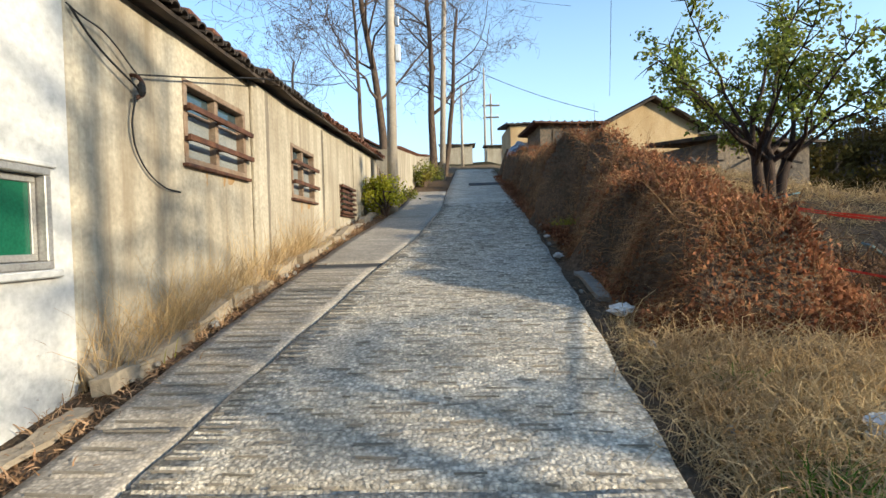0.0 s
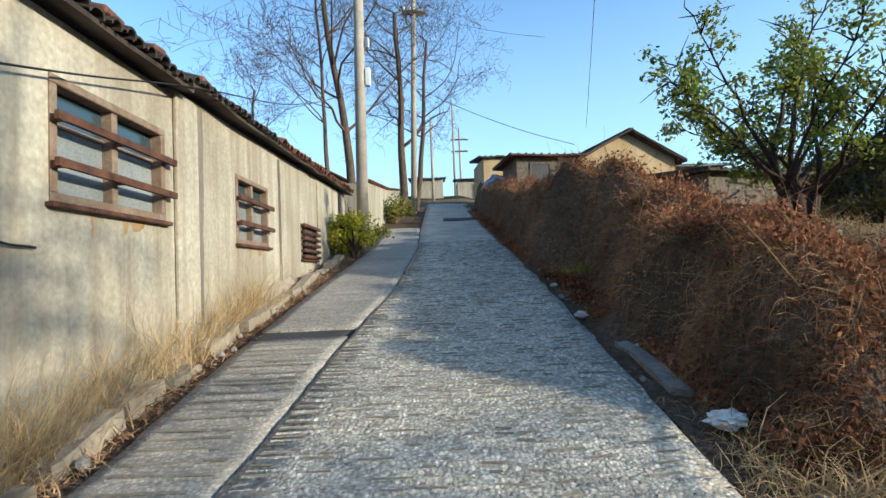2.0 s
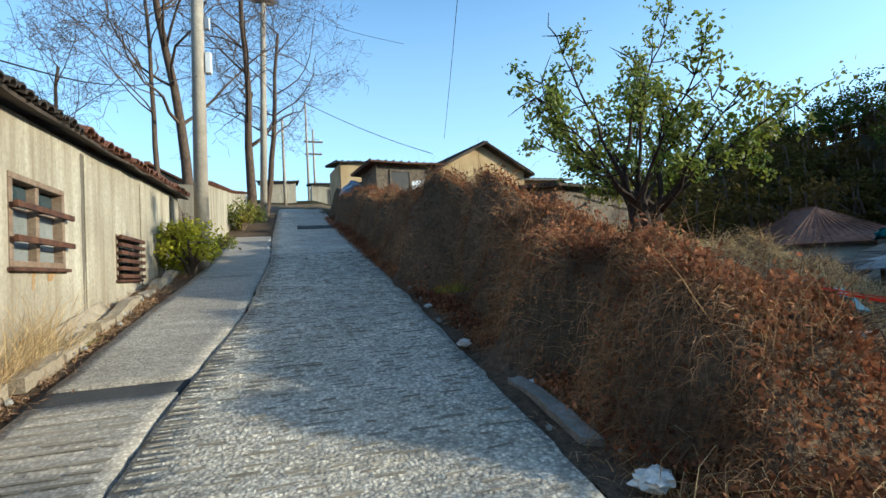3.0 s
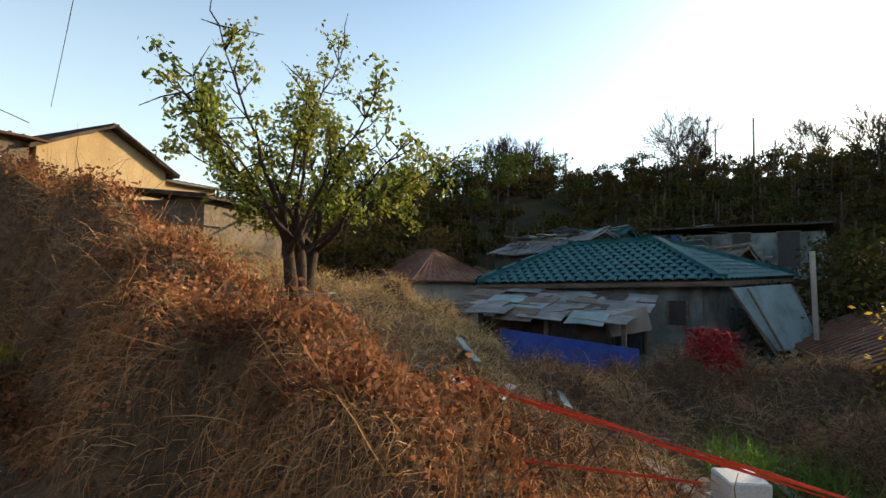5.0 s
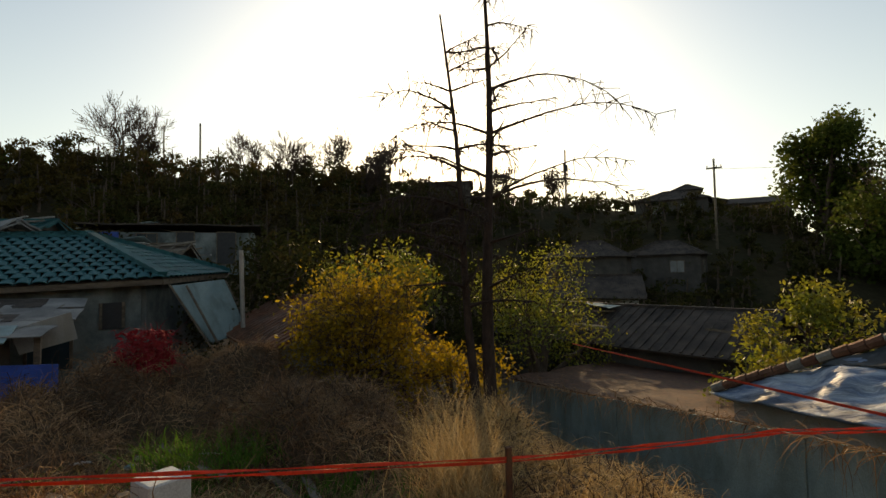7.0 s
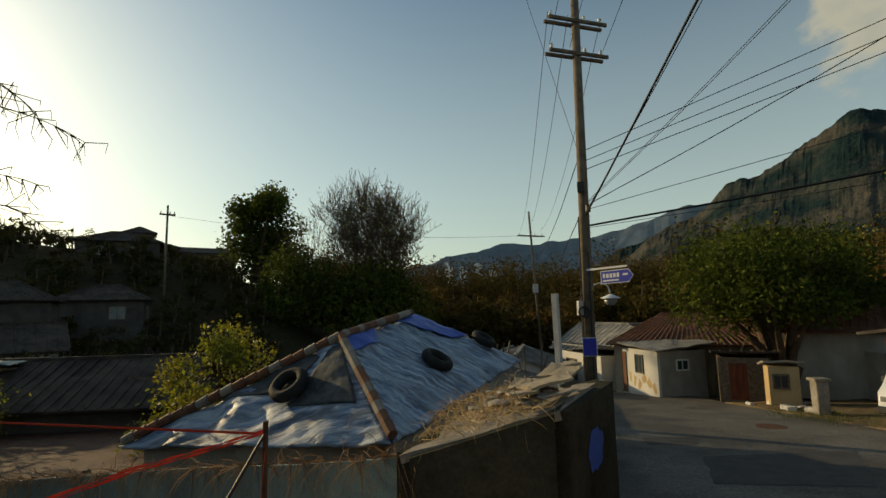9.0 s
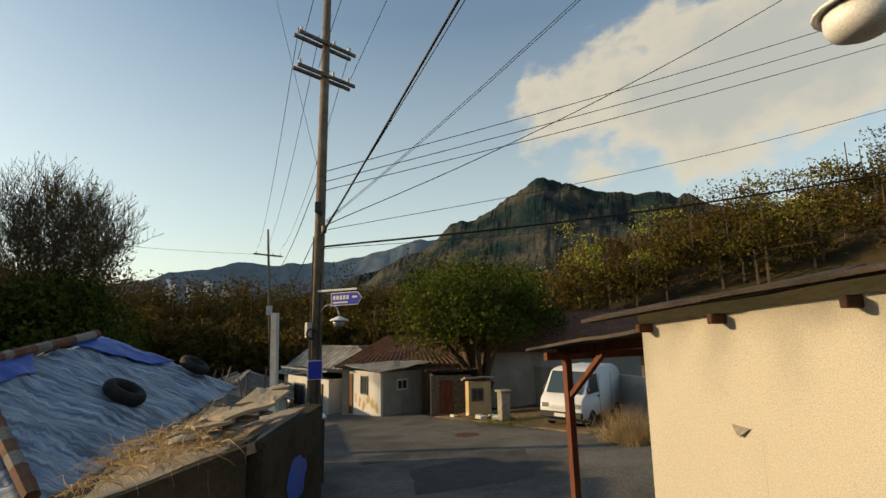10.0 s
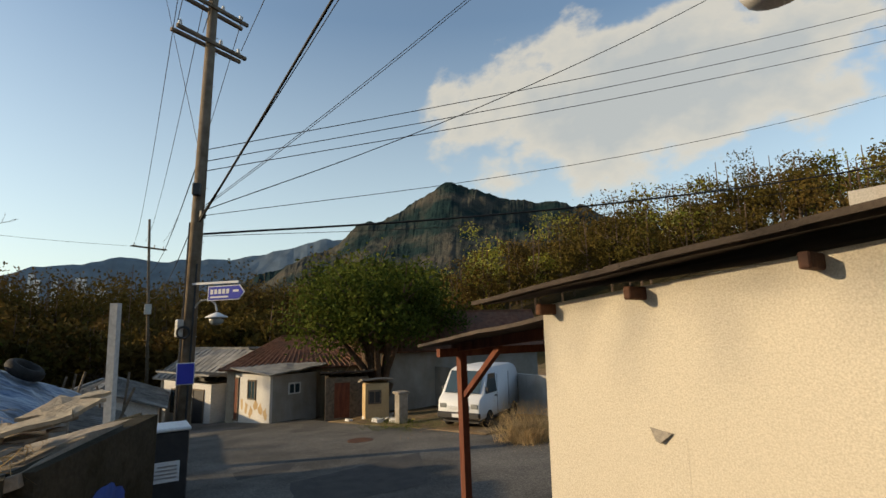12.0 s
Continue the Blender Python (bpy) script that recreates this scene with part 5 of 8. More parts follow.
for y, s in ((3.3, 1), (3.75, 0), (4.05, 1), (4.45, 1), (5.0, 0), (5.75, 1), (8.3, 1)):
    bm = bmesh.new()
    box(bm, -0.12, 0.12, 0, 0.16 + 0.1 * s, 0, 0.055, bevel=0.012)
    bm.transform(pose(-2.38, y, lerp_knots(y, LONG_TOP) + 0.11, 4, 8, 10 * s))
    part("loose_brick", bm, roof_brown, long_roof, "broken red tile lying on the eave")

# cables fixed to the wall by an old iron hook
wall_hook = thing("wall_bracket", "rusted cable hook with knotted wires on the wall", "bracket", (-2.42, 3.65, 2.72))
def bent(pts, r, name, material, parent=None, label=""):
    cu = bpy.data.curves.new(name, "CURVE")
    cu.dimensions, cu.bevel_depth, cu.bevel_resolution, cu.resolution_u = "3D", r, 1, 6
    sp = cu.splines.new("BEZIER")
    sp.bezier_points.add(len(pts) - 1)
    for b, q in zip(sp.bezier_points, pts):
        b.co, b.handle_left_type, b.handle_right_type = q, "AUTO", "AUTO"
    cu.materials.append(material)
    ob = new(name, cu)
    if parent is not None:
        ob.parent = parent
        ob.matrix_parent_inverse = Matrix.Translation(-Vector(parent.location))
    if label:
        ob["label"] = label
    return ob


bent([(-2.47, 3.60, 2.75), (-2.41, 3.60, 2.73), (-2.40, 3.64, 2.63), (-2.42, 3.58, 2.57)], 0.016, "hook", rust, wall_hook)
bent([(-2.41, 3.58, 2.75), (-2.42, 3.28, 2.93), (-2.42, 3.05, 2.96), (-2.43, 2.97, 2.99)], 0.006, "cable", cable_black, wall_hook)
bent([(-2.40, 3.60, 2.63), (-2.42, 3.18, 2.83), (-2.42, 2.99, 2.97)], 0.008, "cable", cable_black, wall_hook)
bent([(-2.41, 3.56, 2.59), (-2.43, 3.54, 2.33), (-2.44, 3.63, 2.13), (-2.44, 3.88, 1.96), (-2.45, 4.15, 1.93)], 0.007, "cable", cable_black, wall_hook)
bent([(-2.41, 3.60, 2.75), (-2.38, 4.50, 3.01), (-2.30, 5.40, 3.29), (-2.10, 8.00, 4.00), (-1.85, 12.60, 5.90)], 0.007, "cable", cable_black, wall_hook)
part("knot", lathe(bmesh.new(), [(0.01, -0.05), (0.03, -0.02), (0.028, 0.03), (0.008, 0.06)], (0.03, -0.05, -0.08), 8), cable_black, wall_hook)

# white house: tall end with a window, low cream part with a tin eave
wall_panel("wall_white", -2.445, 0.3, (1.95, 2.955), [(1.9, 3.55), (3, 3.55)], -0.4, [(2.30, 2.80, 1.36, 1.95)], whitewash, "thickly painted white wall with a window")
ob = tagged(thing("window_4", "aluminium window with green glass", "window", (-2.5, 2.55, 1.36)), kind="structure")
bm = bmesh.new()
for q in ((-0.25, 0.25, 0, 0.045), (-0.25, 0.25, 0.545, 0.59), (-0.25, -0.205, 0.045, 0.545), (0.205, 0.25, 0.045, 0.545)):
    box(bm, -0.06, 0.075, *q, bevel=0.006)
part("window_frame", bm, alu, ob)
bm = bmesh.new()
for q in ((-0.2, 0.2, 0.05, 0.09), (-0.2, 0.2, 0.50, 0.54), (-0.2, -0.165, 0.09, 0.50), (0.165, 0.2, 0.09, 0.50)):
    box(bm, -0.02, 0.02, *q, bevel=0.004)
part("sash", bm, alu, ob)
part("pane", box_bm(-0.005, 0.005, -0.17, 0.17, 0.085, 0.505), glass_green, ob, "green glass")
part("sill", box_bm(0.03, 0.1, -0.29, 0.29, -0.05, -0.003, bevel=0.008), whitewash, ob)
part("hood", box_bm(0.03, 0.08, -0.29, 0.29, 0.593, 0.62, bevel=0.005), whitewash, ob)

CREAM_TOP = [(0.03, 2.19), (1.94, 2.36)]
wall_panel("wall_cream", -2.47, 0.2, (0.03, 1.94), CREAM_TOP, -0.5, [], cream_paint, "sunlit cream painted wall with a peeling patch")
bm = box_bm(-6.5, -2.672, 0.03, 0.2, -0.5, 2.19)
tagged(mesh_object("wall_south", bm, cream_paint), "cream end wall of the low house", "wall", kind="structure")
tagged(mesh_object("wall_back", box_bm(-6.7, -6.5, 0.03, 13.7, -0.5, 3.3), grey_wall), "plain back wall of the houses", "wall", kind="structure")
eave = tagged(thing("roof", "tin roof edge on rafter stubs over the cream wall", "roof"), kind="structure")
bm = bmesh.new()
sheet(bm, [(-2.34, -0.28, 2.21), (-2.34, 1.96, 2.405), (-6.6, 1.96, 2.95), (-6.6, -0.28, 2.75)], 0.02, 12, 0.02)
part("roof_sheet", bm, roof_dark, eave, "dark tin sheet")
for i, (y0, y1) in enumerate(((-0.3, 0.62), (0.55, 1.2), (1.12, 1.97))):
    bm = bmesh.new()
    sheet(bm, [(-2.29, y0, 2.235 + 0.087 * y0 + 0.004 * i), (-2.29, y1, 2.235 + 0.087 * y1 + 0.006 * i), (-2.5, y1, 2.28 + 0.087 * y1), (-2.5, y0, 2.275 + 0.087 * y0)], 0.02, 8, 0.012)
    part("edge_sheet", bm, roof_dark, eave, "curled rusty sheet")
for y in (0.1, 0.58, 1.17, 1.75):
    part("rafter", box_bm(-2.5, -2.37, y - 0.016, y + 0.016, 2.135 + 0.087 * y, 2.185 + 0.087 * y, bevel=0.005), rust, eave, "cut rafter stub")
patch_plate = thing("wall_patch", "cracked square render patch flaking off the wall", "patch", (-2.468, 0.62, 1.5))
part("render_patch", box_bm(-0.006, -0.0012, -0.10, 0.09, -0.22, 0.2), cream_paint, patch_plate)
bm = bmesh.new()
sheet(bm, [(0.008, -0.05, 0.215), (0.008, 0.04, 0.205), (0.02, -0.005, 0.165), (0.02, -0.02, 0.17)], 0.006, 3, 0.01)
part("flake", bm, grey_stone, patch_plate, "lifted grey flake of render")

porch = thing("porch", "red-brown timber porch with a tin roof", "porch", (-4.1, -3.0, ground_z(-4.1, -3)))
o = Vector(porch.location)


def porch_beam(name, a, b, w, h, material=timber, label=""):
    bm = beam(bmesh.new(), Vector(a) - o, Vector(b) - o, w, h)
    part(name, bm, material, porch, label)


porch_beam("post", (-4.1, -2.95, ground_z(-4.1, -3) - 0.05), (-4.06, -2.95, 1.78), 0.085, 0.085)
porch_beam("post", (-6.4, -2.95, ground_z(-6.4, -3) - 0.05), (-6.4, -2.95, 1.78), 0.085, 0.085)
porch_beam("purlin", (-3.75, -2.95, 1.82), (-6.6, -2.95, 1.82), 0.07, 0.09)
porch_beam("rafter", (-4.06, -3.1, 1.86), (-3.4, 0.02, 2.14), 0.06, 0.09)
porch_beam("brace", (-4.07, -2.9, 1.35), (-3.85, -2.0, 1.9), 0.05, 0.06)
porch_beam("brace", (-3.5, -0.3, 1.7), (-3.7, -1.2, 2.02), 0.05, 0.06)
bm = bmesh.new()
sheet(bm, [Vector(q) - o for q in ((-3.72, -3.35, 1.88), (-3.0, 0.02, 2.2), (-6.7, 0.02, 2.2), (-6.7, -3.35, 1.88))], 0.03, 10, 0.02)
part("roof_sheet", bm, roof_dark, porch, "dark tin roof")


# ---- poles and cables ----
def utility_pole(label, x, y, z0, z1, r0, r1, lean=(0, 0), arms=(), boxes=(), group="utility poles"):
    ob = thing("utility_pole", label, "utility pole", (x, y, z0), group)
    h = z1 - z0
    top = Vector((lean[0], lean[1], h))
    part("pole", tube_bm(bmesh.new(), (0, 0, -0.3), top, r0, r1, 12), pole_dark if y < -5 else pole_concrete, ob, "", True)

    def on(z):
        return top * ((z - z0) / h)

    for z, half, ang in arms:
        c = on(z)
        d = Vector((math.cos(ang), math.sin(ang), 0))
        for s in (-0.13, 0.13):
            off = Vector((-d.y, d.x, 0)) * s
            a = part("crossarm", beam(bmesh.new(), c - d * half + off, c + d * half + off, 0.075, 0.09), pole_dark, ob, "dark weathered crossarm")
        for k in (-0.85, -0.3, 0.85):
            q = c + d * half * k
            part("insulator", lathe(bmesh.new(), [(0.025, 0), (0.06, 0.04), (0.03, 0.08), (0.06, 0.12), (0.03, 0.16), (0.045, 0.2), (0.01, 0.24)], q + Vector((0, 0, 0.05)), 10), sign_white, ob, "porcelain insulator", True)
    for z, w, d_, hh, ang, m in boxes:
        bm = box_bm(-w / 2, w / 2, -d_ / 2, d_ / 2, -hh / 2, hh / 2, bevel=0.015)
        bm.transform(Matrix.Translation(on(z) + Vector((math.cos(ang), math.sin(ang), 0)) * (r0 + d_ * 0.4)) @ pose(0, 0, 0, 0, 0, math.degrees(ang) - 90))
        part("junction_box", bm, m, ob, "small box strapped to the pole")
    for z in np.arange(z0 + 2.2, z1 - 0.4, 0.45):
        c = on(z)
        s = 1 if int(z * 10) % 2 else -1
        part("step_bolt", tube_bm(bmesh.new(), c, c + Vector((0.17 * s, 0.05, 0)), 0.009, 0.009, 5), chrome, ob)
    return ob


utility_pole("grey concrete utility pole beside the plastered wall", -1.9, 12.7, 2.15, 11.4, 0.14, 0.10, (0.12, 0), boxes=[(6.2, 0.14, 0.12, 0.42, 0.0, sign_white), (7.0, 0.1, 0.1, 0.25, 0.0, chrome)])
utility_pole("grey concrete utility pole higher up the lane", -1.15, 23.9, 4.2, 14.2, 0.15, 0.10, (0.35, 0), arms=[(13.6, 0.5, 0.2)])
utility_pole("slim utility pole at the lane's crest", -0.2, 33.6, 6.0, 11.5, 0.1, 0.07)
utility_pole("slim far utility pole", 1.85, 46.3, 7.2, 17.0, 0.12, 0.08)
utility_pole("far utility pole with crossarms", 2.7, 51.3, 7.4, 16.0, 0.12, 0.09, arms=[(14.8, 0.9, 0.1), (13.6, 0.8, 0.1)])
main_pole = utility_pole("tall concrete utility pole with double crossarms", -2.1, -11.3, -1.1, 12.2, 0.17, 0.11, (-0.18, -0.1), arms=[(10.45, 0.95, 0.42), (9.45, 0.95, 0.42)],
                         boxes=[(5.5, 0.18, 0.16, 0.3, 1.2, black_plastic), (2.2, 0.16, 0.14, 0.4, 0.3, chrome), (4.9, 0.12, 0.1, 0.2, 2.0, black_plastic)])
part("notice", box_bm(-0.17, 0.17, 0.185, 0.2, 2.05, 2.5, bevel=0.004), sign_blue, main_pole, "grey-blue notice board")
part("notice_edge", box_bm(-0.19, 0.19, 0.175, 0.184, 2.03, 2.52), sign_white, main_pole)
bm = bmesh.new()
for i in range(14):
    a, b = i * 2 * math.pi / 14, (i + 1) * 2 * math.pi / 14
    tube_bm(bm, (0.1 + 0.13 * math.cos(a), 0.2, 3.2 + 0.13 * math.sin(a)), (0.1 + 0.13 * math.cos(b), 0.2, 3.2 + 0.13 * math.sin(b)), 0.028, 0.028, 6)
part("cable_coil", bm, black_plastic, main_pole, "coil of spare black cable")
for i, (dx, dy) in enumerate(((0.15, 0.1), (-0.05, 0.17), (0.17, -0.02))):
    part("conduit", tube_bm(bmesh.new(), (dx, dy, 0), (dx - 0.06, dy - 0.05, 5.8 - i), 0.025, 0.02, 6), black_plastic, main_pole)
utility_pole("leaning utility pole far down the street", -3.0, -45.4, -3.8, 11.2, 0.13, 0.09, (0.8, 1.5), arms=[(8.9, 1.4, 0.5)], boxes=[(4.0, 0.5, 0.4, 0.8, 1.5, chrome)])
utility_pole("far utility pole on the hill", 28.5, -35.6, 2.5, 11.6, 0.11, 0.08, arms=[(10.8, 0.6, 0.7)])
utility_pole("far pole with a box on the hill", 43.2, -31.8, 9.5, 15.5, 0.12, 0.09, boxes=[(13.4, 0.5, 0.4, 0.7, 2.5, black_plastic)])
utility_pole("slim far pole on the skyline", 64.0, 8.0, 13.8, 19.6, 0.1, 0.08)
utility_pole("far double pole on the skyline", 64.5, 4.3, 13.8, 20.4, 0.14, 0.1)

# street name sign on the main pole
sign = thing("street_sign", "blue arrow-shaped street name sign with white letters", "street sign", (-2.15, -11.2, 3.3))
so = Vector(sign.location)
P0, P1 = Vector((-2.46, -10.88, 2.98)), Vector((-3.01, -10.38, 3.0))
su = (P1 - P0).normalized()
sn = Vector((su.y, -su.x, 0)).normalized()
sn = sn if sn.y > 0 else -sn


def sign_plate(u0, u1, z0, z1, depth, point=0.0):
    bm = bmesh.new()
    prof = [(u0, z0), (u1, z0), (u1 + point, (z0 + z1) / 2), (u1, z1), (u0, z1)] if point else [(u0, z0), (u1, z0), (u1, z1), (u0, z1)]
    fr = [bm.verts.new(P0 - so + su * a + Vector((0, 0, b)) + sn * depth) for a, b in prof]
    bk = [bm.verts.new(v.co - sn * 0.006) for v in fr]
    bm.faces.new(fr)
    bm.faces.new(bk[::-1])
    for i in range(len(fr)):
        j = (i + 1) % len(fr)
        bm.faces.new((fr[i], bk[i], bk[j], fr[j]))
    return bm


part("border", sign_plate(-0.02, 0.78, -0.17, 0.17, 0.0, 0.13), sign_white, sign, "white border")
part("plate", sign_plate(0.0, 0.765, -0.15, 0.15, 0.007, 0.115), sign_blue, sign, "blue plate")
for i in range(5):
    part("letter_bar", sign_plate(0.05 + i * 0.1, 0.12 + i * 0.1, -0.02, 0.09, 0.012), sign_white, sign)
part("letter_bar", sign_plate(0.05, 0.5, -0.11, -0.07, 0.012), sign_white, sign)
part("letter_bar", sign_plate(0.62, 0.76, 0.01, 0.06, 0.012), sign_white, sign)
part("arm", beam(bmesh.new(), Vector((0, 0, 0)) + Vector((0, 0, -0.08)), P1 - so + Vector((0, 0, 0.24)), 0.035, 0.05), sign_white, sign, "white bracket arm")

lamp = thing("street_lamp", "old street lamp with a white bowl shade", "street lamp", (-2.15, -11.2, 2.9))
bent([(-2.2, -11.2, 2.65), (-2.35, -11.05, 2.83), (-2.58, -10.88, 2.78), (-2.65, -10.83, 2.58)], 0.02, "arm", chrome, lamp)
part("shade", lathe(bmesh.new(), [(0.03, 0.1), (0.07, 0.08), (0.24, 0.0), (0.25, -0.02), (0.22, -0.02), (0.03, 0.05)], (-0.5, 0.37, -0.45), 16), sign_white, lamp, "", True)
part("bowl", lathe(bmesh.new(), [(0.17, -0.03), (0.16, -0.12), (0.1, -0.18), (0.01, -0.2)], (-0.5, 0.37, -0.45), 14), glass_milky, lamp, "cloudy glass bowl", True)
lamp2 = thing("street_lamp", "hanging lamp with a translucent bowl over the cream roof", "street lamp", (-4.1, 0.56, 2.34))
part("pole", tube_bm(bmesh.new(), (-0.15, 1.1, 0), (-0.15, 1.1, 2.2), 0.03, 0.03, 8), chrome, lamp2)
part("arm", tube_bm(bmesh.new(), (-0.15, 1.1, 2.15), (0, 0, 2.15), 0.02, 0.02, 8), chrome, lamp2)
part("shade", lathe(bmesh.new(), [(0.03, 0.16), (0.1, 0.12), (0.27, 0.02), (0.27, 0.0), (0.25, 0.0), (0.05, 0.1)], (0, 0, 1.95), 18), sign_white, lamp2, "", True)
part("bowl", lathe(bmesh.new(), [(0.21, -0.005), (0.21, -0.1), (0.18, -0.16), (0.1, -0.2), (0.01, -0.21)], (0, 0, 1.95), 18), sign_white, lamp2, "cloudy plastic bowl", True)
for i in range(3):
    bent([(-4.35 + 0.08 * i, 0.47, 4.36), (-4.15, 0.62 + 0.1 * i, 4.53 + 0.05 * i), (-3.85, 0.87 + 0.1 * i, 4.38)], 0.006, "wire", cable_black, lamp2)


# ---- overhead cables ----
def cable(a, b, sag=0.3, r=0.009, label="thin black overhead cable"):
    a, b = Vector(a), Vector(b)
    pts = [a.lerp(b, t) - Vector((0, 0, sag * 4 * t * (1 - t))) for t in (0, 0.25, 0.5, 0.75, 1)]
    return tagged(bent(pts, r, "overhead_cable", cable_black), label, "cable", "overhead cables")


def beyond(a, b, k):
    return Vector(a) + (Vector(b) - Vector(a)) * k


HUB = (-2.2, -11.35, 4.7)
cable((-2.2, -11.4, 4.45), beyond((-2.2, -11.4, 4.45), (-22.11, -3.57, 7.47), 1.2), 0.45, 0.028, "thick sagging black cable bundle")
cable((-2.2, -11.4, 4.4), beyond((-2.2, -11.4, 4.4), (-22.11, -3.6, 7.2), 1.2), 0.6, 0.008)
for z, e in ((6.6, 14.87), (6.3, 14.16), (6.05, 13.52)):
    cable((-2.25, -11.4, z), beyond((-2.25, -11.4, z), (-26.15, -3.87, e), 1.3), 0.35, 0.011, "power line from the main pole")
cable((-2.2, -11.4, 5.0), beyond((-2.2, -11.4, 5.0), (-14.76, -6.0, 12.1), 1.4), 0.6, 0.012)
cable((-2.2, -11.4, 5.05), beyond((-2.2, -11.4, 5.05), (-5.9, -5.62, 8.56), 1.9), 0.25, 0.007)
cable((-2.2, -11.4, 5.0), beyond((-2.2, -11.4, 5.0), (-5.96, -5.58, 8.55), 1.9), 0.25, 0.007)
cable(HUB, beyond(HUB, (-3.11, -4.82, 7.02), 1.6), 0.05, 0.026, "thick black cable rising from the main pole")
cable((-2.15, -11.3, 4.7), beyond((-2.15, -11.3, 4.7), (-3.2, -4.79, 7.04), 1.6), 0.05, 0.009)
cable((-2.2, -11.4, 4.9), beyond((-2.2, -11.4, 4.9), (-26.08, -4.18, 11.57), 1.3), 0.8, 0.009)
for dx in (-0.8, 0.2, 0.8):
    cable((-2.25 + dx, -11.4 + dx * 0.4, 10.7), (-2.3 + dx * 1.2, -43.9, 9.4), 1.2, 0.01)
    cable((-2.25 + dx, -11.4 + dx * 0.4, 9.7), (-2.6 + dx * 0.8, 12.7, 11.2), 0.5, 0.009)
cable((-2.2, -11.4, 6.6), (-2.3, -43.9, 7.0), 1.0, 0.014)
cable((-2.2, -11.4, 5.0), (-2.4, -44.2, 5.4), 1.2, 0.014)
cable((-2.15, -11.3, 6.4), (-0.89, -13.3, 13.0), 0.0, 0.007)
cable((-2.3, -43.9, 8.9), (28.5, -35.6, 10.7), 0.8, 0.012)
cable((-1.2, 12.7, 9.6), (-0.8, 23.9, 12.6), 0.5, 0.012)
cable((-1.8, 12.7, 9.0), (-0.9, 23.9, 11.8), 0.6, 0.009)
cable((-0.8, 23.9, 10.1), (6.1, 23.1, 7.0), 0.25, 0.014, "drooping service cable to the ochre house")
cable((2.2, 7.0, 9.5), (6.3, 22.0, 7.4), 0.15, 0.008)
cable((-0.8, 23.9, 13.7), (4.5, 21.0, 10.9), 0.2, 0.007)
cable((-0.8, 23.9, 12.5), (1.9, 46.3, 15), 0.8, 0.01)
cable((-0.8, 23.9, 10.0), (2.75, 51.3, 13.6), 1.2, 0.01)


# ---- houses ----
def local(cx, cy, z, yaw):
    return Matrix.Translation((cx, cy, z)) @ Matrix.Rotation(radians(yaw), 4, "Z")


def opening_parts(ob, kind, x, y, z, w, h, face, frame_mat, fill_mat):
    """A door or window set a little into a house's wall; face: 'x+', 'x-', 'y+' or 'y-' in the house's own axes."""
    axis, s = face[0], 1 if face[1] == "+" else -1

    def bx(a0, a1, z0, z1, d0, d1):
        lo, hi = min(s * d0, s * d1), max(s * d0, s * d1)
        return box_bm(x + lo, x + hi, y + a0, y + a1, z + z0, z + z1) if axis == "x" else box_bm(x + a0, x + a1, y + lo, y + hi, z + z0, z + z1)

    leaf = part(kind, bx(-w / 2, w / 2, 0, h, 0.003, 0.02), fill_mat, ob)
    for a0, a1, z0, z1 in ((-w / 2 - 0.05, w / 2 + 0.05, h, h + 0.06), (-w / 2 - 0.05, w / 2 + 0.05, -0.05, 0), (-w / 2 - 0.05, -w / 2, 0, h), (w / 2, w / 2 + 0.05, 0, h)):
        part("frame", bx(a0, a1, z0, z1, 0.004, 0.05), frame_mat, leaf)
    if kind == "window":
        part("glazing_bar", bx(-0.018, 0.018, 0, h, 0.021, 0.035), frame_mat, leaf)


def ribs_on(bm, a, b, c, d, step, size):
    """Raised ribs up a roof face a-b (eave) to d-c (ridge side)."""
    a, b, c, d = Vector(a), Vector(b), Vector(c), Vector(d)
    n = max(2, int((b - a).length / step))
    for i in range(n + 1):
        t = i / n
        p, q = a.lerp(b, t), d.lerp(c, t)
        if (q - p).length > 0.2:
            beam(bm, p + Vector((0, 0, size * 0.5)), q + Vector((0, 0, size * 0.5)), size, size)


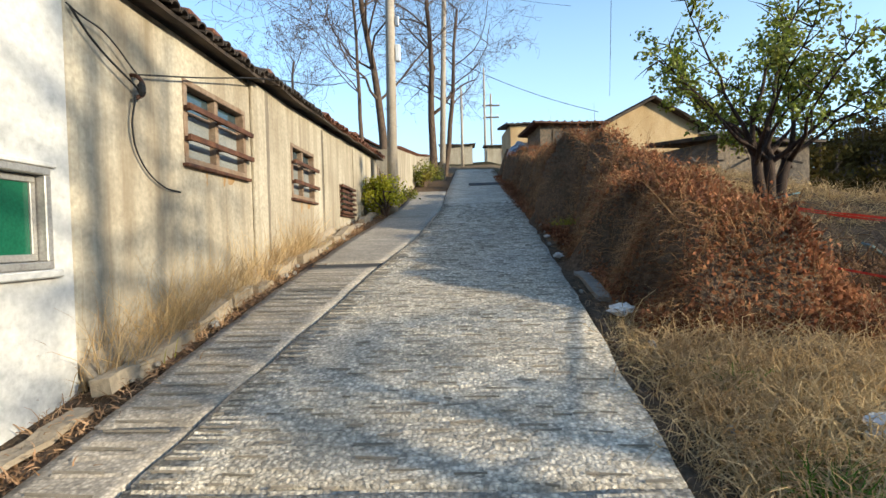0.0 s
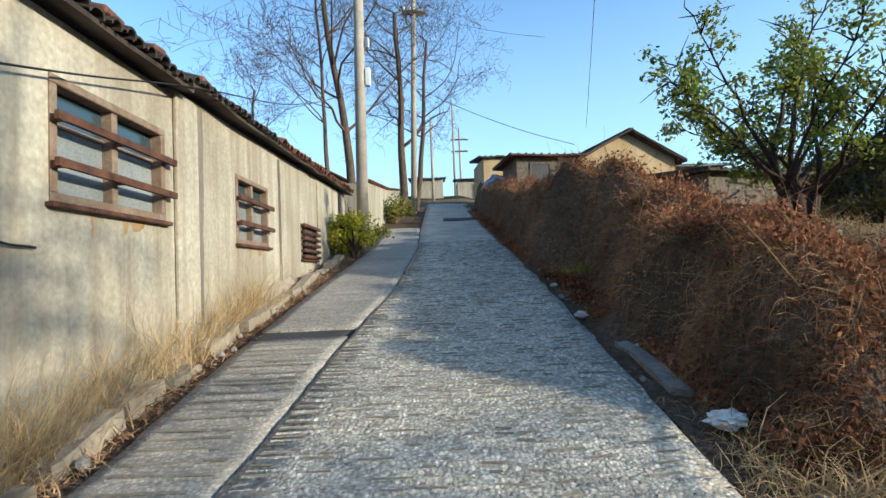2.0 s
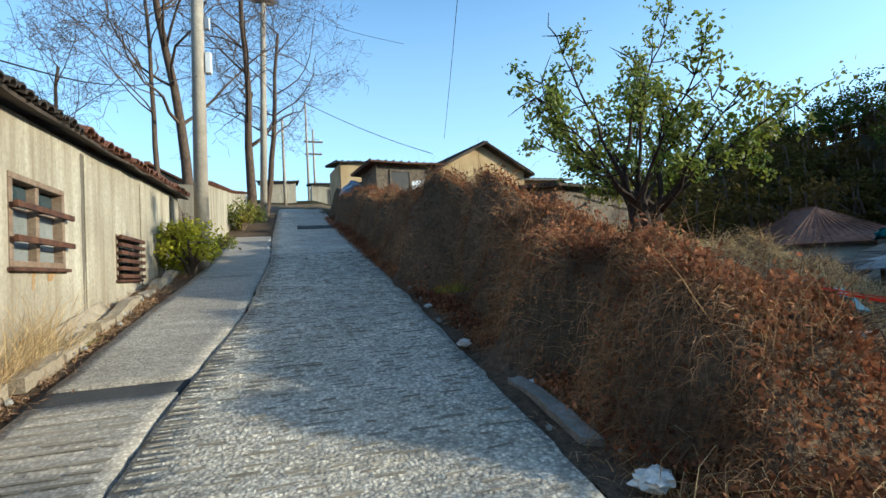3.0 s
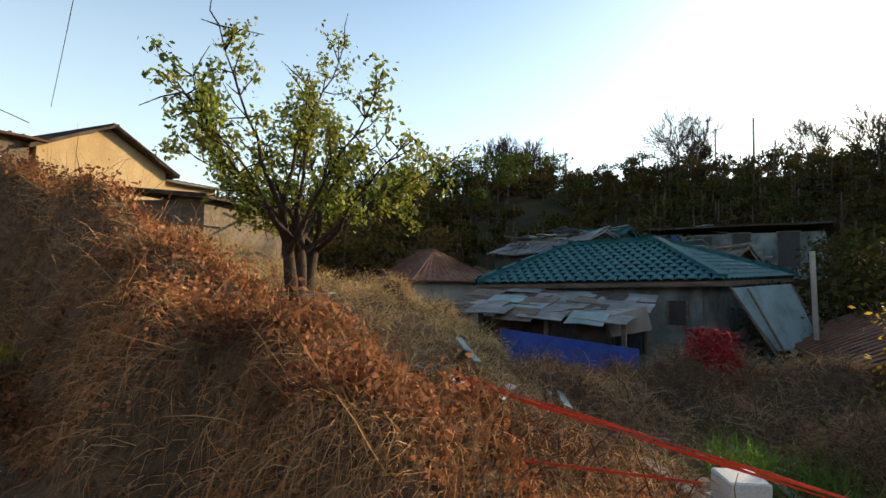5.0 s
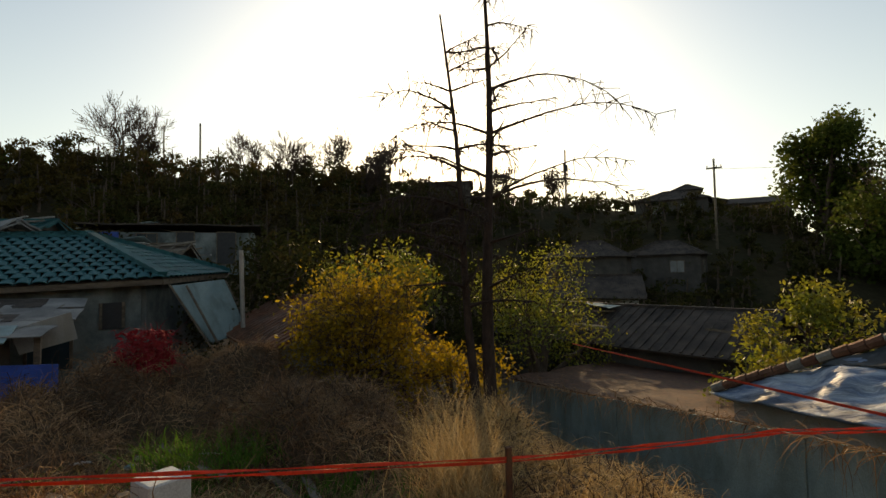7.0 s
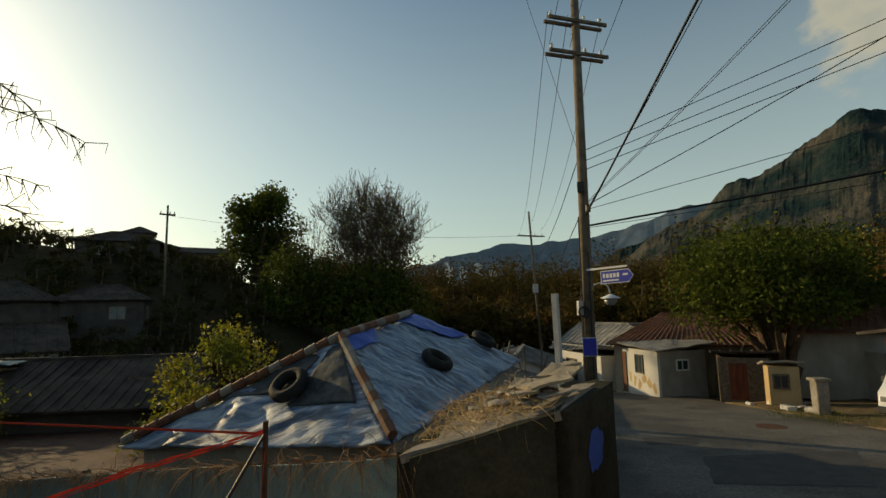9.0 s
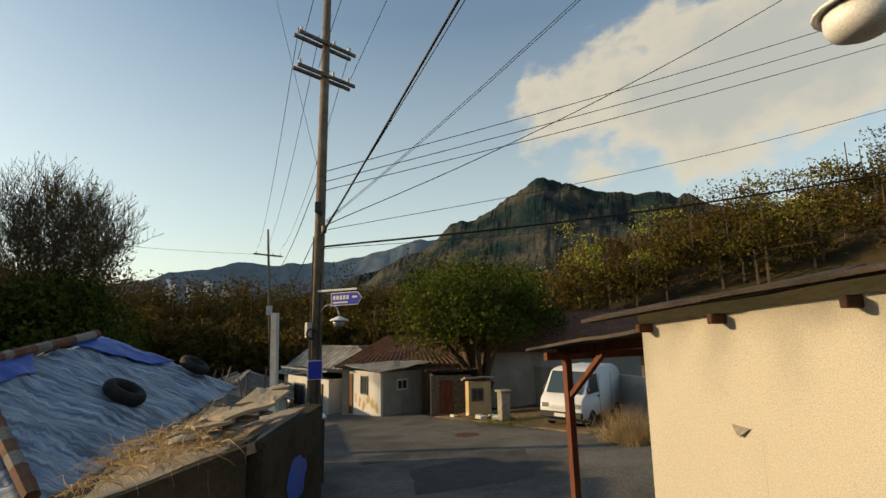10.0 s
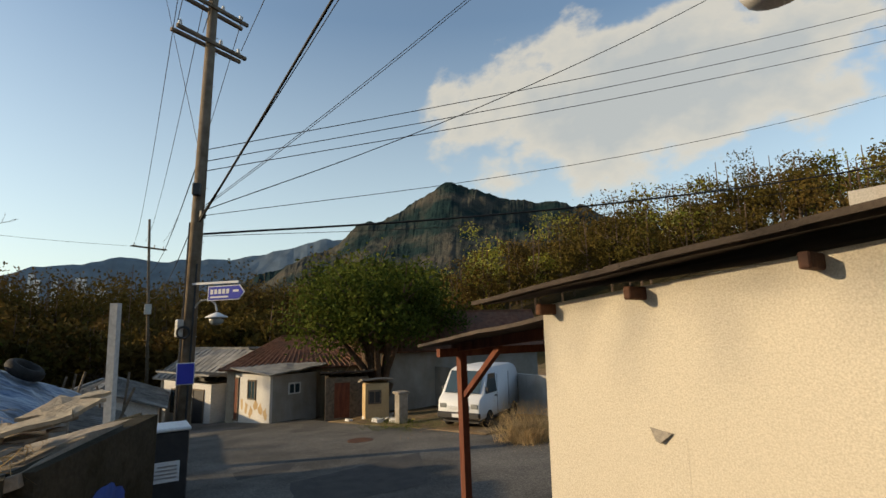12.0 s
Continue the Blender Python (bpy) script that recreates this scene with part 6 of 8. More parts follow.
def shack(name, label, cx, cy, yaw, w, d, h, rise, wall_mat, roof_mat, z=None, style="gable", over=0.3, openings=(), rib=0.3, category="house", sag=0.06):
    """Walls and a roof with overhang. style: gable (ridge along x), hip, or shed (falls towards -y)."""
    z = min(ground_z(cx + i, cy + j) for i in (-w / 3, w / 3) for j in (-d / 3, d / 3)) - 0.1 if z is None else z
    ob = thing(name, label, category)
    ob.matrix_basis = local(cx, cy, z, yaw)
    t = 0.12
    for q in ((-w / 2, w / 2, -d / 2, -d / 2 + t), (-w / 2, w / 2, d / 2 - t, d / 2), (-w / 2, -w / 2 + t, -d / 2 + t, d / 2 - t), (w / 2 - t, w / 2, -d / 2 + t, d / 2 - t)):
        part("wall", box_bm(*q, -0.6, h), wall_mat, ob)
    if style == "gable":
        for x in (-w / 2, w / 2 - t):
            bm = bmesh.new()
            f = [bm.verts.new((x + k, yy, zz)) for k in (0, t) for yy, zz in ((-d / 2, h), (d / 2, h), (0, h + rise * 0.97))]
            for q in ((0, 2, 1), (3, 4, 5), (0, 1, 4, 3), (1, 2, 5, 4), (2, 0, 3, 5)):
                bm.faces.new([f[i] for i in q])
            part("gable", bm, wall_mat, ob)
    x0, x1, y0, y1 = -w / 2 - over, w / 2 + over, -d / 2 - over, d / 2 + over
    e = h - 0.02 - rise * over / (d / 2)
    if style == "shed":
        faces = [((x0, y0, h - 0.02), (x1, y0, h - 0.02), (x1, y1, h + rise), (x0, y1, h + rise))]
    elif style == "gable":
        faces = [((x0, y0, e), (x1, y0, e), (x1, 0, h + rise), (x0, 0, h + rise)), ((x1, y1, e), (x0, y1, e), (x0, 0, h + rise), (x1, 0, h + rise))]
    else:
        r = max(0.2, w / 2 - d / 2)
        faces = [((x0, y0, e), (x1, y0, e), (r, 0, h + rise), (-r, 0, h + rise)), ((x1, y1, e), (x0, y1, e), (-r, 0, h + rise), (r, 0, h + rise)),
                 ((x0, y1, e), (x0, y0, e), (-r, 0, h + rise), (-r, 0.001, h + rise)), ((x1, y0, e), (x1, y1, e), (r, 0.001, h + rise), (r, 0, h + rise))]
    for q in faces:
        bm = bmesh.new()
        sheet(bm, q, 0.07, 6, sag)
        rf = part("roof", bm, roof_mat, ob)
        if rib:
            bm = bmesh.new()
            ribs_on(bm, *[Vector(p) + Vector((0, 0, 0.06)) for p in q], rib, 0.05)
            part("roof_rib", bm, roof_mat, rf)
    if style != "shed":
        ends = ((x0, 0), (x1, 0)) if style == "gable" else ((-max(0.2, w / 2 - d / 2), 0), (max(0.2, w / 2 - d / 2), 0))
        part("ridge", beam(bmesh.new(), (*ends[0], h + rise + 0.07), (*ends[1], h + rise + 0.07), 0.2, 0.13), roof_mat, ob)
    for kind, face, pos, zz, ww, hh, fm in openings:
        half = {"x+": (w / 2, pos), "x-": (-w / 2, pos), "y+": (pos, d / 2), "y-": (pos, -d / 2)}[face]
        opening_parts(ob, kind, half[0], half[1], zz, ww, hh, face, timber_grey, fm)
    return ob


# ochre house and its lean-to, up the lane
shack("ochre_house", "ochre plastered house with a dark gabled roof", 7.6, 25.2, 100, 6.0, 4.4, 1.75, 1.1, plaster_old, roof_dark, z=4.35, style="gable", over=0.35)
shack("lean_to", "collapsing timber lean-to with a rusty tin roof", 4.3, 22.4, 10, 2.6, 1.8, 1.9, -0.15, timber_grey, rust, z=4.25, style="shed", over=0.35, openings=[("door", "y-", -0.3, 0, 0.8, 1.6, black_plastic)])
shack("ochre_house", "small ochre house behind the lean-to", 3.6, 28.5, 5, 2.6, 3, 2.2, 0.4, plaster_old, roof_dark, z=5.2, style="shed", over=0.2)
shack("ochre_house", "pale block house behind the plum tree", 10.6, 24.5, 5, 4, 3, 2.2, 0.4, plaster_old, slate, z=3.6, style="shed")
shack("hut", "wrecked dark hut under dead vines", 8.6, 16.6, 20, 3.6, 2.4, 1.5, 0.25, timber_grey, roof_dark, z=2.6, style="shed", over=0.3)
shack("hut", "small pale house at the lane's crest", 3.0, 40.5, 0, 2.6, 2.5, 1.9, 0.3, plaster, roof_dark, z=6.6, style="shed", over=0.25, openings=[("door", "y-", 0.3, 0, 0.7, 1.5, black_plastic)])
shack("hut", "low plastered house at the lane's crest", -0.6, 37, 0, 2.2, 3, 1.5, 0.3, plaster, roof_dark, z=6.5, style="shed", over=0.2)
shack("house", "tiled house behind the low wall", -5.2, 27.5, 90, 8, 4.5, 1.9, 1.2, plaster, roof_brown, z=3.3, style="gable")
shack("house", "far house with a blue roof", -6.5, 33.5, 90, 5, 4, 2.3, 0.7, plaster, tarp_blue, z=4.6, style="gable")
for i in range(6):
    bm = bmesh.new()
    a = rng.uniform(0, 3)
    beam(bm, (0, 0, 0), (1.6 * math.cos(a), 1.6 * math.sin(a), rng.uniform(-0.2, 0.6)), 0.06, 0.05)
    ob = mesh_object("plank", bm, timber_grey)
    ob.location = (7.4 + rng.uniform(-1.2, 1.4), 13.6 + rng.uniform(-1.2, 1.2), bank_z(6.9, 13.6) + 0.1 + 0.06 * i)
    tagged(ob, "grey loose plank on the bank", "plank", "planks on the bank")
bm = bmesh.new()
sheet(bm, [(4.3, 20.2, 4.5), (5.0, 20.2, 4.55), (4.8, 20.35, 5.3), (4.35, 20.35, 5.25)], 0.02, 5, 0.06)
tagged(mesh_object("plastic_sheet", bm, sign_white), "white plastic sheet leaning on the lean-to", "sheet")
bm = bmesh.new()
bmesh.ops.create_icosphere(bm, subdivisions=3, radius=0.8)
for v in bm.verts:
    v.co = Vector((v.co.x * 0.7, v.co.y * 0.8, max(v.co.z, -0.3) * 0.95)) * (1 + 0.25 * noise.noise(v.co * 2.2))
bm.transform(Matrix.Translation((2.45, 22.6, 4.9)))
tagged(mesh_object("covered_heap", bm, tarp_white, smooth_faces=True), "heap under a pale tarpaulin beside the lane", "heap")

# low wall and gate further up on the left
wall2 = wall_panel("wall_north", -2.15, 0.2, (15.6, 30), [(15.6, 4.3), (22, 5.1), (30, 6.35)], 1.5, [], plaster, "streaked plaster yard wall with a tile coping")
coping = tagged(thing("wall_coping", "broken clay tile coping on the yard wall", "coping"), kind="structure")
y = 15.6
while y < 29.5:
    ob = new("tile", me_tile)
    ob.parent = coping
    ob.matrix_local = Matrix.Translation((-2.05, y, lerp_knots(y, [(15.6, 4.3), (22, 5.1), (30, 6.35)]) + 0.02)) @ pose(0, 0, 0, 8 + rng.uniform(-5, 5), rng.uniform(-6, 6), 90)
    y += 0.24
tagged(mesh_object("wall_corner", box_bm(-4.6, -2.352, 15.6, 15.8, 1.5, 4.3), plaster), "plastered return of the yard wall", "wall", kind="structure")
gate = thing("board_fence", "weathered board fence between the houses", "fence", (-2.5, 14.65, 2.2))
for i in range(7):
    part("board", box_bm(-0.03, 0.01, -0.9 + i * 0.26, -0.69 + i * 0.26, -0.2, 1.25 + rng.uniform(-0.1, 0.2)), timber_grey, gate)


# house with the teal tiled roof
def teal_house():
    A, B, C = Vector((13.9, 3.9, 2.26)), Vector((13.4, 10.4, 2.0)), Vector((18.7, 2.35, 2.4))
    D = B + C - A
    R1, R2 = Vector((16.75, 5.9, 3.42)), Vector((16.55, 8.6, 3.3))
    ob = thing("teal_roofed_house", "derelict house with a teal tiled hip roof", "house")
    base = 0.0
    inset = 0.45
    cen = (A + B + C + D) / 4
    ring = [q + (cen - q).normalized() * inset * 1.4 for q in (A, B, D, C)]
    for (p, q), n in zip(zip(ring, ring[1:] + ring[:1]), range(4)):
        bm = bmesh.new()
        nrm = (q - p).cross(Vector((0, 0, 1))).normalized() * 0.12
        f = [Vector((p.x, p.y, base)), Vector((q.x, q.y, base)), Vector((q.x, q.y, q.z - 0.02)), Vector((p.x, p.y, p.z - 0.02))]
        k = [bm.verts.new(v) for v in f] + [bm.verts.new(v - nrm if n else v - nrm) for v in f]
        for s in ((0, 1, 2, 3), (7, 6, 5, 4), (0, 4, 5, 1), (1, 5, 6, 2), (2, 6, 7, 3), (3, 7, 4, 0)):
            bm.faces.new([k[i] for i in s])
        bmesh.ops.recalc_face_normals(bm, faces=bm.faces)
        part("wall", bm, blue_wall, ob)
    me = tile_mesh("tile", 0.34, 0.27, 0.05)
    me.materials.append(roof_green)
    count, rest = 0, []
    for a, b, c, d in ((A, B, R2, R1), (C, A, R1, R1), (B, D, R2, R2), (D, C, R1, R2)):
        bm = bmesh.new()
        sheet(bm, (b, a, d, c), 0.04, 2, 0)
        deck = part("roof_deck", bm, roof_dark, ob)
        u = (b - a).normalized()
        nrm = (b - a).cross(d - a).normalized()
        nrm = nrm if nrm.z > 0 else -nrm
        v = nrm.cross(u)
        v = v if v.z > 0 else -v
        hgt = (d - a).dot(v)
        for j in range(int(hgt / 0.28) + 1):
            y0 = j * 0.28
            t = y0 / hgt
            lo, hi = (d - a).dot(u) * t, (b - a).length + ((c - a).dot(u) - (b - a).length) * t
            x = lo + 0.1
            while x < hi - 0.1:
                m = Matrix((u, v, nrm)).transposed().to_4x4()
                m.translation = a + u * x + v * (y0 - 0.06) + nrm * (0.055 + 0.03)
                m = m @ pose(0, 0, 0, -4 + rng.uniform(-2, 2), rng.uniform(-2, 2), rng.uniform(-2, 2))
                if count < 300 and a is A:
                    o2 = new("tile", me)
                    o2.parent = deck
                    o2.matrix_local = m
                    count += 1
                else:
                    rest.append((m, deck))
                x += 0.275
    src = np.array([v.co for v in me.vertices])
    quads = np.array([list(p.vertices) for p in me.polygons])
    if rest:
        vs = np.concatenate([src @ np.array(m.to_3x3()).T + np.array(m.translation) for m, _ in rest])
        fs = np.concatenate([quads + len(src) * i for i in range(len(rest))])
        o2 = fast_mesh("roof_tiles", vs, fs, roof_green, ob)
        o2["kind"] = "stuff"
    for p, q in ((A, R1), (C, R1), (B, R2), (D, R2), (R1, R2)):
        bm = bmesh.new()
        n = int((q - p).length / 0.3)
        for i in range(n):
            beam(bm, p.lerp(q, i / n) + Vector((0, 0, 0.13)), p.lerp(q, (i + 1.05) / n) + Vector((0, 0, 0.15)), 0.22, 0.13)
        part("ridge_tiles", bm, roof_green, ob)
    for p, q in ((A, B), (A, C)):
        part("fascia", beam(bmesh.new(), p - Vector((0, 0, 0.05)), q - Vector((0, 0, 0.05)), 0.06, 0.12), timber_grey, ob)
    w0, w1 = ring[0], ring[1]
    dd = (w1 - w0).normalized()
    out = Vector((-1, 0, 0)) * 0.135

    def hole(s, z0, z1, half, m, name, fmat):
        c = w0 + dd * s
        bm = beam(bmesh.new(), Vector((c.x, c.y, (z0 + z1) / 2)) - dd * half + out, Vector((c.x, c.y, (z0 + z1) / 2)) + dd * half + out, 0.05, z1 - z0)
        leaf = part(name, bm, m, ob)
        for s2 in (-1, 1):
            q = Vector((c.x, c.y, (z0 + z1) / 2)) + dd * half * s2 + out * 1.2
            part("frame", beam(bmesh.new(), q + Vector((0, 0, (z1 - z0) / 2)), q - Vector((0, 0, (z1 - z0) / 2)), 0.06, 0.06), fmat, leaf)

    hole(0.55, 1.15, 1.75, 0.22, black_plastic, "window", timber_grey)
    hole(1.7, 0.3, 1.8, 0.4, glass_dark, "door", timber_grey)
    hole(3.4, 0.9, 1.8, 0.6, glass_dark, "window", timber_grey)
    return ob


teal_house()
lean = thing("lean_to", "collapsed lean-to of grey roofing sheets beside the teal house", "shed", (11.4, 7.2, 0.2))
lo = Vector(lean.location)
for i in range(30):
    row, col = i // 6, i % 6
    x0 = 10.6 + 0.56 * row + rng.uniform(-0.12, 0.12)
    y0 = 5.25 + 0.72 * col + 0.25 * (row % 2) + rng.uniform(-0.15, 0.15)
    z0 = 1.33 + 0.105 * row + 0.012 * col + rng.uniform(-0.03, 0.03)
    dip = rng.uniform(-0.1, 0.07) if row < 2 else rng.uniform(-0.03, 0.03)
    a, w = Vector((x0, y0, z0 + dip)) - lo, rng.uniform(0.8, 1.15)
    bm = bmesh.new()
    sheet(bm, [a, a + Vector((0.72, rng.uniform(-0.08, 0.08), 0.15 - dip)), a + Vector((0.72, w, 0.16 - dip)), a + Vector((rng.uniform(-0.1, 0.1), w, rng.uniform(-0.05, 0.05)))], 0.02, 4, 0.04)
    pale = i in (1, 9, 16)
    part("roofing_sheet", bm, fence_teal if pale else (slate, roof_dark, slate, timber_grey)[i % 4], lean, "pale buckled sheet" if pale else "buckled grey sheet")
for y, z in ((5.5, 1.4), (7.2, 1.4), (8.9, 1.45)):
    part("post", beam(bmesh.new(), Vector((11.0, y, 0.1)) - lo, Vector((11.0, y, z)) - lo, 0.09, 0.09), timber_grey, lean)
bm = bmesh.new()
sheet(bm, [Vector(q) - lo for q in ((11.35, 5.85, 1.02), (11.75, 5.1, 1.2), (11.7, 5.2, 1.7), (11.2, 5.95, 1.46))], 0.02, 4, 0.03)
part("wall_board", bm, grey_wall, lean, "peeling white board")
bm = bmesh.new()
sheet(bm, [Vector(q) - lo for q in ((11.0, 5.9, 0.2), (11.0, 9.0, 0.2), (11.1, 9.0, 1.3), (11.1, 5.9, 1.3))], 0.04, 3, 0.02)
part("wall_board", bm, roof_dark, lean, "dark rotten wall boards")
bm = bmesh.new()
sheet(bm, [(13.95, 2.85, 0.7), (15.15, 1.95, 0.75), (15.6, 2.55, 2.22), (13.95, 3.75, 2.1)], 0.03, 5, 0.03)
tagged(mesh_object("leaning_panel", bm, fence_teal), "pale sheet panel leaning against the teal house", "panel")
for a, b in (((13.6, 2.85, 0.65), (13.85, 3.75, 2.15)), ((15.3, 1.8, 0.7), (15.65, 2.5, 2.2)), ((13.8, 2.7, 0.7), (14.2, 3.4, 2.1))):
    tagged(mesh_object("batten", beam(bmesh.new(), a, b, 0.05, 0.04), timber_grey), "grey batten leaning on the house", "batten", "battens")
# blue sheet fence
blue_fence = thing("blue_fence", "bright blue metal sheet fence before the house", "fence", (10.2, 6.5, 0.4))
for i in range(6):
    p, q = Vector((9.8 + 0.17 * i, 7.75 - 0.43 * i, 0)), Vector((9.8 + 0.17 * (i + 1), 7.75 - 0.43 * (i + 1), 0))
    zt = 1.18 - 0.05 * i
    bm = bmesh.new()
    sheet(bm, [Vector((v.x, v.y, z)) - Vector(blue_fence.location) for v, z in ((p, 0.3), (q, 0.3), (q, zt - 0.05), (p, zt))], 0.025, 3, 0.02)
    part("panel", bm, tarp_blue, blue_fence)
tagged(mesh_object("vent_pipe", tube_bm(bmesh.new(), (14.2, 2.1, 1.0), (14.1, 2.16, 2.98), 0.055, 0.055, 10), alu), "tall grey vent pipe beside the house", "pipe")
r = np.random.RandomState(19)
net = thing("red_net", "torn dark red netting caught on the brush heap", "net", (9.55, 3.75, 1.15))
a = r.uniform(0, 6.283, 520)
c = np.stack([0.22 * np.cos(a) * r.uniform(0.3, 1, 520), 0.42 * np.sin(a) * r.uniform(0.2, 1, 520), r.uniform(-0.3, 0.32, 520)], axis=1)
fast_mesh("strand", *ribbons(r, c, r.normal(0, 1, (520, 3)), 0.3, 0.007, 0.5, 4, 0.3), red_cloth, net)["kind"] = "stuff"
fast_mesh("scrap", *leaf_quads(r, c, 0.045), red_cloth, net)["kind"] = "stuff"

# brush heaps in the hollow
rng = np.random.RandomState(77)


def brush_heap(label, cx, cy, rx, ry, h, n, seed, material=straw_dull, core=litter):
    r = np.random.RandomState(seed)
    xs, ys = np.linspace(cx - rx, cx + rx, 26), np.linspace(cy - ry, cy + ry, 26)

    def hz(x, y):
        k = max(0.0, 1 - ((x - cx) / rx) ** 2 - ((y - cy) / ry) ** 2)
        k *= 0.75 + 0.9 * noise.noise((x * 0.9, y * 0.9, seed + 4))
        k = max(k, 0.0)
        return ground_top(x, y) - 0.05 + h * k ** 0.6 * (1 + 0.35 * noise.noise((x * 1.3, y * 1.3, seed)))

    ob = tagged(height_sheet("brush_heap", xs, ys, hz, core), label, "brush", kind="stuff")
    q = np.array([(x, y, hz(x, y)) for x, y in zip(r.uniform(cx - rx, cx + rx, n), r.uniform(cy - ry, cy + ry, n))])
    d = r.normal(0, 1, (n, 3))
    d[:, 2] = np.abs(d[:, 2]) * 0.7 + 0.2
    o2 = fast_mesh("stems", *ribbons(r, q, d, 0.6, 0.006, 0.9, 5, 0.35), material, ob)
    o2["kind"] = "stuff"
    k = n // 12
    q = np.array([(x, y, hz(x, y)) for x, y in zip(r.uniform(cx - rx, cx + rx, k), r.uniform(cy - ry, cy + ry, k))])
    d = r.normal(0, 0.55, (k, 3))
    d[:, 2] = 1
    fast_mesh("twigs", *ribbons(r, q, d, 0.75, 0.008, 0.7, 6, 0.3), bark, ob)["kind"] = "stuff"
    return ob


brush_heap("heap of grey brush and dead creepers", 10.2, 3.2, 1.7, 2.6, 1.35, 10000, 1)
brush_heap("low tangle of dead creepers", 8.3, 5.6, 1.6, 1.8, 0.95, 7000, 2)
brush_heap("tangle of dry creepers near the lane", 4.9, 5.0, 1.5, 1.5, 0.45, 9000, 3, vine_stem)
brush_heap("brown mound of matted dead grass near the plum tree", 8.4, 9.7, 2.3, 2.8, 1.6, 16000, 4, straw)
brush_heap("brush along the yard fence", 11.0, 0.2, 1.9, 1.4, 0.8, 7000, 5)
brush_heap("dark tangle of creepers before the yellow bush", 7.9, 1.5, 1.5, 1.3, 1.25, 9000, 8)
brush_heap("dry brush beneath the bare larch", 7.4, -0.9, 1.0, 0.9, 0.9, 6000, 6, straw)
brush_heap("dead creepers before the pale fence", 5.0, -1.2, 1.6, 0.8, 0.35, 5000, 7, straw)

# further houses in the hollow and on the slope
shack("house", "old house with a dark brown tiled hip roof", 19.6, 17.0, 62, 6.5, 3.6, 1.5, 1.15, grey_wall, roof_brown, z=0.7, style="hip", rib=0.28)
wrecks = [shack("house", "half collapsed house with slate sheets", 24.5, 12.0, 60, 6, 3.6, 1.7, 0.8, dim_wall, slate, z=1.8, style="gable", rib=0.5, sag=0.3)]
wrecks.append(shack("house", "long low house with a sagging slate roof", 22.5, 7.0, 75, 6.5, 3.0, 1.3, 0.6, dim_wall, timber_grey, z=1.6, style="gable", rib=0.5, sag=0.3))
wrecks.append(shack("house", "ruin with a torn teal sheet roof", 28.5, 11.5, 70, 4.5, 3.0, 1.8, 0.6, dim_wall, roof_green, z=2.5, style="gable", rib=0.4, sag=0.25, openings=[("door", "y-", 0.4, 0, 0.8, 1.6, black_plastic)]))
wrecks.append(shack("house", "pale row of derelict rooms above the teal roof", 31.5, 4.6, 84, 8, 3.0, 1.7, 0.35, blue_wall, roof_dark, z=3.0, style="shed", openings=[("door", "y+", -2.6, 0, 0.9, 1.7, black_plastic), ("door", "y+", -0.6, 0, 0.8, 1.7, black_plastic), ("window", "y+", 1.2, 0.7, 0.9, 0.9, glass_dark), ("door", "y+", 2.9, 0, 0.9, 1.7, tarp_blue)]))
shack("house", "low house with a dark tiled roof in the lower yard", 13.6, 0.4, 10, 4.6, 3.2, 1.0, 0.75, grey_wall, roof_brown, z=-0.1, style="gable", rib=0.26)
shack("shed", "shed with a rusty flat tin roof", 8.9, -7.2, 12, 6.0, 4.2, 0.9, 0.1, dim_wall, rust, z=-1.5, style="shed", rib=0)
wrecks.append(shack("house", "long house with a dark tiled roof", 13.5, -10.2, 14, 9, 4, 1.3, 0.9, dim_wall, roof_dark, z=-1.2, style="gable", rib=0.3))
shack("house", "small house with a pale gable on the slope", 19.0, -13.5, 50, 4, 3, 1.7, 0.8, whitewash, roof_dark, z=-0.5, style="gable")
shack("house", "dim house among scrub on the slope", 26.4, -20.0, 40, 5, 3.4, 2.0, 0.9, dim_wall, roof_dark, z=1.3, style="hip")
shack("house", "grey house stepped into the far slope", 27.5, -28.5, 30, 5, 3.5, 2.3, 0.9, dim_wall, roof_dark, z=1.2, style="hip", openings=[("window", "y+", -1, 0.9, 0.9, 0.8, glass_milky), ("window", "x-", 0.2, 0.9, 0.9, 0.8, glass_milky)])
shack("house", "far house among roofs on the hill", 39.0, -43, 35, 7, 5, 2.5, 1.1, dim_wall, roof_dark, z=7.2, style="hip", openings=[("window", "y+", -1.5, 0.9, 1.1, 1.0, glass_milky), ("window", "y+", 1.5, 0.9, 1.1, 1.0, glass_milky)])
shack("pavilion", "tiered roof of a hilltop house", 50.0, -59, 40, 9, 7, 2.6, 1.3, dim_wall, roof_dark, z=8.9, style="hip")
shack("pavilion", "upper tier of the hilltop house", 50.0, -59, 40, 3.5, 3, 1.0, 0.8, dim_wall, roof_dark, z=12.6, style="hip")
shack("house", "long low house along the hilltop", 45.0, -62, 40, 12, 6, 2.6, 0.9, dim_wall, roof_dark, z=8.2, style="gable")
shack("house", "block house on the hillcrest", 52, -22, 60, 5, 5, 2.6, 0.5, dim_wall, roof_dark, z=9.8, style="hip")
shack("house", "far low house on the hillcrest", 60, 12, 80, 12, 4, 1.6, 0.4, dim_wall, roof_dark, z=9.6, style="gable")


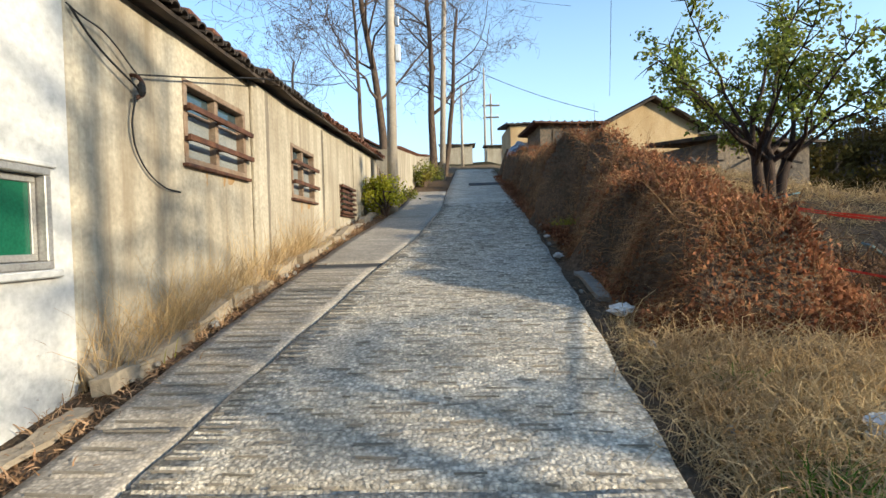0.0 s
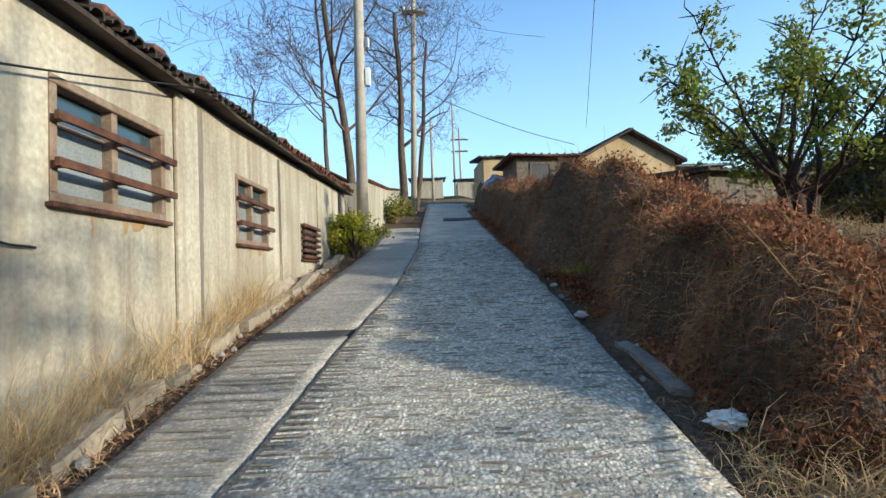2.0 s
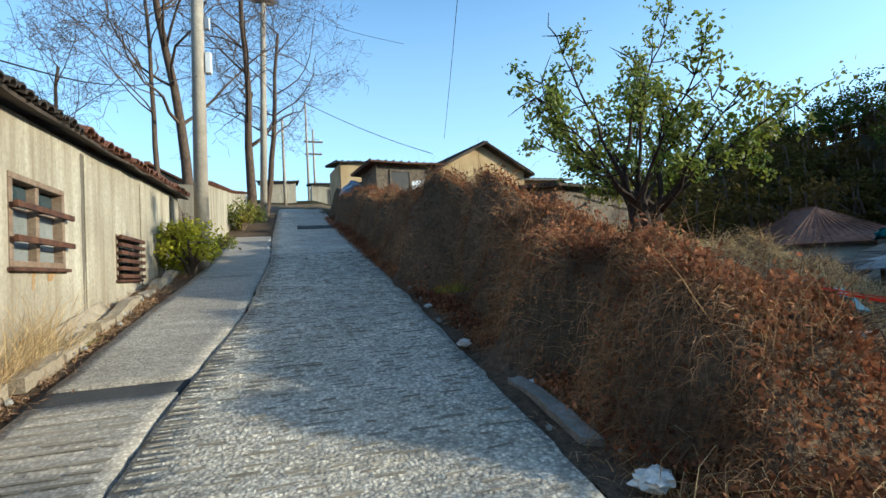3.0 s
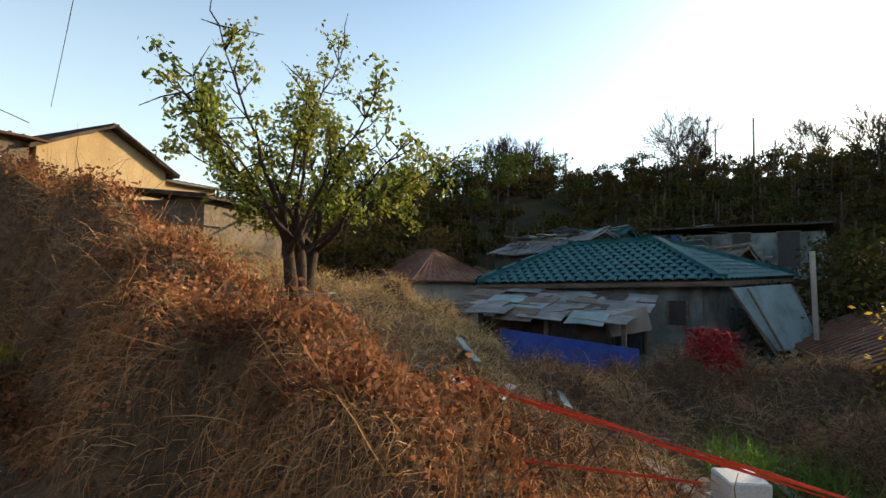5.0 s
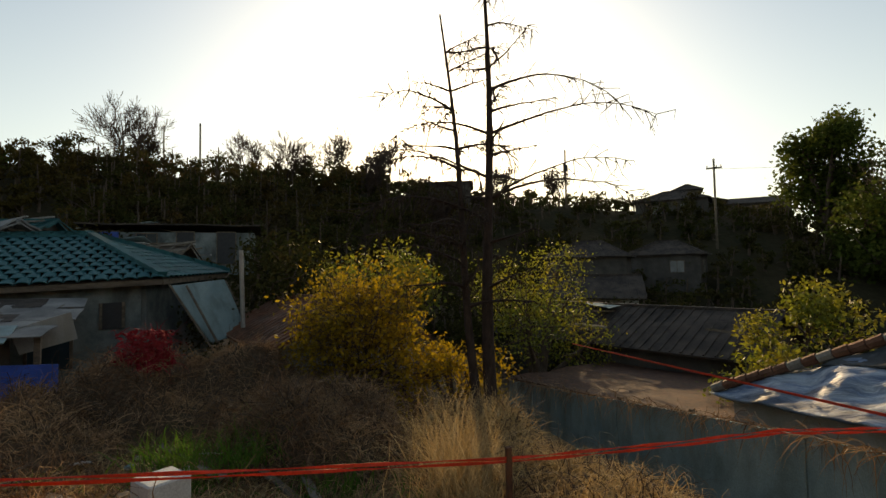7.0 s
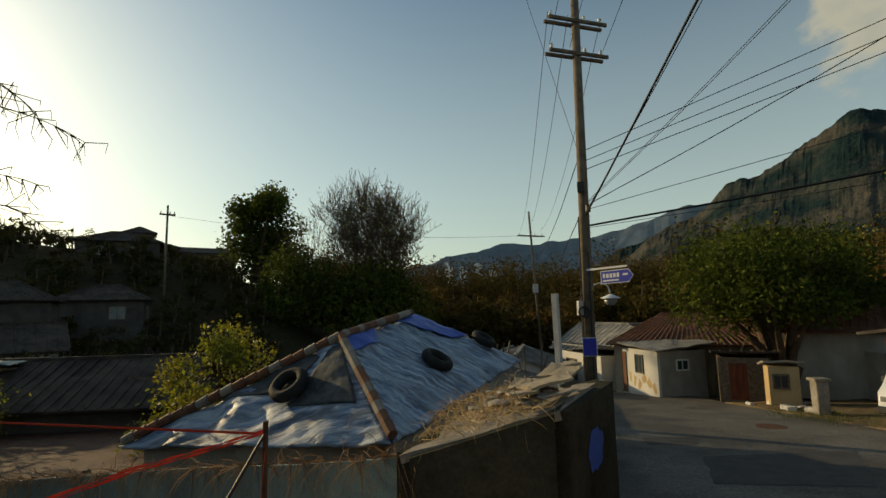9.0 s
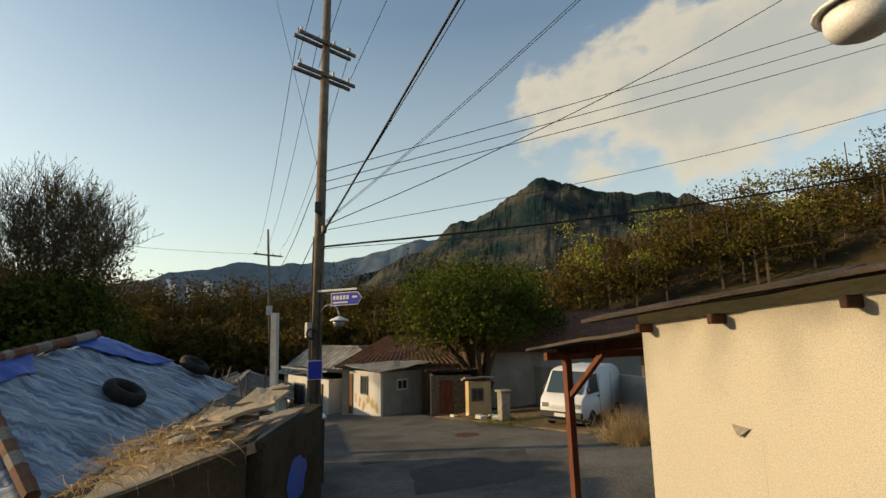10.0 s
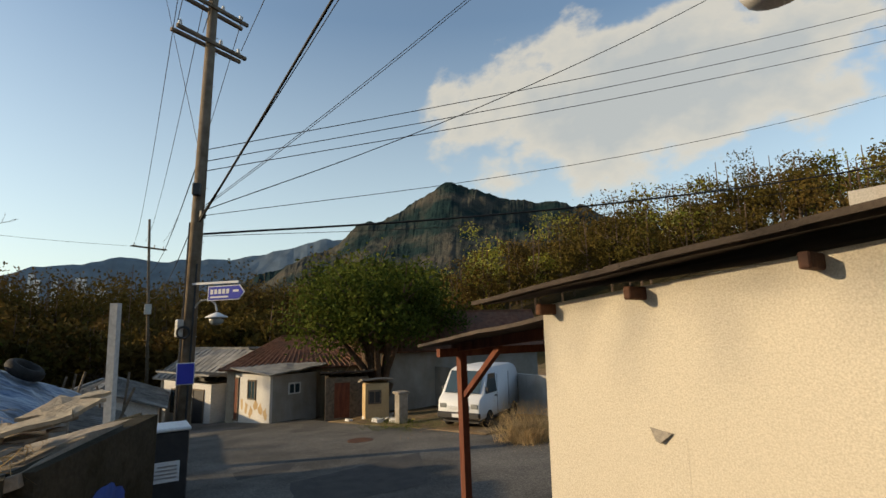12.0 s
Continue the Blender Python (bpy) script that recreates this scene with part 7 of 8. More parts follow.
def wreck(ob, w, d, h, n, seed):
    """Broken rafters and torn sheets lying over a fallen roof, in the house's own axes."""
    r = np.random.RandomState(seed)
    for i in range(n):
        x, y, a = r.uniform(-w / 2, w / 2), r.uniform(-d / 2, d / 2), r.uniform(-0.7, 0.7) + (1.57 if i % 3 == 0 else 0)
        z, ln = h - 0.25 * abs(y) + r.uniform(0.02, 0.2), r.uniform(0.5, 1.3)
        v = Vector((math.cos(a), math.sin(a), r.uniform(-0.2, 0.2))) * ln
        part("broken_rafter", beam(bmesh.new(), Vector((x, y, z)) - v, Vector((x, y, z)) + v, 0.09, 0.06), (timber_grey, cap_concrete, grey_wall)[i % 3], ob, "broken bleached rafter")
    for i in range(n // 4):
        x, y = r.uniform(-w / 2, w / 2 - 0.8), r.uniform(-d / 2, d / 2 - 0.5)
        z = h - 0.25 * abs(y) + r.uniform(0.05, 0.2)
        bm = bmesh.new()
        sheet(bm, [(x, y, z), (x + 1.1, y + r.uniform(-0.2, 0.2), z + r.uniform(-0.2, 0.2)), (x + 1.1, y + 0.6, z + 0.1), (x, y + 0.7, z + r.uniform(-0.1, 0.3))], 0.02, 4, 0.08)
        part("torn_sheet", bm, (fence_teal, slate, whitewash)[i % 3], ob, "torn roofing sheet")


for ob, w, d, h, n, sd in zip(wrecks, (6, 6.5, 4.5, 8, 9), (3.6, 3, 3, 3, 4), (2.45, 1.9, 2.4, 2.0, 2.1), (26, 26, 16, 14, 8), range(5)):
    wreck(ob, w, d, h, n, sd)


# ---- foot of the lane: outbuilding, fence, tarped house ----
def quad_wall(bm, p, q, z0, z1a, z1b, thick):
    """An upright wall from p to q; its top runs from z1a to z1b."""
    p, q = Vector((*p, 0)), Vector((*q, 0))
    n = (q - p).cross(Vector((0, 0, 1))).normalized() * thick
    f = [p + Vector((0, 0, z0)), q + Vector((0, 0, z0)), q + Vector((0, 0, z1b)), p + Vector((0, 0, z1a))]
    k = [bm.verts.new(v) for v in f] + [bm.verts.new(v - n) for v in f]
    for s in ((0, 1, 2, 3), (7, 6, 5, 4), (0, 4, 5, 1), (1, 5, 6, 2), (2, 6, 7, 3), (3, 7, 4, 0)):
        bm.faces.new([k[i] for i in s])
    bmesh.ops.recalc_face_normals(bm, faces=bm.faces)
    return bm


outhouse = thing("outbuilding", "mossy concrete outbuilding with a crumbling flat cap", "outbuilding")
E1, E2, E3, E4 = (0.84, -1.62), (-0.33, -1.74), (-0.96, -3.1), (0.3, -3.3)
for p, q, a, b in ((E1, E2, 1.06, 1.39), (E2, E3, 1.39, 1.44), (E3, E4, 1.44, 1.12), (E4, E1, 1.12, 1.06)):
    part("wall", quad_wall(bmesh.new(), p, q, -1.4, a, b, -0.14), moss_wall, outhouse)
bm = bmesh.new()
sheet(bm, [(0.92, -1.55, 1.05), (0.38, -3.4, 1.12), (-1.02, -3.15, 1.45), (-0.38, -1.67, 1.40)], 0.07, 16, 0.07)
part("cap", bm, cap_concrete, outhouse, "weathered broken cap slab")
for i in range(22):
    r = rng.uniform(0.05, 0.15)
    bm = bmesh.new()
    bmesh.ops.create_icosphere(bm, subdivisions=1, radius=r)
    x, y = rng.uniform(-0.6, 0.5), rng.uniform(-3.1, -1.9)
    for v in bm.verts:
        v.co = Vector((v.co.x, v.co.y * 1.3, v.co.z * 0.25)) * (1 + 0.3 * noise.noise(v.co * 9))
    bm.transform(Matrix.Translation((x, y, 1.375 - 0.26 * x + 0.02)))
    part("rubble", bm, cap_concrete, outhouse)
for x, y, a, b, t in ((-0.35, -2.15, 0.27, 0.17, 0.3), (-0.5, -2.6, 0.22, 0.2, 1.0), (-0.12, -1.95, 0.16, 0.1, 0.1), (-0.62, -2.95, 0.15, 0.11, 0.5), (-0.1, -2.5, 0.2, 0.1, 1.3)):
    bm = bmesh.new()
    sheet(bm, [(-a, -b, 0), (a, -b * 0.8, 0.01), (a * 0.85, b, 0.015), (-a * 0.7, b * 0.9, 0)], 0.025, 6, 0.02, 0.02)
    bm.transform(Matrix.Translation((x, y, 1.46 - 0.26 * (x + 0.02))) @ pose(0, 0, 0, 0, 14, 57 * t))
    part("plaster_slab", bm, kerb_dust, outhouse, "pale broken slab of plaster")
bm = bmesh.new()
c = Vector((*E2, 0)).lerp(Vector((*E3, 0)), 0.5) + Vector((-0.132, 0.061, 0.92))
along = (Vector((*E3, 0)) - Vector((*E2, 0))).normalized()
bm.faces.new([bm.verts.new(c + along * (0.24 * math.cos(a) * (1 + 0.3 * noise.noise((math.cos(a) * 1.6, math.sin(a) * 1.6, 2)) + 0.12 * noise.noise((math.cos(a) * 6, math.sin(a) * 6, 2)))) + Vector((0, 0, 0.19 * math.sin(a) * (1 + 0.4 * noise.noise((math.cos(a) * 2, math.sin(a) * 2, 5)))))) for a in np.linspace(0, 6.2, 48)])
part("paint_mark", bm, tarp_blue, outhouse, "smeared blue paint mark")
p = np.array([(x, y, 1.375 - 0.26 * x) for x, y in zip(rng.uniform(-0.3, 0.75, 700), rng.uniform(-3.2, -1.6, 700))])
d = rng.normal(0, 1, (700, 3))
d[:, 2] = np.abs(d[:, 2]) * 0.4
o2 = fast_mesh("roof_straw", *ribbons(rng, p, d, 0.28, 0.005, 0.7, 4, 0.4), straw, outhouse)
o2["kind"] = "stuff"
tagged(mesh_object("white_post", beam(bmesh.new(), (-0.78, -5.3, -0.8), (-0.72, -5.2, 2.45), 0.085, 0.085), whitewash), "square white post behind the outbuilding", "post")

fence = thing("panel_fence", "pale teal board fence overgrown with dead creepers", "fence")
FX = [(0.88, -1.68, 1.02), (2.2, -2.4, 0.72), (3.76, -3.1, 0.45), (5.4, -3.3, 0.27), (6.97, -3.48, 0.08), (8.8, -3.84, -0.19), (10.2, -4.0, -0.34), (11.5, -4.2, -0.48)]
for i, (a, b) in enumerate(zip(FX, FX[1:])):
    bm = bmesh.new()
    n = Vector((b[1] - a[1], a[0] - b[0], 0)).normalized() * (0.02 * (i % 2))
    sheet(bm, [Vector((b[0], b[1], b[2] - 1.1)) + n, Vector((a[0], a[1], a[2] - 1.1)) + n, Vector(a) + n, Vector(b) + n], 0.03, 6, 0.02)
    part("panel", bm, fence_teal, fence)
    part("post", beam(bmesh.new(), (b[0], b[1] - 0.05, b[2] - 1.2), (b[0], b[1] - 0.05, b[2] + 0.05), 0.06, 0.06), timber_grey, fence)
p = np.array([Vector(FX[i]).lerp(Vector(FX[i + 1]), t) + Vector((0, 0.03, 0.02)) for i, t in zip(rng.randint(0, 7, 900), rng.uniform(0, 1, 900))])
d = np.stack([rng.normal(0, 0.7, 900), rng.uniform(0, 0.5, 900), rng.normal(0.1, 0.5, 900)], axis=1)
o2 = fast_mesh("creepers", *ribbons(rng, p, d, 0.5, 0.006, 1.1, 5, 0.3), straw_dull, fence)
o2["kind"] = "stuff"


def tarp_house():
    C1, C2, C3, C4 = Vector((6.6, -5.4, 0.0)), Vector((1.55, -3.95, 0.5)), Vector((-0.3, -11.2, 0.85)), Vector((5.9, -12.2, 0.3))
    R1, R2 = Vector((2.94, -5.95, 1.69)), Vector((2.45, -9.9, 2.05))
    ob = thing("tarped_house", "low house with tarpaulins and tyres on its roof", "house")
    for p, q in ((C1, C2), (C2, C3), (C3, C4), (C4, C1)):
        c = (C1 + C3) / 2
        a, b = p.lerp(c, 0.07), q.lerp(c, 0.07)
        part("wall", quad_wall(bmesh.new(), (a.x, a.y), (b.x, b.y), -1.9, a.z - 0.02, b.z - 0.02, 0.12), grey_wall, ob)
    up = Vector((0, 0, 1))
    for q, m, lab in (((C1, C2, R1, R1), tarp_white, "torn pale tarpaulin"), ((C2, C3, R2, R1), tarp_white, "weathered silver-blue tarpaulin"), ((C4, C1, R1, R2), tarp_dark, "dark mesh sheet"), ((C3, C4, R2, R2), tarp_dark, "dark mesh sheet")):
        bm = bmesh.new()
        sheet(bm, q, 0.05, 44, 0.10, 0.045)
        part("roof_sheet", bm, m, ob, lab, True)

    def patch(a, b, c, d, m, lab, lift=0.09):
        bm = bmesh.new()
        sheet(bm, [v + up * lift for v in (a, b, c, d)], 0.015, 16, 0.06, 0.03)
        part("roof_patch", bm, m, ob, lab, True)

    patch(C1.lerp(C2, 0.58).lerp(R1, 0.3), C1.lerp(C2, 0.92).lerp(R1, 0.3), C1.lerp(C2, 0.9).lerp(R1, 0.93), C1.lerp(C2, 0.5).lerp(R1, 0.9), tarp_dark, "black patch of netting")
    patch(C1.lerp(C2, 0.05).lerp(R1, 0.4), C1.lerp(C2, 0.5).lerp(R1, 0.45), C1.lerp(C2, 0.45).lerp(R1, 0.8), C1.lerp(C2, 0.1).lerp(R1, 0.85), tarp_dark, "black patch of netting")
    patch(C2.lerp(C3, 0.02).lerp(R1, 0.82), C2.lerp(C3, 0.1).lerp(R1.lerp(R2, 0.35), 0.8), R1.lerp(R2, 0.38) + up * 0.02, R1 + up * 0.02, tarp_blue, "bright blue tarpaulin", 0.1)
    patch(C2.lerp(C3, 0.75).lerp(R2, 0.55), C2.lerp(C3, 0.98).lerp(R2, 0.5), R2 + Vector((0, -0.4, 0)), R1.lerp(R2, 0.7), tarp_blue, "bright blue tarpaulin", 0.1)
    for p, q in ((C2, R1), (C1, R1), (R1, R2)):
        n = int((q - p).length / 0.22)
        for i in range(n):
            bm = bmesh.new()
            tube_bm(bm, p.lerp(q, i / n) + up * 0.14, p.lerp(q, (i + 0.93) / n) + up * 0.15, 0.075, 0.085, 8)
            part("ridge_tile", bm, roof_brown if rng.random_sample() < 0.7 else cap_concrete, ob)
    return ob


tarp_house()


def tyre(label, pos, normal, outer=0.34, tube=0.1):
    ob = mesh = bmesh.new()
    R, n = outer - tube, 24
    rings = []
    for i in range(n):
        a = 2 * math.pi * i / n
        ring = []
        for j in range(10):
            b = 2 * math.pi * j / 10
            rr = R + tube * math.cos(b) * (0.8 if math.cos(b) < 0 else 1.0)
            ring.append(mesh.verts.new((rr * math.cos(a), rr * math.sin(a), tube * 1.05 * math.sin(b))))
        rings.append(ring)
    for i in range(n):
        for j in range(10):
            mesh.faces.new((rings[i][j], rings[(i + 1) % n][j], rings[(i + 1) % n][(j + 1) % 10], rings[i][(j + 1) % 10]))
    o2 = mesh_object("old_tyre", mesh, rubber, smooth_faces=True)
    o2.matrix_world = Matrix.Translation(pos) @ Vector(normal).to_track_quat("Z", "Y").to_matrix().to_4x4()
    return tagged(o2, label, "tyre", "tyres on the roof")


tyre("worn black tyre weighing down the tarpaulin", (3.55, -5.2, 1.1), (0.25, 0.62, 0.75))
tyre("worn black tyre on the pale tarpaulin", (1.43, -7.32, 1.26), (-0.49, 0.17, 0.85))
tyre("worn black tyre near the roof ridge", (0.66, -10.5, 1.46), (-0.49, 0.17, 0.85))
shack("house", "low dark slate-roofed house down the street", 1.2, -15.5, 95, 6, 4.5, 1.4, 0.7, grey_wall, slate, z=-1.9, style="gable", rib=0.4)
shack("house", "shack with a blue tarpaulin roof", 3.8, -20, 80, 6, 4, 1.6, 0.6, grey_wall, tarp_blue, z=-2.2, style="gable", rib=0)
shack("house", "ramshackle grey house far down the street", -0.5, -24, 85, 6, 4, 1.9, 0.7, whitewash, slate, z=-2.6, style="gable", rib=0.4, openings=[("window", "y+", 0, 0.8, 0.9, 0.7, glass_dark)])
shack("house", "ramshackle shed far down the street", 0.5, -31, 80, 7, 4, 1.9, 0.7, grey_wall, slate, z=-3.2, style="gable", rib=0.4)
for i in range(12):
    x, y = rng.uniform(-1.2, 2.5), rng.uniform(-19, -13.5)
    bm = beam(bmesh.new(), (x, y, -1.6), (x + rng.normal(0, 0.3), y + rng.normal(0, 0.3), rng.uniform(0.4, 1.2)), 0.05, 0.05)
    tagged(mesh_object("pole_stick", bm, timber_grey), "thin grey pole in the cluttered yard", "pole", "yard poles")

cabinet = thing("grey_bin", "dark grey steel cabinet with a pale lid", "cabinet", (-1.55, -8.45, ground_z(-1.55, -8.45)))
part("body", box_bm(-0.36, 0.36, -0.32, 0.32, 0, 1.22, bevel=0.02), black_plastic, cabinet)
part("lid", box_bm(-0.39, 0.39, -0.36, 0.36, 1.225, 1.29, bevel=0.02), sign_white, cabinet, "pale lid")
part("label_plate", box_bm(-0.24, 0.24, 0.325, 0.333, 0.42, 0.75), sign_white, cabinet, "printed label")
for i in range(4):
    part("text_bar", box_bm(-0.2, 0.18 - 0.03 * i, 0.335, 0.338, 0.48 + 0.06 * i, 0.505 + 0.06 * i), chrome, cabinet)

# ---- houses across the street ----
hut = thing("street_hut", "low whitewashed hut with a flat tin roof", "house", (-6.05, -19.4, -1.6))
H = Matrix.Rotation(math.atan2(-2.9, 1.0), 4, "Z")
hut.matrix_basis = Matrix.Translation((-6.05, -19.4, -1.62)) @ H
# local x runs along the street side, local -y along the front
part("wall", box_bm(0, 3.2, -0.12, 0, -0.4, 1.92), whitewash, hut, "peeling white wall")
part("wall", box_bm(0, 0.12, -2.3, -0.122, -0.4, 1.92), grey_wall, hut, "grey rendered wall")
part("wall", box_bm(3.08, 3.2, -2.3, -0.122, -0.4, 1.92), grey_wall, hut)
part("wall", box_bm(0.12, 3.08, -2.3, -2.18, -0.4, 1.92), grey_wall, hut)
bm = bmesh.new()
sheet(bm, [(-0.35, 0.3, 1.95), (-0.35, -2.6, 2.2), (3.5, -2.6, 2.45), (3.5, 0.3, 2.2)], 0.05, 8, 0.05)
part("roof", bm, slate, hut, "grey sheet roof")
opening_parts(hut, "window", 0, -1.15, 1.15, 0.5, 0.36, "x-", sign_white, glass_dark)
opening_parts(hut, "window", 1.3, 0, 0.95, 0.5, 0.7, "y+", timber_grey, glass_dark)
opening_parts(hut, "door", 2.7, 0, 0, 0.7, 1.7, "y+", timber_grey, timber)
for i in range(7):
    c = (0.3 + 0.35 * i, 0.006, 0.4 + 0.15 * (i % 3))
    bm = bmesh.new()
    bm.faces.new([bm.verts.new((c[0] + 0.13 * math.cos(a) * (1 + 0.4 * math.sin(2 * a + i)), c[1], c[2] + 0.22 * math.sin(a) * (1 + 0.3 * math.cos(3 * a + i)))) for a in np.linspace(0, 6, 14)])
    part("bare_plaster", bm, plaster_old, hut)
shack("house", "house with a brown tiled roof behind the hut", -8.6, -23.0, -18, 6.5, 4.2, 2.2, 1.15, plaster, roof_brown, z=-1.6, style="hip", rib=0.24)
shack("house", "house with a red-brown tiled roof under the tree", -14.6, -18.6, -30, 7, 4.2, 2.1, 1.5, grey_wall, roof_brown, z=-0.8, style="gable", rib=0.24)
shack("house", "white-walled shop with an awning down the street", -5.0, -25.4, -70, 4.5, 3, 2.0, 0.4, whitewash, slate, z=-2.2, style="shed", rib=0.4, openings=[("door", "y+", -1.2, 0, 0.9, 1.7, black_plastic), ("window", "y+", 0.8, 0.6, 1.1, 1.0, glass_dark)])
shack("house", "house with a long grey sheet roof", -6.6, -28.5, -60, 7, 4.5, 2.2, 1.3, plaster, slate, z=-2.4, style="gable", rib=0.4)
shack("house", "shack with a blue-grey roof", -9.6, -28, -20, 4, 4, 2.6, 0.5, grey_wall, slate, z=-1.9, style="shed", rib=0.4)
shack("shed", "timber lean-to beside the hut", -8.9, -18.4, -19, 1.7, 1.6, 1.55, 0.2, timber_grey, roof_dark, z=-1.35, style="shed", over=0.2, openings=[("door", "y+", 0.2, 0, 0.6, 1.35, timber)])
shack("shed", "plywood booth with a curling roof", -9.3, -16.4, -15, 0.9, 0.8, 1.25, 0.15, plaster_old, cap_concrete, z=-1.2, style="shed", over=0.15, rib=0, openings=[("window", "y+", 0.1, 0.55, 0.4, 0.4, black_plastic)])
gatepost = thing("gate_pillar", "squat rendered gate pillar with a cap", "pillar", (-9.1, -13.9, ground_z(-9.1, -13.9)))
part("shaft", box_bm(-0.17, 0.17, -0.17, 0.17, -0.1, 1.0, bevel=0.02), grey_stone, gatepost)
part("cap", box_bm(-0.23, 0.23, -0.23, 0.23, 1.0, 1.09, bevel=0.02), cap_concrete, gatepost)
yard = wall_panel("wall_yard", -12.6, 0.2, (-19, -7.5), [(-19, 0.4), (-7.5, 0.5)], -1.5, [], grey_wall, "dark yard wall behind the van")
for i in range(26):
    x, y = -8.2 - 1.3 * rng.random_sample() - 0.3 * (i % 3), -16.6 + 2.6 * rng.random_sample()
    s = rng.uniform(0.07, 0.22)
    bm = box_bm(-s, s, -s * 0.7, s * 0.7, 0, s * rng.uniform(0.8, 1.6), bevel=0.015)
    o2 = mesh_object("junk_box", bm, [grey_stone, styrofoam, timber_grey, yellow_plastic, whitewash][i % 5])
    o2.matrix_world = pose(x, y, ground_top(x, y), rng.uniform(-12, 12), rng.uniform(-12, 12), rng.uniform(0, 180))
    tagged(o2, "discarded box in the roadside clutter", "box", "roadside clutter")
tufts("dry_grass", "tall straw tussock beside the van", [(-9.6 + rng.normal(0, 0.35), -8.1 + rng.normal(0, 0.3), 0) for _ in range(50)], 24, 0.95, 0.006, straw, 61, 0.1, 0.3, 0.35, seg=4)
tufts("green_weeds", "green weeds along the street edge", [(-8.8 + rng.normal(0, 0.5), -13.4 + rng.normal(0, 0.8), 0) for _ in range(60)], 20, 0.3, 0.008, leaf_green, 62, 0.14, 0.6, 0.5)
tufts("dry_grass", "dry weeds along the street edge", [(-10.5 + rng.normal(0, 1.2), -11.4 + rng.normal(0, 1.6), 0) for _ in range(70)], 16, 0.22, 0.006, straw_dull, 63, 0.14, 0.7, 0.6)
bm = bmesh.new()
sheet(bm, [(-7.7, -17.2, ground_z(-7.7, -17.2) - 0.02), (-9.4, -9.6, ground_z(-9.4, -9.6) - 0.02), (-12.4, -9.2, ground_z(-12.4, -9.2) + 0.1), (-12.4, -17.2, ground_z(-12.4, -17.2) + 0.1)], 0.06, 16, 0.05)
tagged(mesh_object("verge", bm, soil, smooth_faces=True), "bare earth verge where the van stands", "verge", kind="structure")


def van():
    ob = thing("van", "small white delivery van with a black bumper", "van")
    # local x: forwards
    L, W, Ht = 3.4, 1.42, 1.62
    side = [(-1.62, 0.32), (-1.66, 0.75), (-1.64, 1.35), (-1.5, 1.68), (-1.2, 1.78), (0.6, 1.78), (0.92, 1.7), (1.42, 1.0), (1.66, 0.86), (1.7, 0.5), (1.66, 0.32)]
    bm = bmesh.new()
    inner = [(x, z) for x, z in side]
    n = len(inner)
    rings = []
    for y, k in ((-W / 2, 0.96), (-W / 2 + 0.08, 1.0), (W / 2 - 0.08, 1.0), (W / 2, 0.96)):
        rings.append([bm.verts.new((x * (0.985 if k < 1 else 1), y * (1 - 0.1 * max(0, (z - 1.0) / 0.78)), 1.0 + (z - 1.0) * k if z > 1 else z)) for x, z in inner])
    for a, b in zip(rings, rings[1:]):
        for i in range(n):
            bm.faces.new((a[i], a[(i + 1) % n], b[(i + 1) % n], b[i]))
    bm.faces.new(rings[0])
    bm.faces.new(rings[-1][::-1])
    bmesh.ops.recalc_face_normals(bm, faces=bm.faces)
    bmesh.ops.bevel(bm, geom=[e for e in bm.edges if abs(e.verts[0].co.y - e.verts[1].co.y) < 0.01], offset=0.03, segments=2, affect="EDGES")
    body = part("body", bm, van_paint, ob, "", True)
    bm = bmesh.new()
    sheet(bm, [(1.44, -0.58, 1.04), (1.44, 0.58, 1.04), (1.0, 0.55, 1.66), (1.0, -0.55, 1.66)], 0.012, 3, 0)
    part("windscreen", bm, glass_dark, ob)
    for s in (-1, 1):
        bm = bmesh.new()
        y = s * (W / 2 + 0.004)
        y2 = s * (W / 2 - 0.048)
        q = [(0.42, y, 1.02), (1.28, y, 1.02), (0.95, y2, 1.58), (0.42, y2, 1.58)]
        sheet(bm, q if s < 0 else q[::-1], 0.01, 2, 0)
        part("side_window", bm, glass_dark, ob)
        part("door_line", box_bm(0.36, 0.375, min(y, y - 0.004 * s), max(y, y + 0.004 * s), 0.4, 1.55), black_plastic, ob)
        part("door_line", box_bm(-0.62, -0.605, min(y, y - 0.004 * s), max(y, y + 0.004 * s), 0.4, 1.55), black_plastic, ob)
        part("handle", box_bm(0.42, 0.56, y - 0.015, y + 0.015, 0.88, 0.92), black_plastic, ob)
        part("headlight", box_bm(1.655, 1.70, s * 0.52 - 0.12, s * 0.52 + 0.12, 0.62, 0.76, bevel=0.02), glass_milky, ob)
        part("indicator", box_bm(1.66, 1.715, s * 0.58 - 0.09, s * 0.58 + 0.09, 0.42, 0.48, bevel=0.01), red_cloth, ob)
        part("mirror", box_bm(1.2, 1.26, y + s * 0.02 - 0.07, y + s * 0.02 + 0.07, 1.05, 1.22, bevel=0.02), black_plastic, ob)
        for x in (-1.05, 1.0):
            wheel = part("wheel", bmesh.new(), rubber, ob)
            for nm, prof, m in (("tyre", [(0.17, -0.07), (0.25, -0.08), (0.27, -0.05), (0.27, 0.05), (0.25, 0.08), (0.17, 0.07)], rubber), ("rim", [(0.02, -0.055), (0.175, -0.06), (0.175, 0.06), (0.02, 0.055)], chrome)):
                b2 = lathe(bmesh.new(), prof, (0, 0, 0), 20)
                b2.transform(Matrix.Translation((x, s * (W / 2 - 0.06), 0.27)) @ Matrix.Rotation(math.pi / 2, 4, "X"))
                part(nm, b2, m, wheel, "", True)
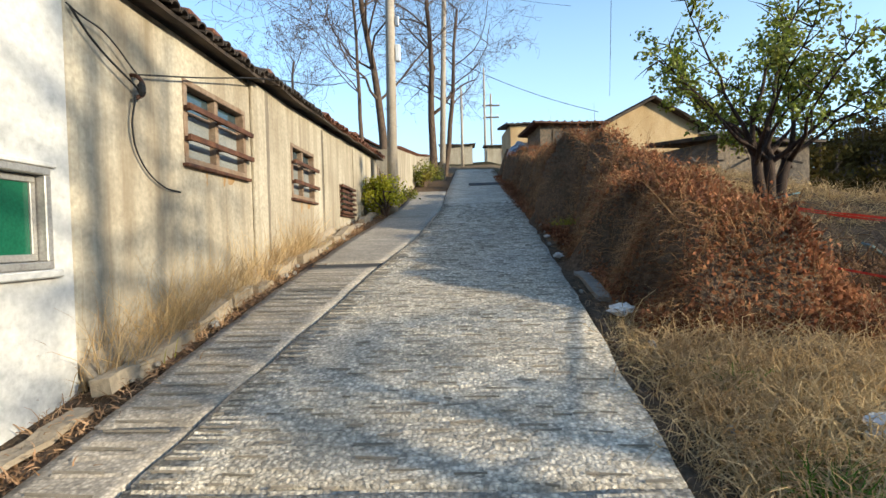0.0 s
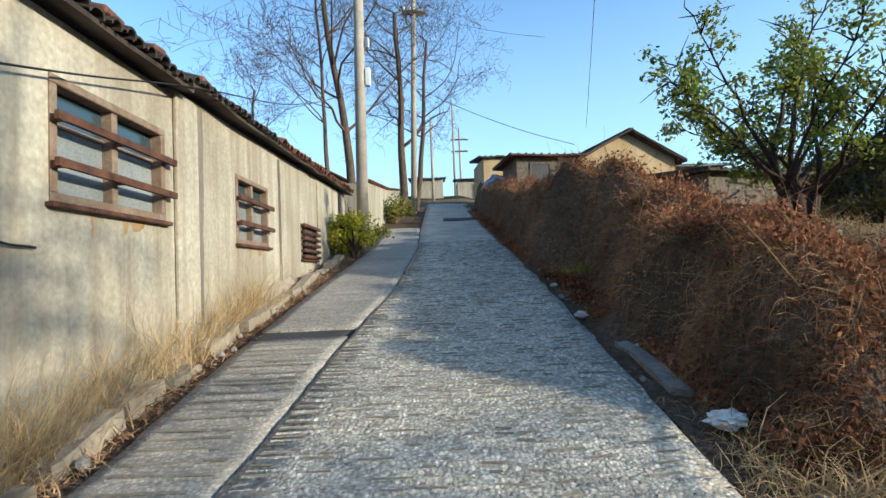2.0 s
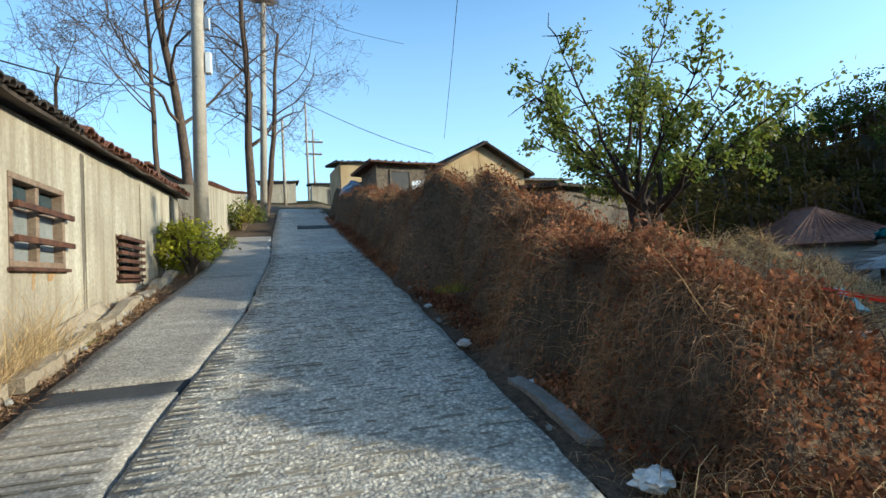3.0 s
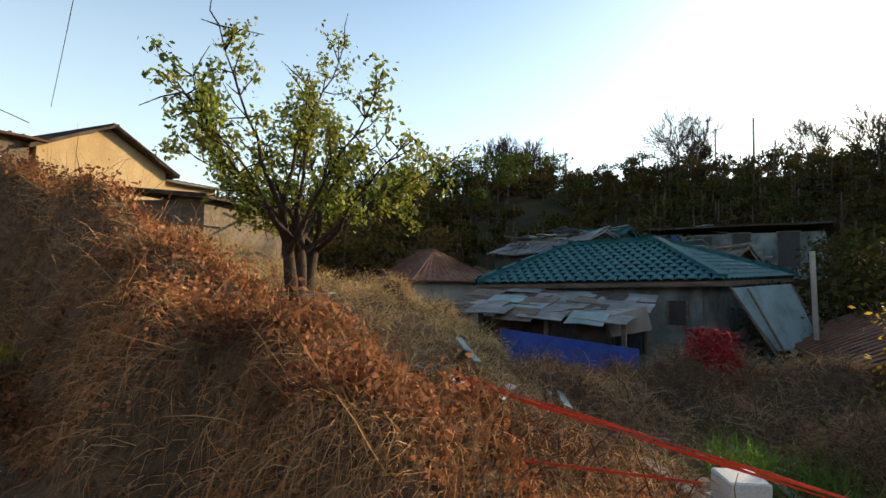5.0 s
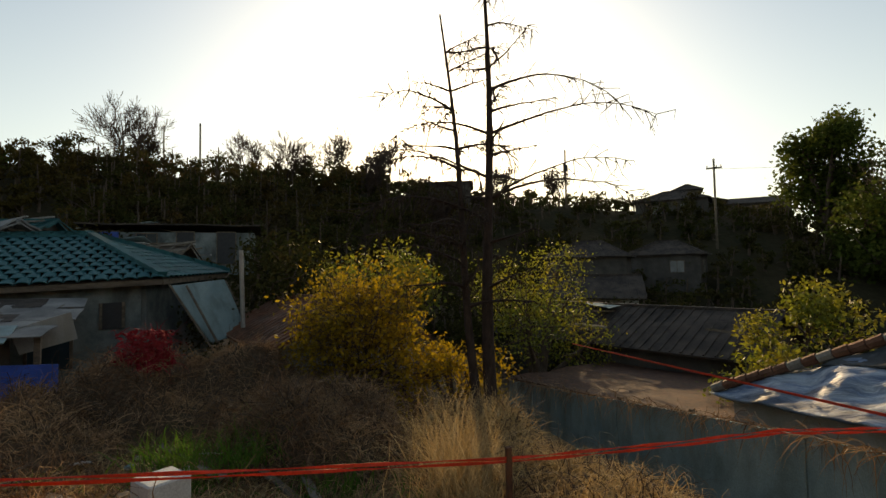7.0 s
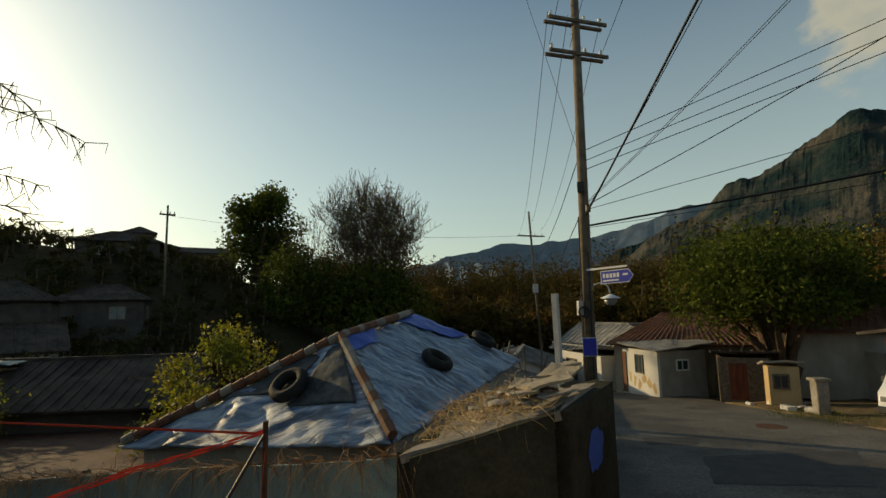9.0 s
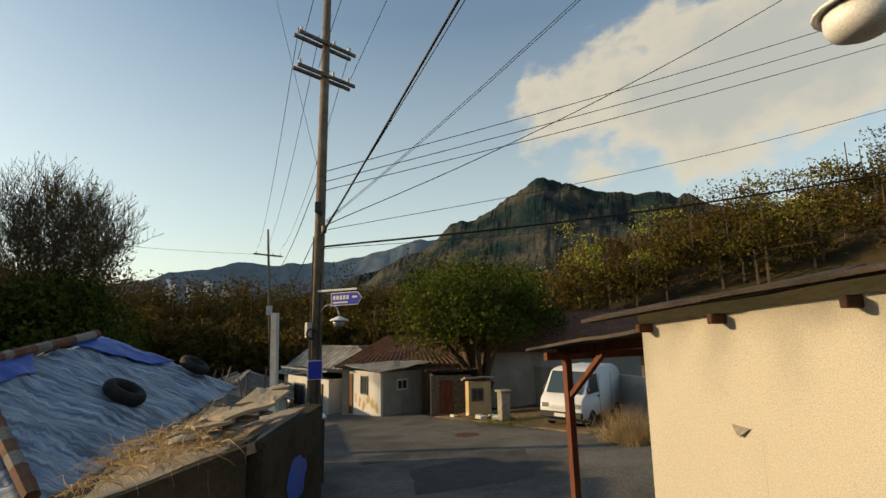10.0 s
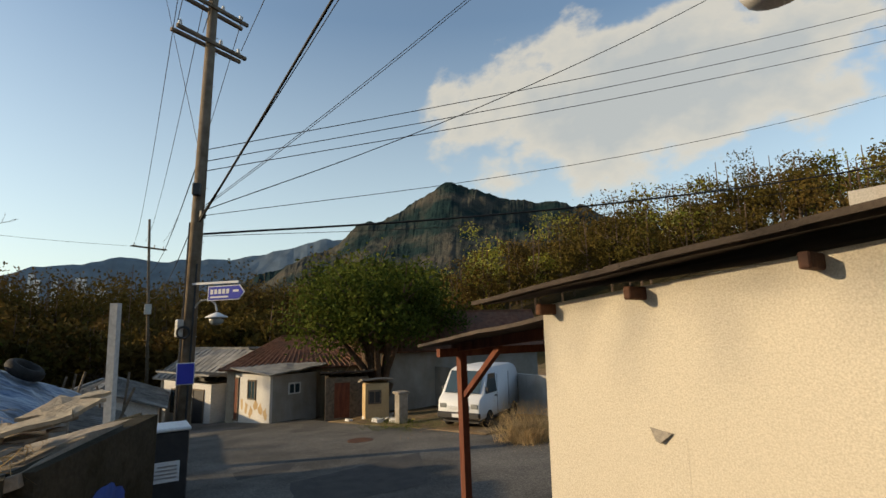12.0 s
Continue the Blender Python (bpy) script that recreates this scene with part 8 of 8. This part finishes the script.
    part("bumper", box_bm(1.62, 1.76, -0.7, 0.7, 0.34, 0.52, bevel=0.03), black_plastic, ob, "black plastic bumper")
    part("grille", box_bm(1.66, 1.71, -0.36, 0.36, 0.6, 0.7, bevel=0.01), van_paint, ob)
    part("number_plate", box_bm(1.762, 1.775, -0.18, 0.18, 0.38, 0.48), sign_white, ob, "white number plate")
    part("underbody", box_bm(-1.55, 1.55, -0.6, 0.6, 0.2, 0.33), black_plastic, ob)
    return ob


the_van = van()
the_van.matrix_basis = Matrix.Translation((-10.9, -11.7, ground_z(-10.9, -11.7) + 0.06)) @ Matrix.Rotation(radians(28.7), 4, "Z")

# ---- small things ----
block = thing("foam_block", "white foam block lying in the grass by the tape", "block", (5.2, 3.18, ground_top(5.2, 3.18)))
part("block", box_bm(-0.17, 0.17, -0.17, 0.17, -0.05, 0.66 - ground_top(5.2, 3.18), bevel=0.015), styrofoam, block)
block.rotation_euler = (0, 0, 0.5)
for i, (x, y, s) in enumerate(((4.75, 5.75, 0.17), (4.6, 5.45, 0.11))):
    bm = box_bm(-s, s, -s * 0.4, s * 0.4, 0, s * 1.5, bevel=0.01)
    o2 = mesh_object("foam_box", bm, styrofoam)
    o2.matrix_world = pose(x, y, ground_top(x, y) + 0.3, 4, -6, 60 + 20 * i)
    tagged(o2, "grubby white foam box among dead vines", "box", "foam boxes")


def crumpled(name, label, x, y, z, r, material, squash=0.5, seed=0.0):
    bm = bmesh.new()
    bmesh.ops.create_icosphere(bm, subdivisions=3, radius=r)
    for v in bm.verts:
        k = 1 + 0.55 * noise.noise(v.co * (2.2 / r) + Vector((seed, 0, 0))) + 0.25 * noise.noise(v.co * (6 / r))
        v.co = Vector((v.co.x * k, v.co.y * k * 0.8, v.co.z * k * squash))
    o2 = mesh_object(name, bm, material)
    o2.location = (x, y, z)
    return tagged(o2, label, "litter")


crumpled("paper_litter", "crumpled white paper beside the lane", 1.24, 4.1, road_z(4.1) + 0.05, 0.095, paper, 0.5)
crumpled("plastic_bag", "dirty white plastic bag in the dry grass", 1.95, 2.35, ground_top(1.95, 2.35) + 0.12, 0.13, paper, 0.55, 3)
for i, (x, y) in enumerate(((1.3, 5.4), (1.25, 7.9), (1.15, 6.4), (5.9, 5.8), (6.3, 4.9), (7.2, 4.4), (10.0, 6.9), (8.2, 3.7))):
    crumpled("paper_litter", "scrap of pale litter on the ground", x, y, max(ground_top(x, y), bank_z(x, y) if x < 4.5 else -9) + 0.04, 0.03 + 0.015 * (i % 3), paper, 0.5, i)
bm = bmesh.new()
sheet(bm, [(1.17, 4.6, road_z(4.6) - 0.02), (1.3, 4.55, road_z(4.55) - 0.02), (1.27, 5.5, road_z(5.5) - 0.02), (1.15, 5.5, road_z(5.5) - 0.02)], 0.05, 8, 0.03, 0.02)
tagged(mesh_object("broken_slab", bm, cap_concrete), "broken concrete slab at the lane's edge", "slab")
for i in range(60):
    y = rng.uniform(0.6, 12)
    x = rng.uniform(-2.35, -2.05) if i % 2 else road_right(y) + rng.uniform(0.02, 0.5)
    r = rng.uniform(0.012, 0.045)
    bm = bmesh.new()
    bmesh.ops.create_icosphere(bm, subdivisions=1, radius=r)
    for v in bm.verts:
        v.co = v.co * (1 + 0.4 * noise.noise(v.co * 30))
    o2 = mesh_object("stone", bm, grey_stone)
    o2.location = (x, y, road_z(y) + 0.015)
    tagged(o2, "small loose stone beside the lane", "stone", "loose stones")

# boards, scraps and pale creepers lying about the hollow
r = np.random.RandomState(91)


def hollow_top(x, y):
    return max(ground_top(x, y), bank_z(x, y) if x < 6.9 and y > 3.1 else -9.0)


for i in range(34):
    x, y = r.uniform(4.6, 9.6), r.uniform(1.0, 8.5)
    ln, a = r.uniform(0.12, 0.5), r.uniform(0, 3.14)
    bm = bmesh.new()
    sheet(bm, [(-ln, -0.06, 0), (ln, -0.05, 0.02), (ln * 0.9, 0.07, 0.03), (-ln, 0.06, 0)], 0.02, 3, 0.03)
    o2 = mesh_object("debris_board", bm, (timber_grey, whitewash, cap_concrete, fence_teal)[i % 4])
    o2.matrix_world = pose(x, y, hollow_top(x, y) + 0.14, r.uniform(-20, 20), r.uniform(-20, 20), math.degrees(a))
    tagged(o2, ("grey broken board", "peeling white board", "dusty broken slab", "pale teal scrap of sheet")[i % 4] + " lying in the dead grass", "board", "debris in the hollow")
for i in range(22):
    x, y = r.uniform(4.4, 8.4), r.uniform(1.6, 7.5)
    crumpled("plastic_scrap", "pale plastic scrap caught in the dead grass", x, y, hollow_top(x, y) + 0.16, r.uniform(0.04, 0.1), (paper, sign_white, fence_teal)[i % 3], 0.45, i + 20.0)
q = np.array([(x, y, hollow_top(x, y) + 0.05) for x, y in zip(r.uniform(3.0, 10.0, 900), r.uniform(-1.0, 8.5, 900))])
d = np.stack([r.normal(0, 1, 900), r.normal(0, 1, 900), r.uniform(0.4, 1.3, 900)], axis=1)
tagged(fast_mesh("dead_creepers", *ribbons(r, q, d, 0.9, 0.007, 1.1, 8, 0.28), vine_straw), "pale looping dead creepers over the hollow", "creepers", kind="stuff")
for n, cx, cy in ((26, 6.2, 4.6), (20, 7.4, 1.6), (14, 9.2, 5.8)):
    q = [(cx + r.normal(0, 0.7), cy + r.normal(0, 0.7), 0.1) for _ in range(n)]
    tufts("green_grass", "fresh green shoots among the dead stalks", q, 16, 0.26, 0.005, grass_green, 90 + n, 0.1, 0.5, 0.5)

# barrier tape on thin stakes
TAPE = [(2.95, 4.6, 1.66), (2.79, 1.31, 1.27), (2.31, -0.31, 1.32), (1.75, -0.88, 1.42)]
tape = thing("barrier_tape", "red plastic barrier tape strung between stakes", "tape")
for i, (a, b) in enumerate(zip(TAPE, TAPE[1:])):
    a, b = Vector(a), Vector(b)
    for k, dz in ((0, 0.0), (1, -0.018)):
        bm = bmesh.new()
        n = 14
        up = [a.lerp(b, j / n) + Vector((0, 0, dz - 0.03 * (j / n) * (1 - j / n) * (1 + k * 0.4))) for j in range(n + 1)]
        rows = [[bm.verts.new(q + Vector((0, 0, 0.010 * math.cos(j * 0.9 + k)))), bm.verts.new(q - Vector((0.006 * math.sin(j * 0.9), 0, 0.010 * math.cos(j * 0.9 + k))))] for j, q in enumerate(up)]
        for r0, r1 in zip(rows, rows[1:]):
            bm.faces.new((r0[0], r1[0], r1[1], r0[1]))
        o2 = part("ribbon", bm, tape_red, tape)
        md = o2.modifiers.new("thickness", "SOLIDIFY")
        md.thickness = 0.002
for x, y, z in TAPE[:2] + TAPE[3:]:
    tagged(mesh_object("stake", beam(bmesh.new(), (x, y, ground_top(x, y) - 0.1), (x, y, z + 0.06), 0.028, 0.028), rust if x < 4 else timber_grey), "thin stake holding the barrier tape", "stake", "tape stakes")
for a, b in (((1.75, -0.88, 1.40), (8.0, -3.4, 0.93)), ((1.75, -0.88, 1.3), (1.35, 0.1, 0.45)), ((2.95, 4.6, 1.2), (4.6, 3.4, 0.75))):
    bm = bmesh.new()
    v = [Vector(a), Vector(b), Vector(b) - Vector((0, 0, 0.02)), Vector(a) - Vector((0, 0, 0.02))]
    sheet(bm, v, 0.002, 2, 0)
    part("ribbon", bm, tape_red, tape)
tagged(mesh_object("prop_stick", tube_bm(bmesh.new(), (2.4, -0.2, ground_top(2.4, -0.2)), (1.75, -0.88, 1.4), 0.014, 0.012, 6), black_plastic), "dark stick propping the tape stake", "stick")

# pale apartment blocks far off on the valley floor
for i in range(9):
    az, d = 171.8 + i * 0.85 + 0.4 * (i % 2), 1500 + 40 * (i % 3)
    x, y = d * math.sin(radians(az)), d * math.cos(radians(az))
    ob = thing("apartment_tower", "distant pale apartment tower on the valley floor", "tower", (x, y, 20), "distant towers")
    hh = 100 + 9 * ((i * 7) % 4)
    part("wall", box_bm(-5, 5, -6, 6, -40, hh), sign_white, ob)
    for k in range(4):
        part("window_band", box_bm(-5.2, 5.2, 5.9, 6.15, hh - 50 + k * 12, hh - 46 + k * 12), chrome, ob)
ob = shack("villa", "cream concrete building on the wooded hillside", -100, -55, 60, 10, 8, 12, 0.3, cream_paint, cap_concrete, z=13.5, style="shed", over=0.1, rib=0, openings=[("window", "y+", -3, 9.2, 1.4, 1.4, glass_dark), ("window", "y+", 0, 9.2, 1.4, 1.4, glass_dark), ("window", "y+", 3, 9.2, 1.4, 1.4, glass_dark), ("window", "x+", 0, 9.2, 1.4, 1.4, glass_dark), ("window", "y+", 0, 6.2, 1.4, 1.4, glass_dark)])
